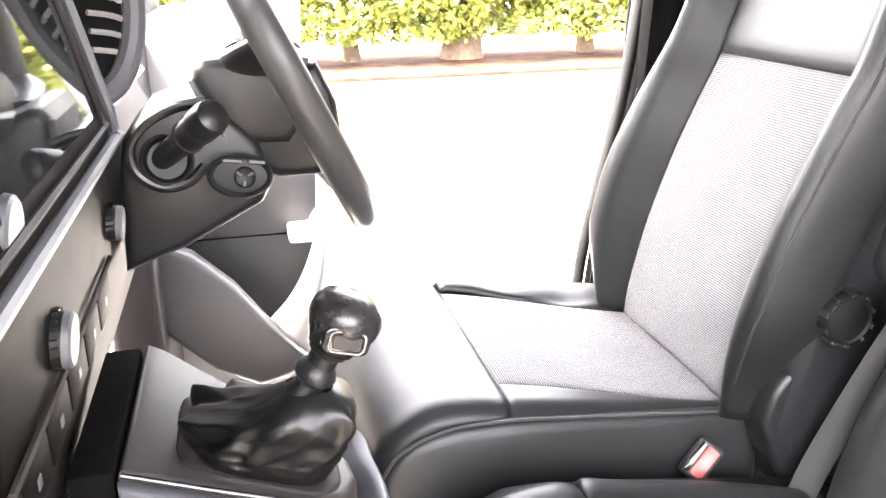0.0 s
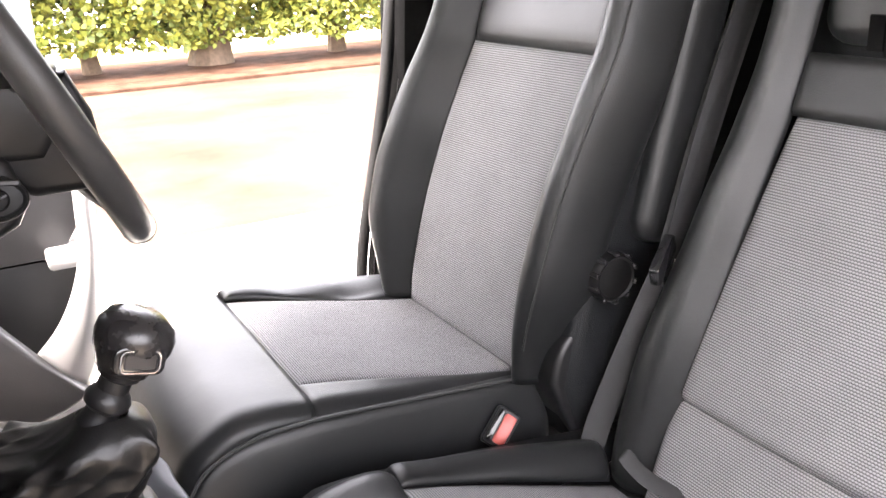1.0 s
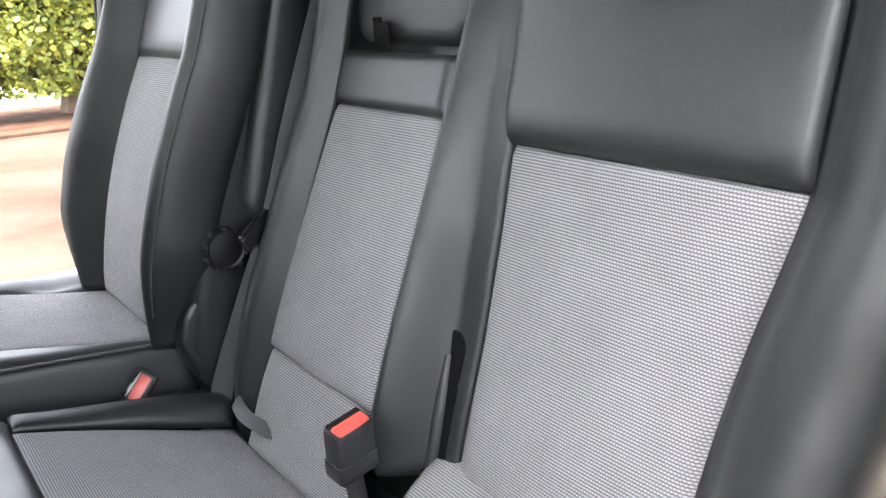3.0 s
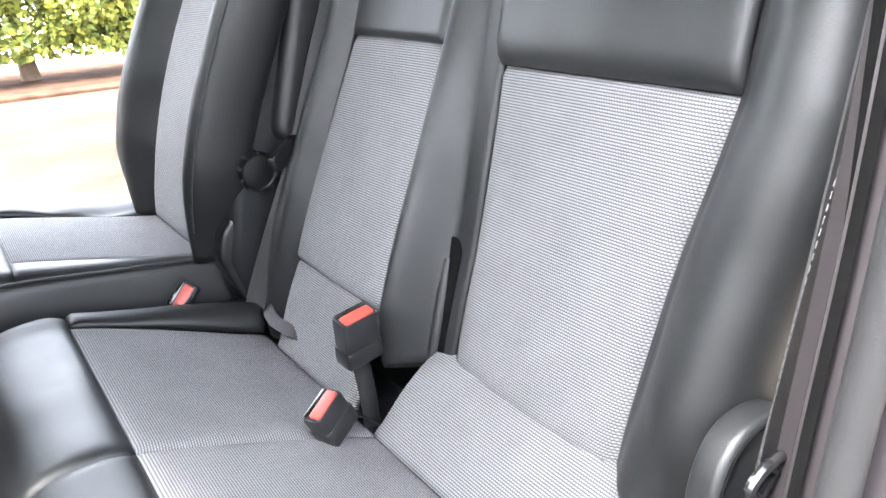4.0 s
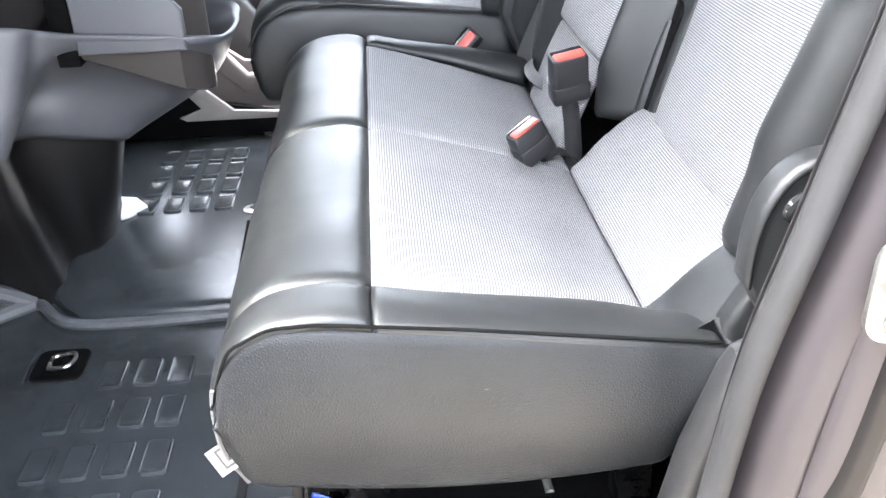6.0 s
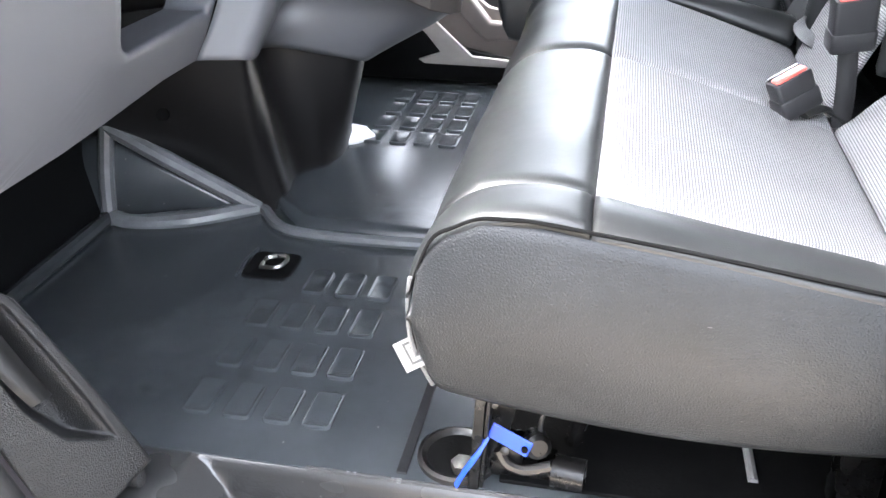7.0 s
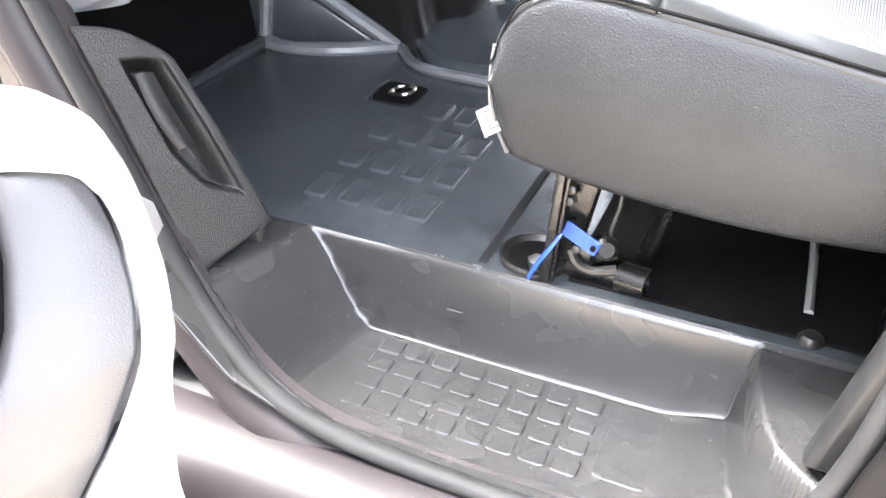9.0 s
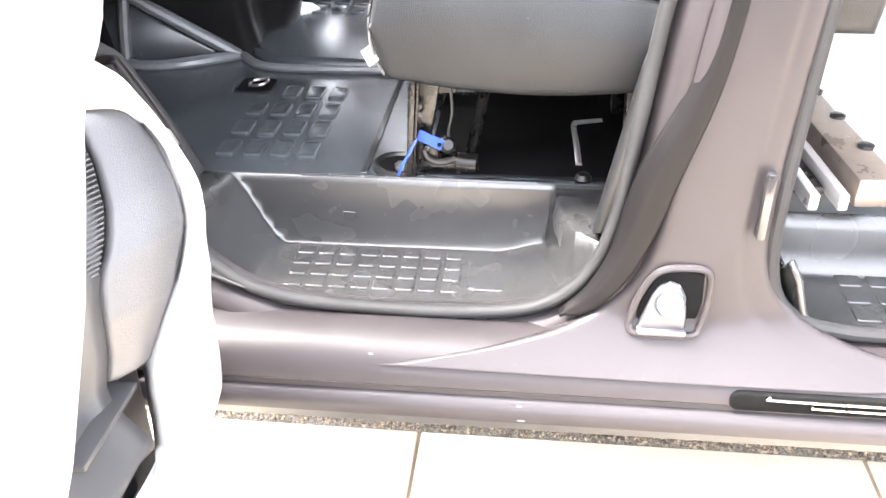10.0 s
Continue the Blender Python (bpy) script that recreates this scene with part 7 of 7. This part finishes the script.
tagged(rs, "rubber seal of the sliding door opening", "door frame", kind="structure")
slot = part("door_track", prism(rounded(0.645, 1.4, 0.508, 0.538, 0.013, 5), -0.360, -0.340, "y", 0.002), M_NEAR_BLACK)
for zz, x0 in ((0.531, 0.70), (0.520, 0.76)):
    part("rail", tube([(x0, -0.361, zz + .004), (x0 + .05, -0.362, zz), (1.39, -0.362, zz - .002)], 0.0022, 30, 6), M_STEEL, slot, "thin bright rail")
tagged(slot, "dark slot of the sliding door's lower track", "trim", kind="structure")
latch = part("door_catch", box(0.652, 0.664, -0.302, -0.284, 0.76, 0.86, 0.003, 2), M_GLOSS)
tagged(latch, "black catch on the pillar's edge", "catch")


M_BEAM = material("brown_steel_beam", (0.16, 0.13, 0.11), 0.3, metal=0.5, vary=0.3, scale=12, bump=0.15, grain=200)


def seat_frame():
    f = thing("rear_seat_frame", "bare steel seat frame on the pale rear floor", "seat frame")
    m = Matrix.Translation((0.865, 0.12, FLOOR + .012)) @ Matrix.Rotation(radians(4), 4, "Z")
    part("beam", box(-0.032, 0.034, -0.22, 0.22, 0.0, 0.05, 0.006, 2, m), M_BEAM, f, "brown-grey steel beam")
    part("end_cap", box(-0.026, 0.028, 0.22, 0.235, 0.004, 0.046, 0.003, 2, m), M_GLOSS, f)
    for x in (-0.052, -0.098):
        part("rail", box(x - .008, x + .008, -0.23, 0.22 + x, 0.0, 0.028, 0.003, 2, m), M_SILVER, f, "bright seat rail")
    part("web", box(-0.085, -0.06, -0.17, 0.14, 0.0, 0.010, 0.002, 1, m), M_DARKSTEEL, f)
    for y in (-0.10, 0.03, 0.15):
        part("bolt", lathe([(0.014, 0), (0.014, 0.006), (0.008, 0.009), (0.0005, 0.009)], m @ Vector((0.022, y, 0.05)), (0, 0, 1), 12), M_GLOSS, f)


seat_frame()
pale = part("floor_rear_mat", box(0.72, 2.6, 0.0, 2 * MID + .2, FLOOR, FLOOR + .012, 0.003), M_PALE)
tagged(pale, "pale floor covering of the rear cabin", "floor", kind="structure")
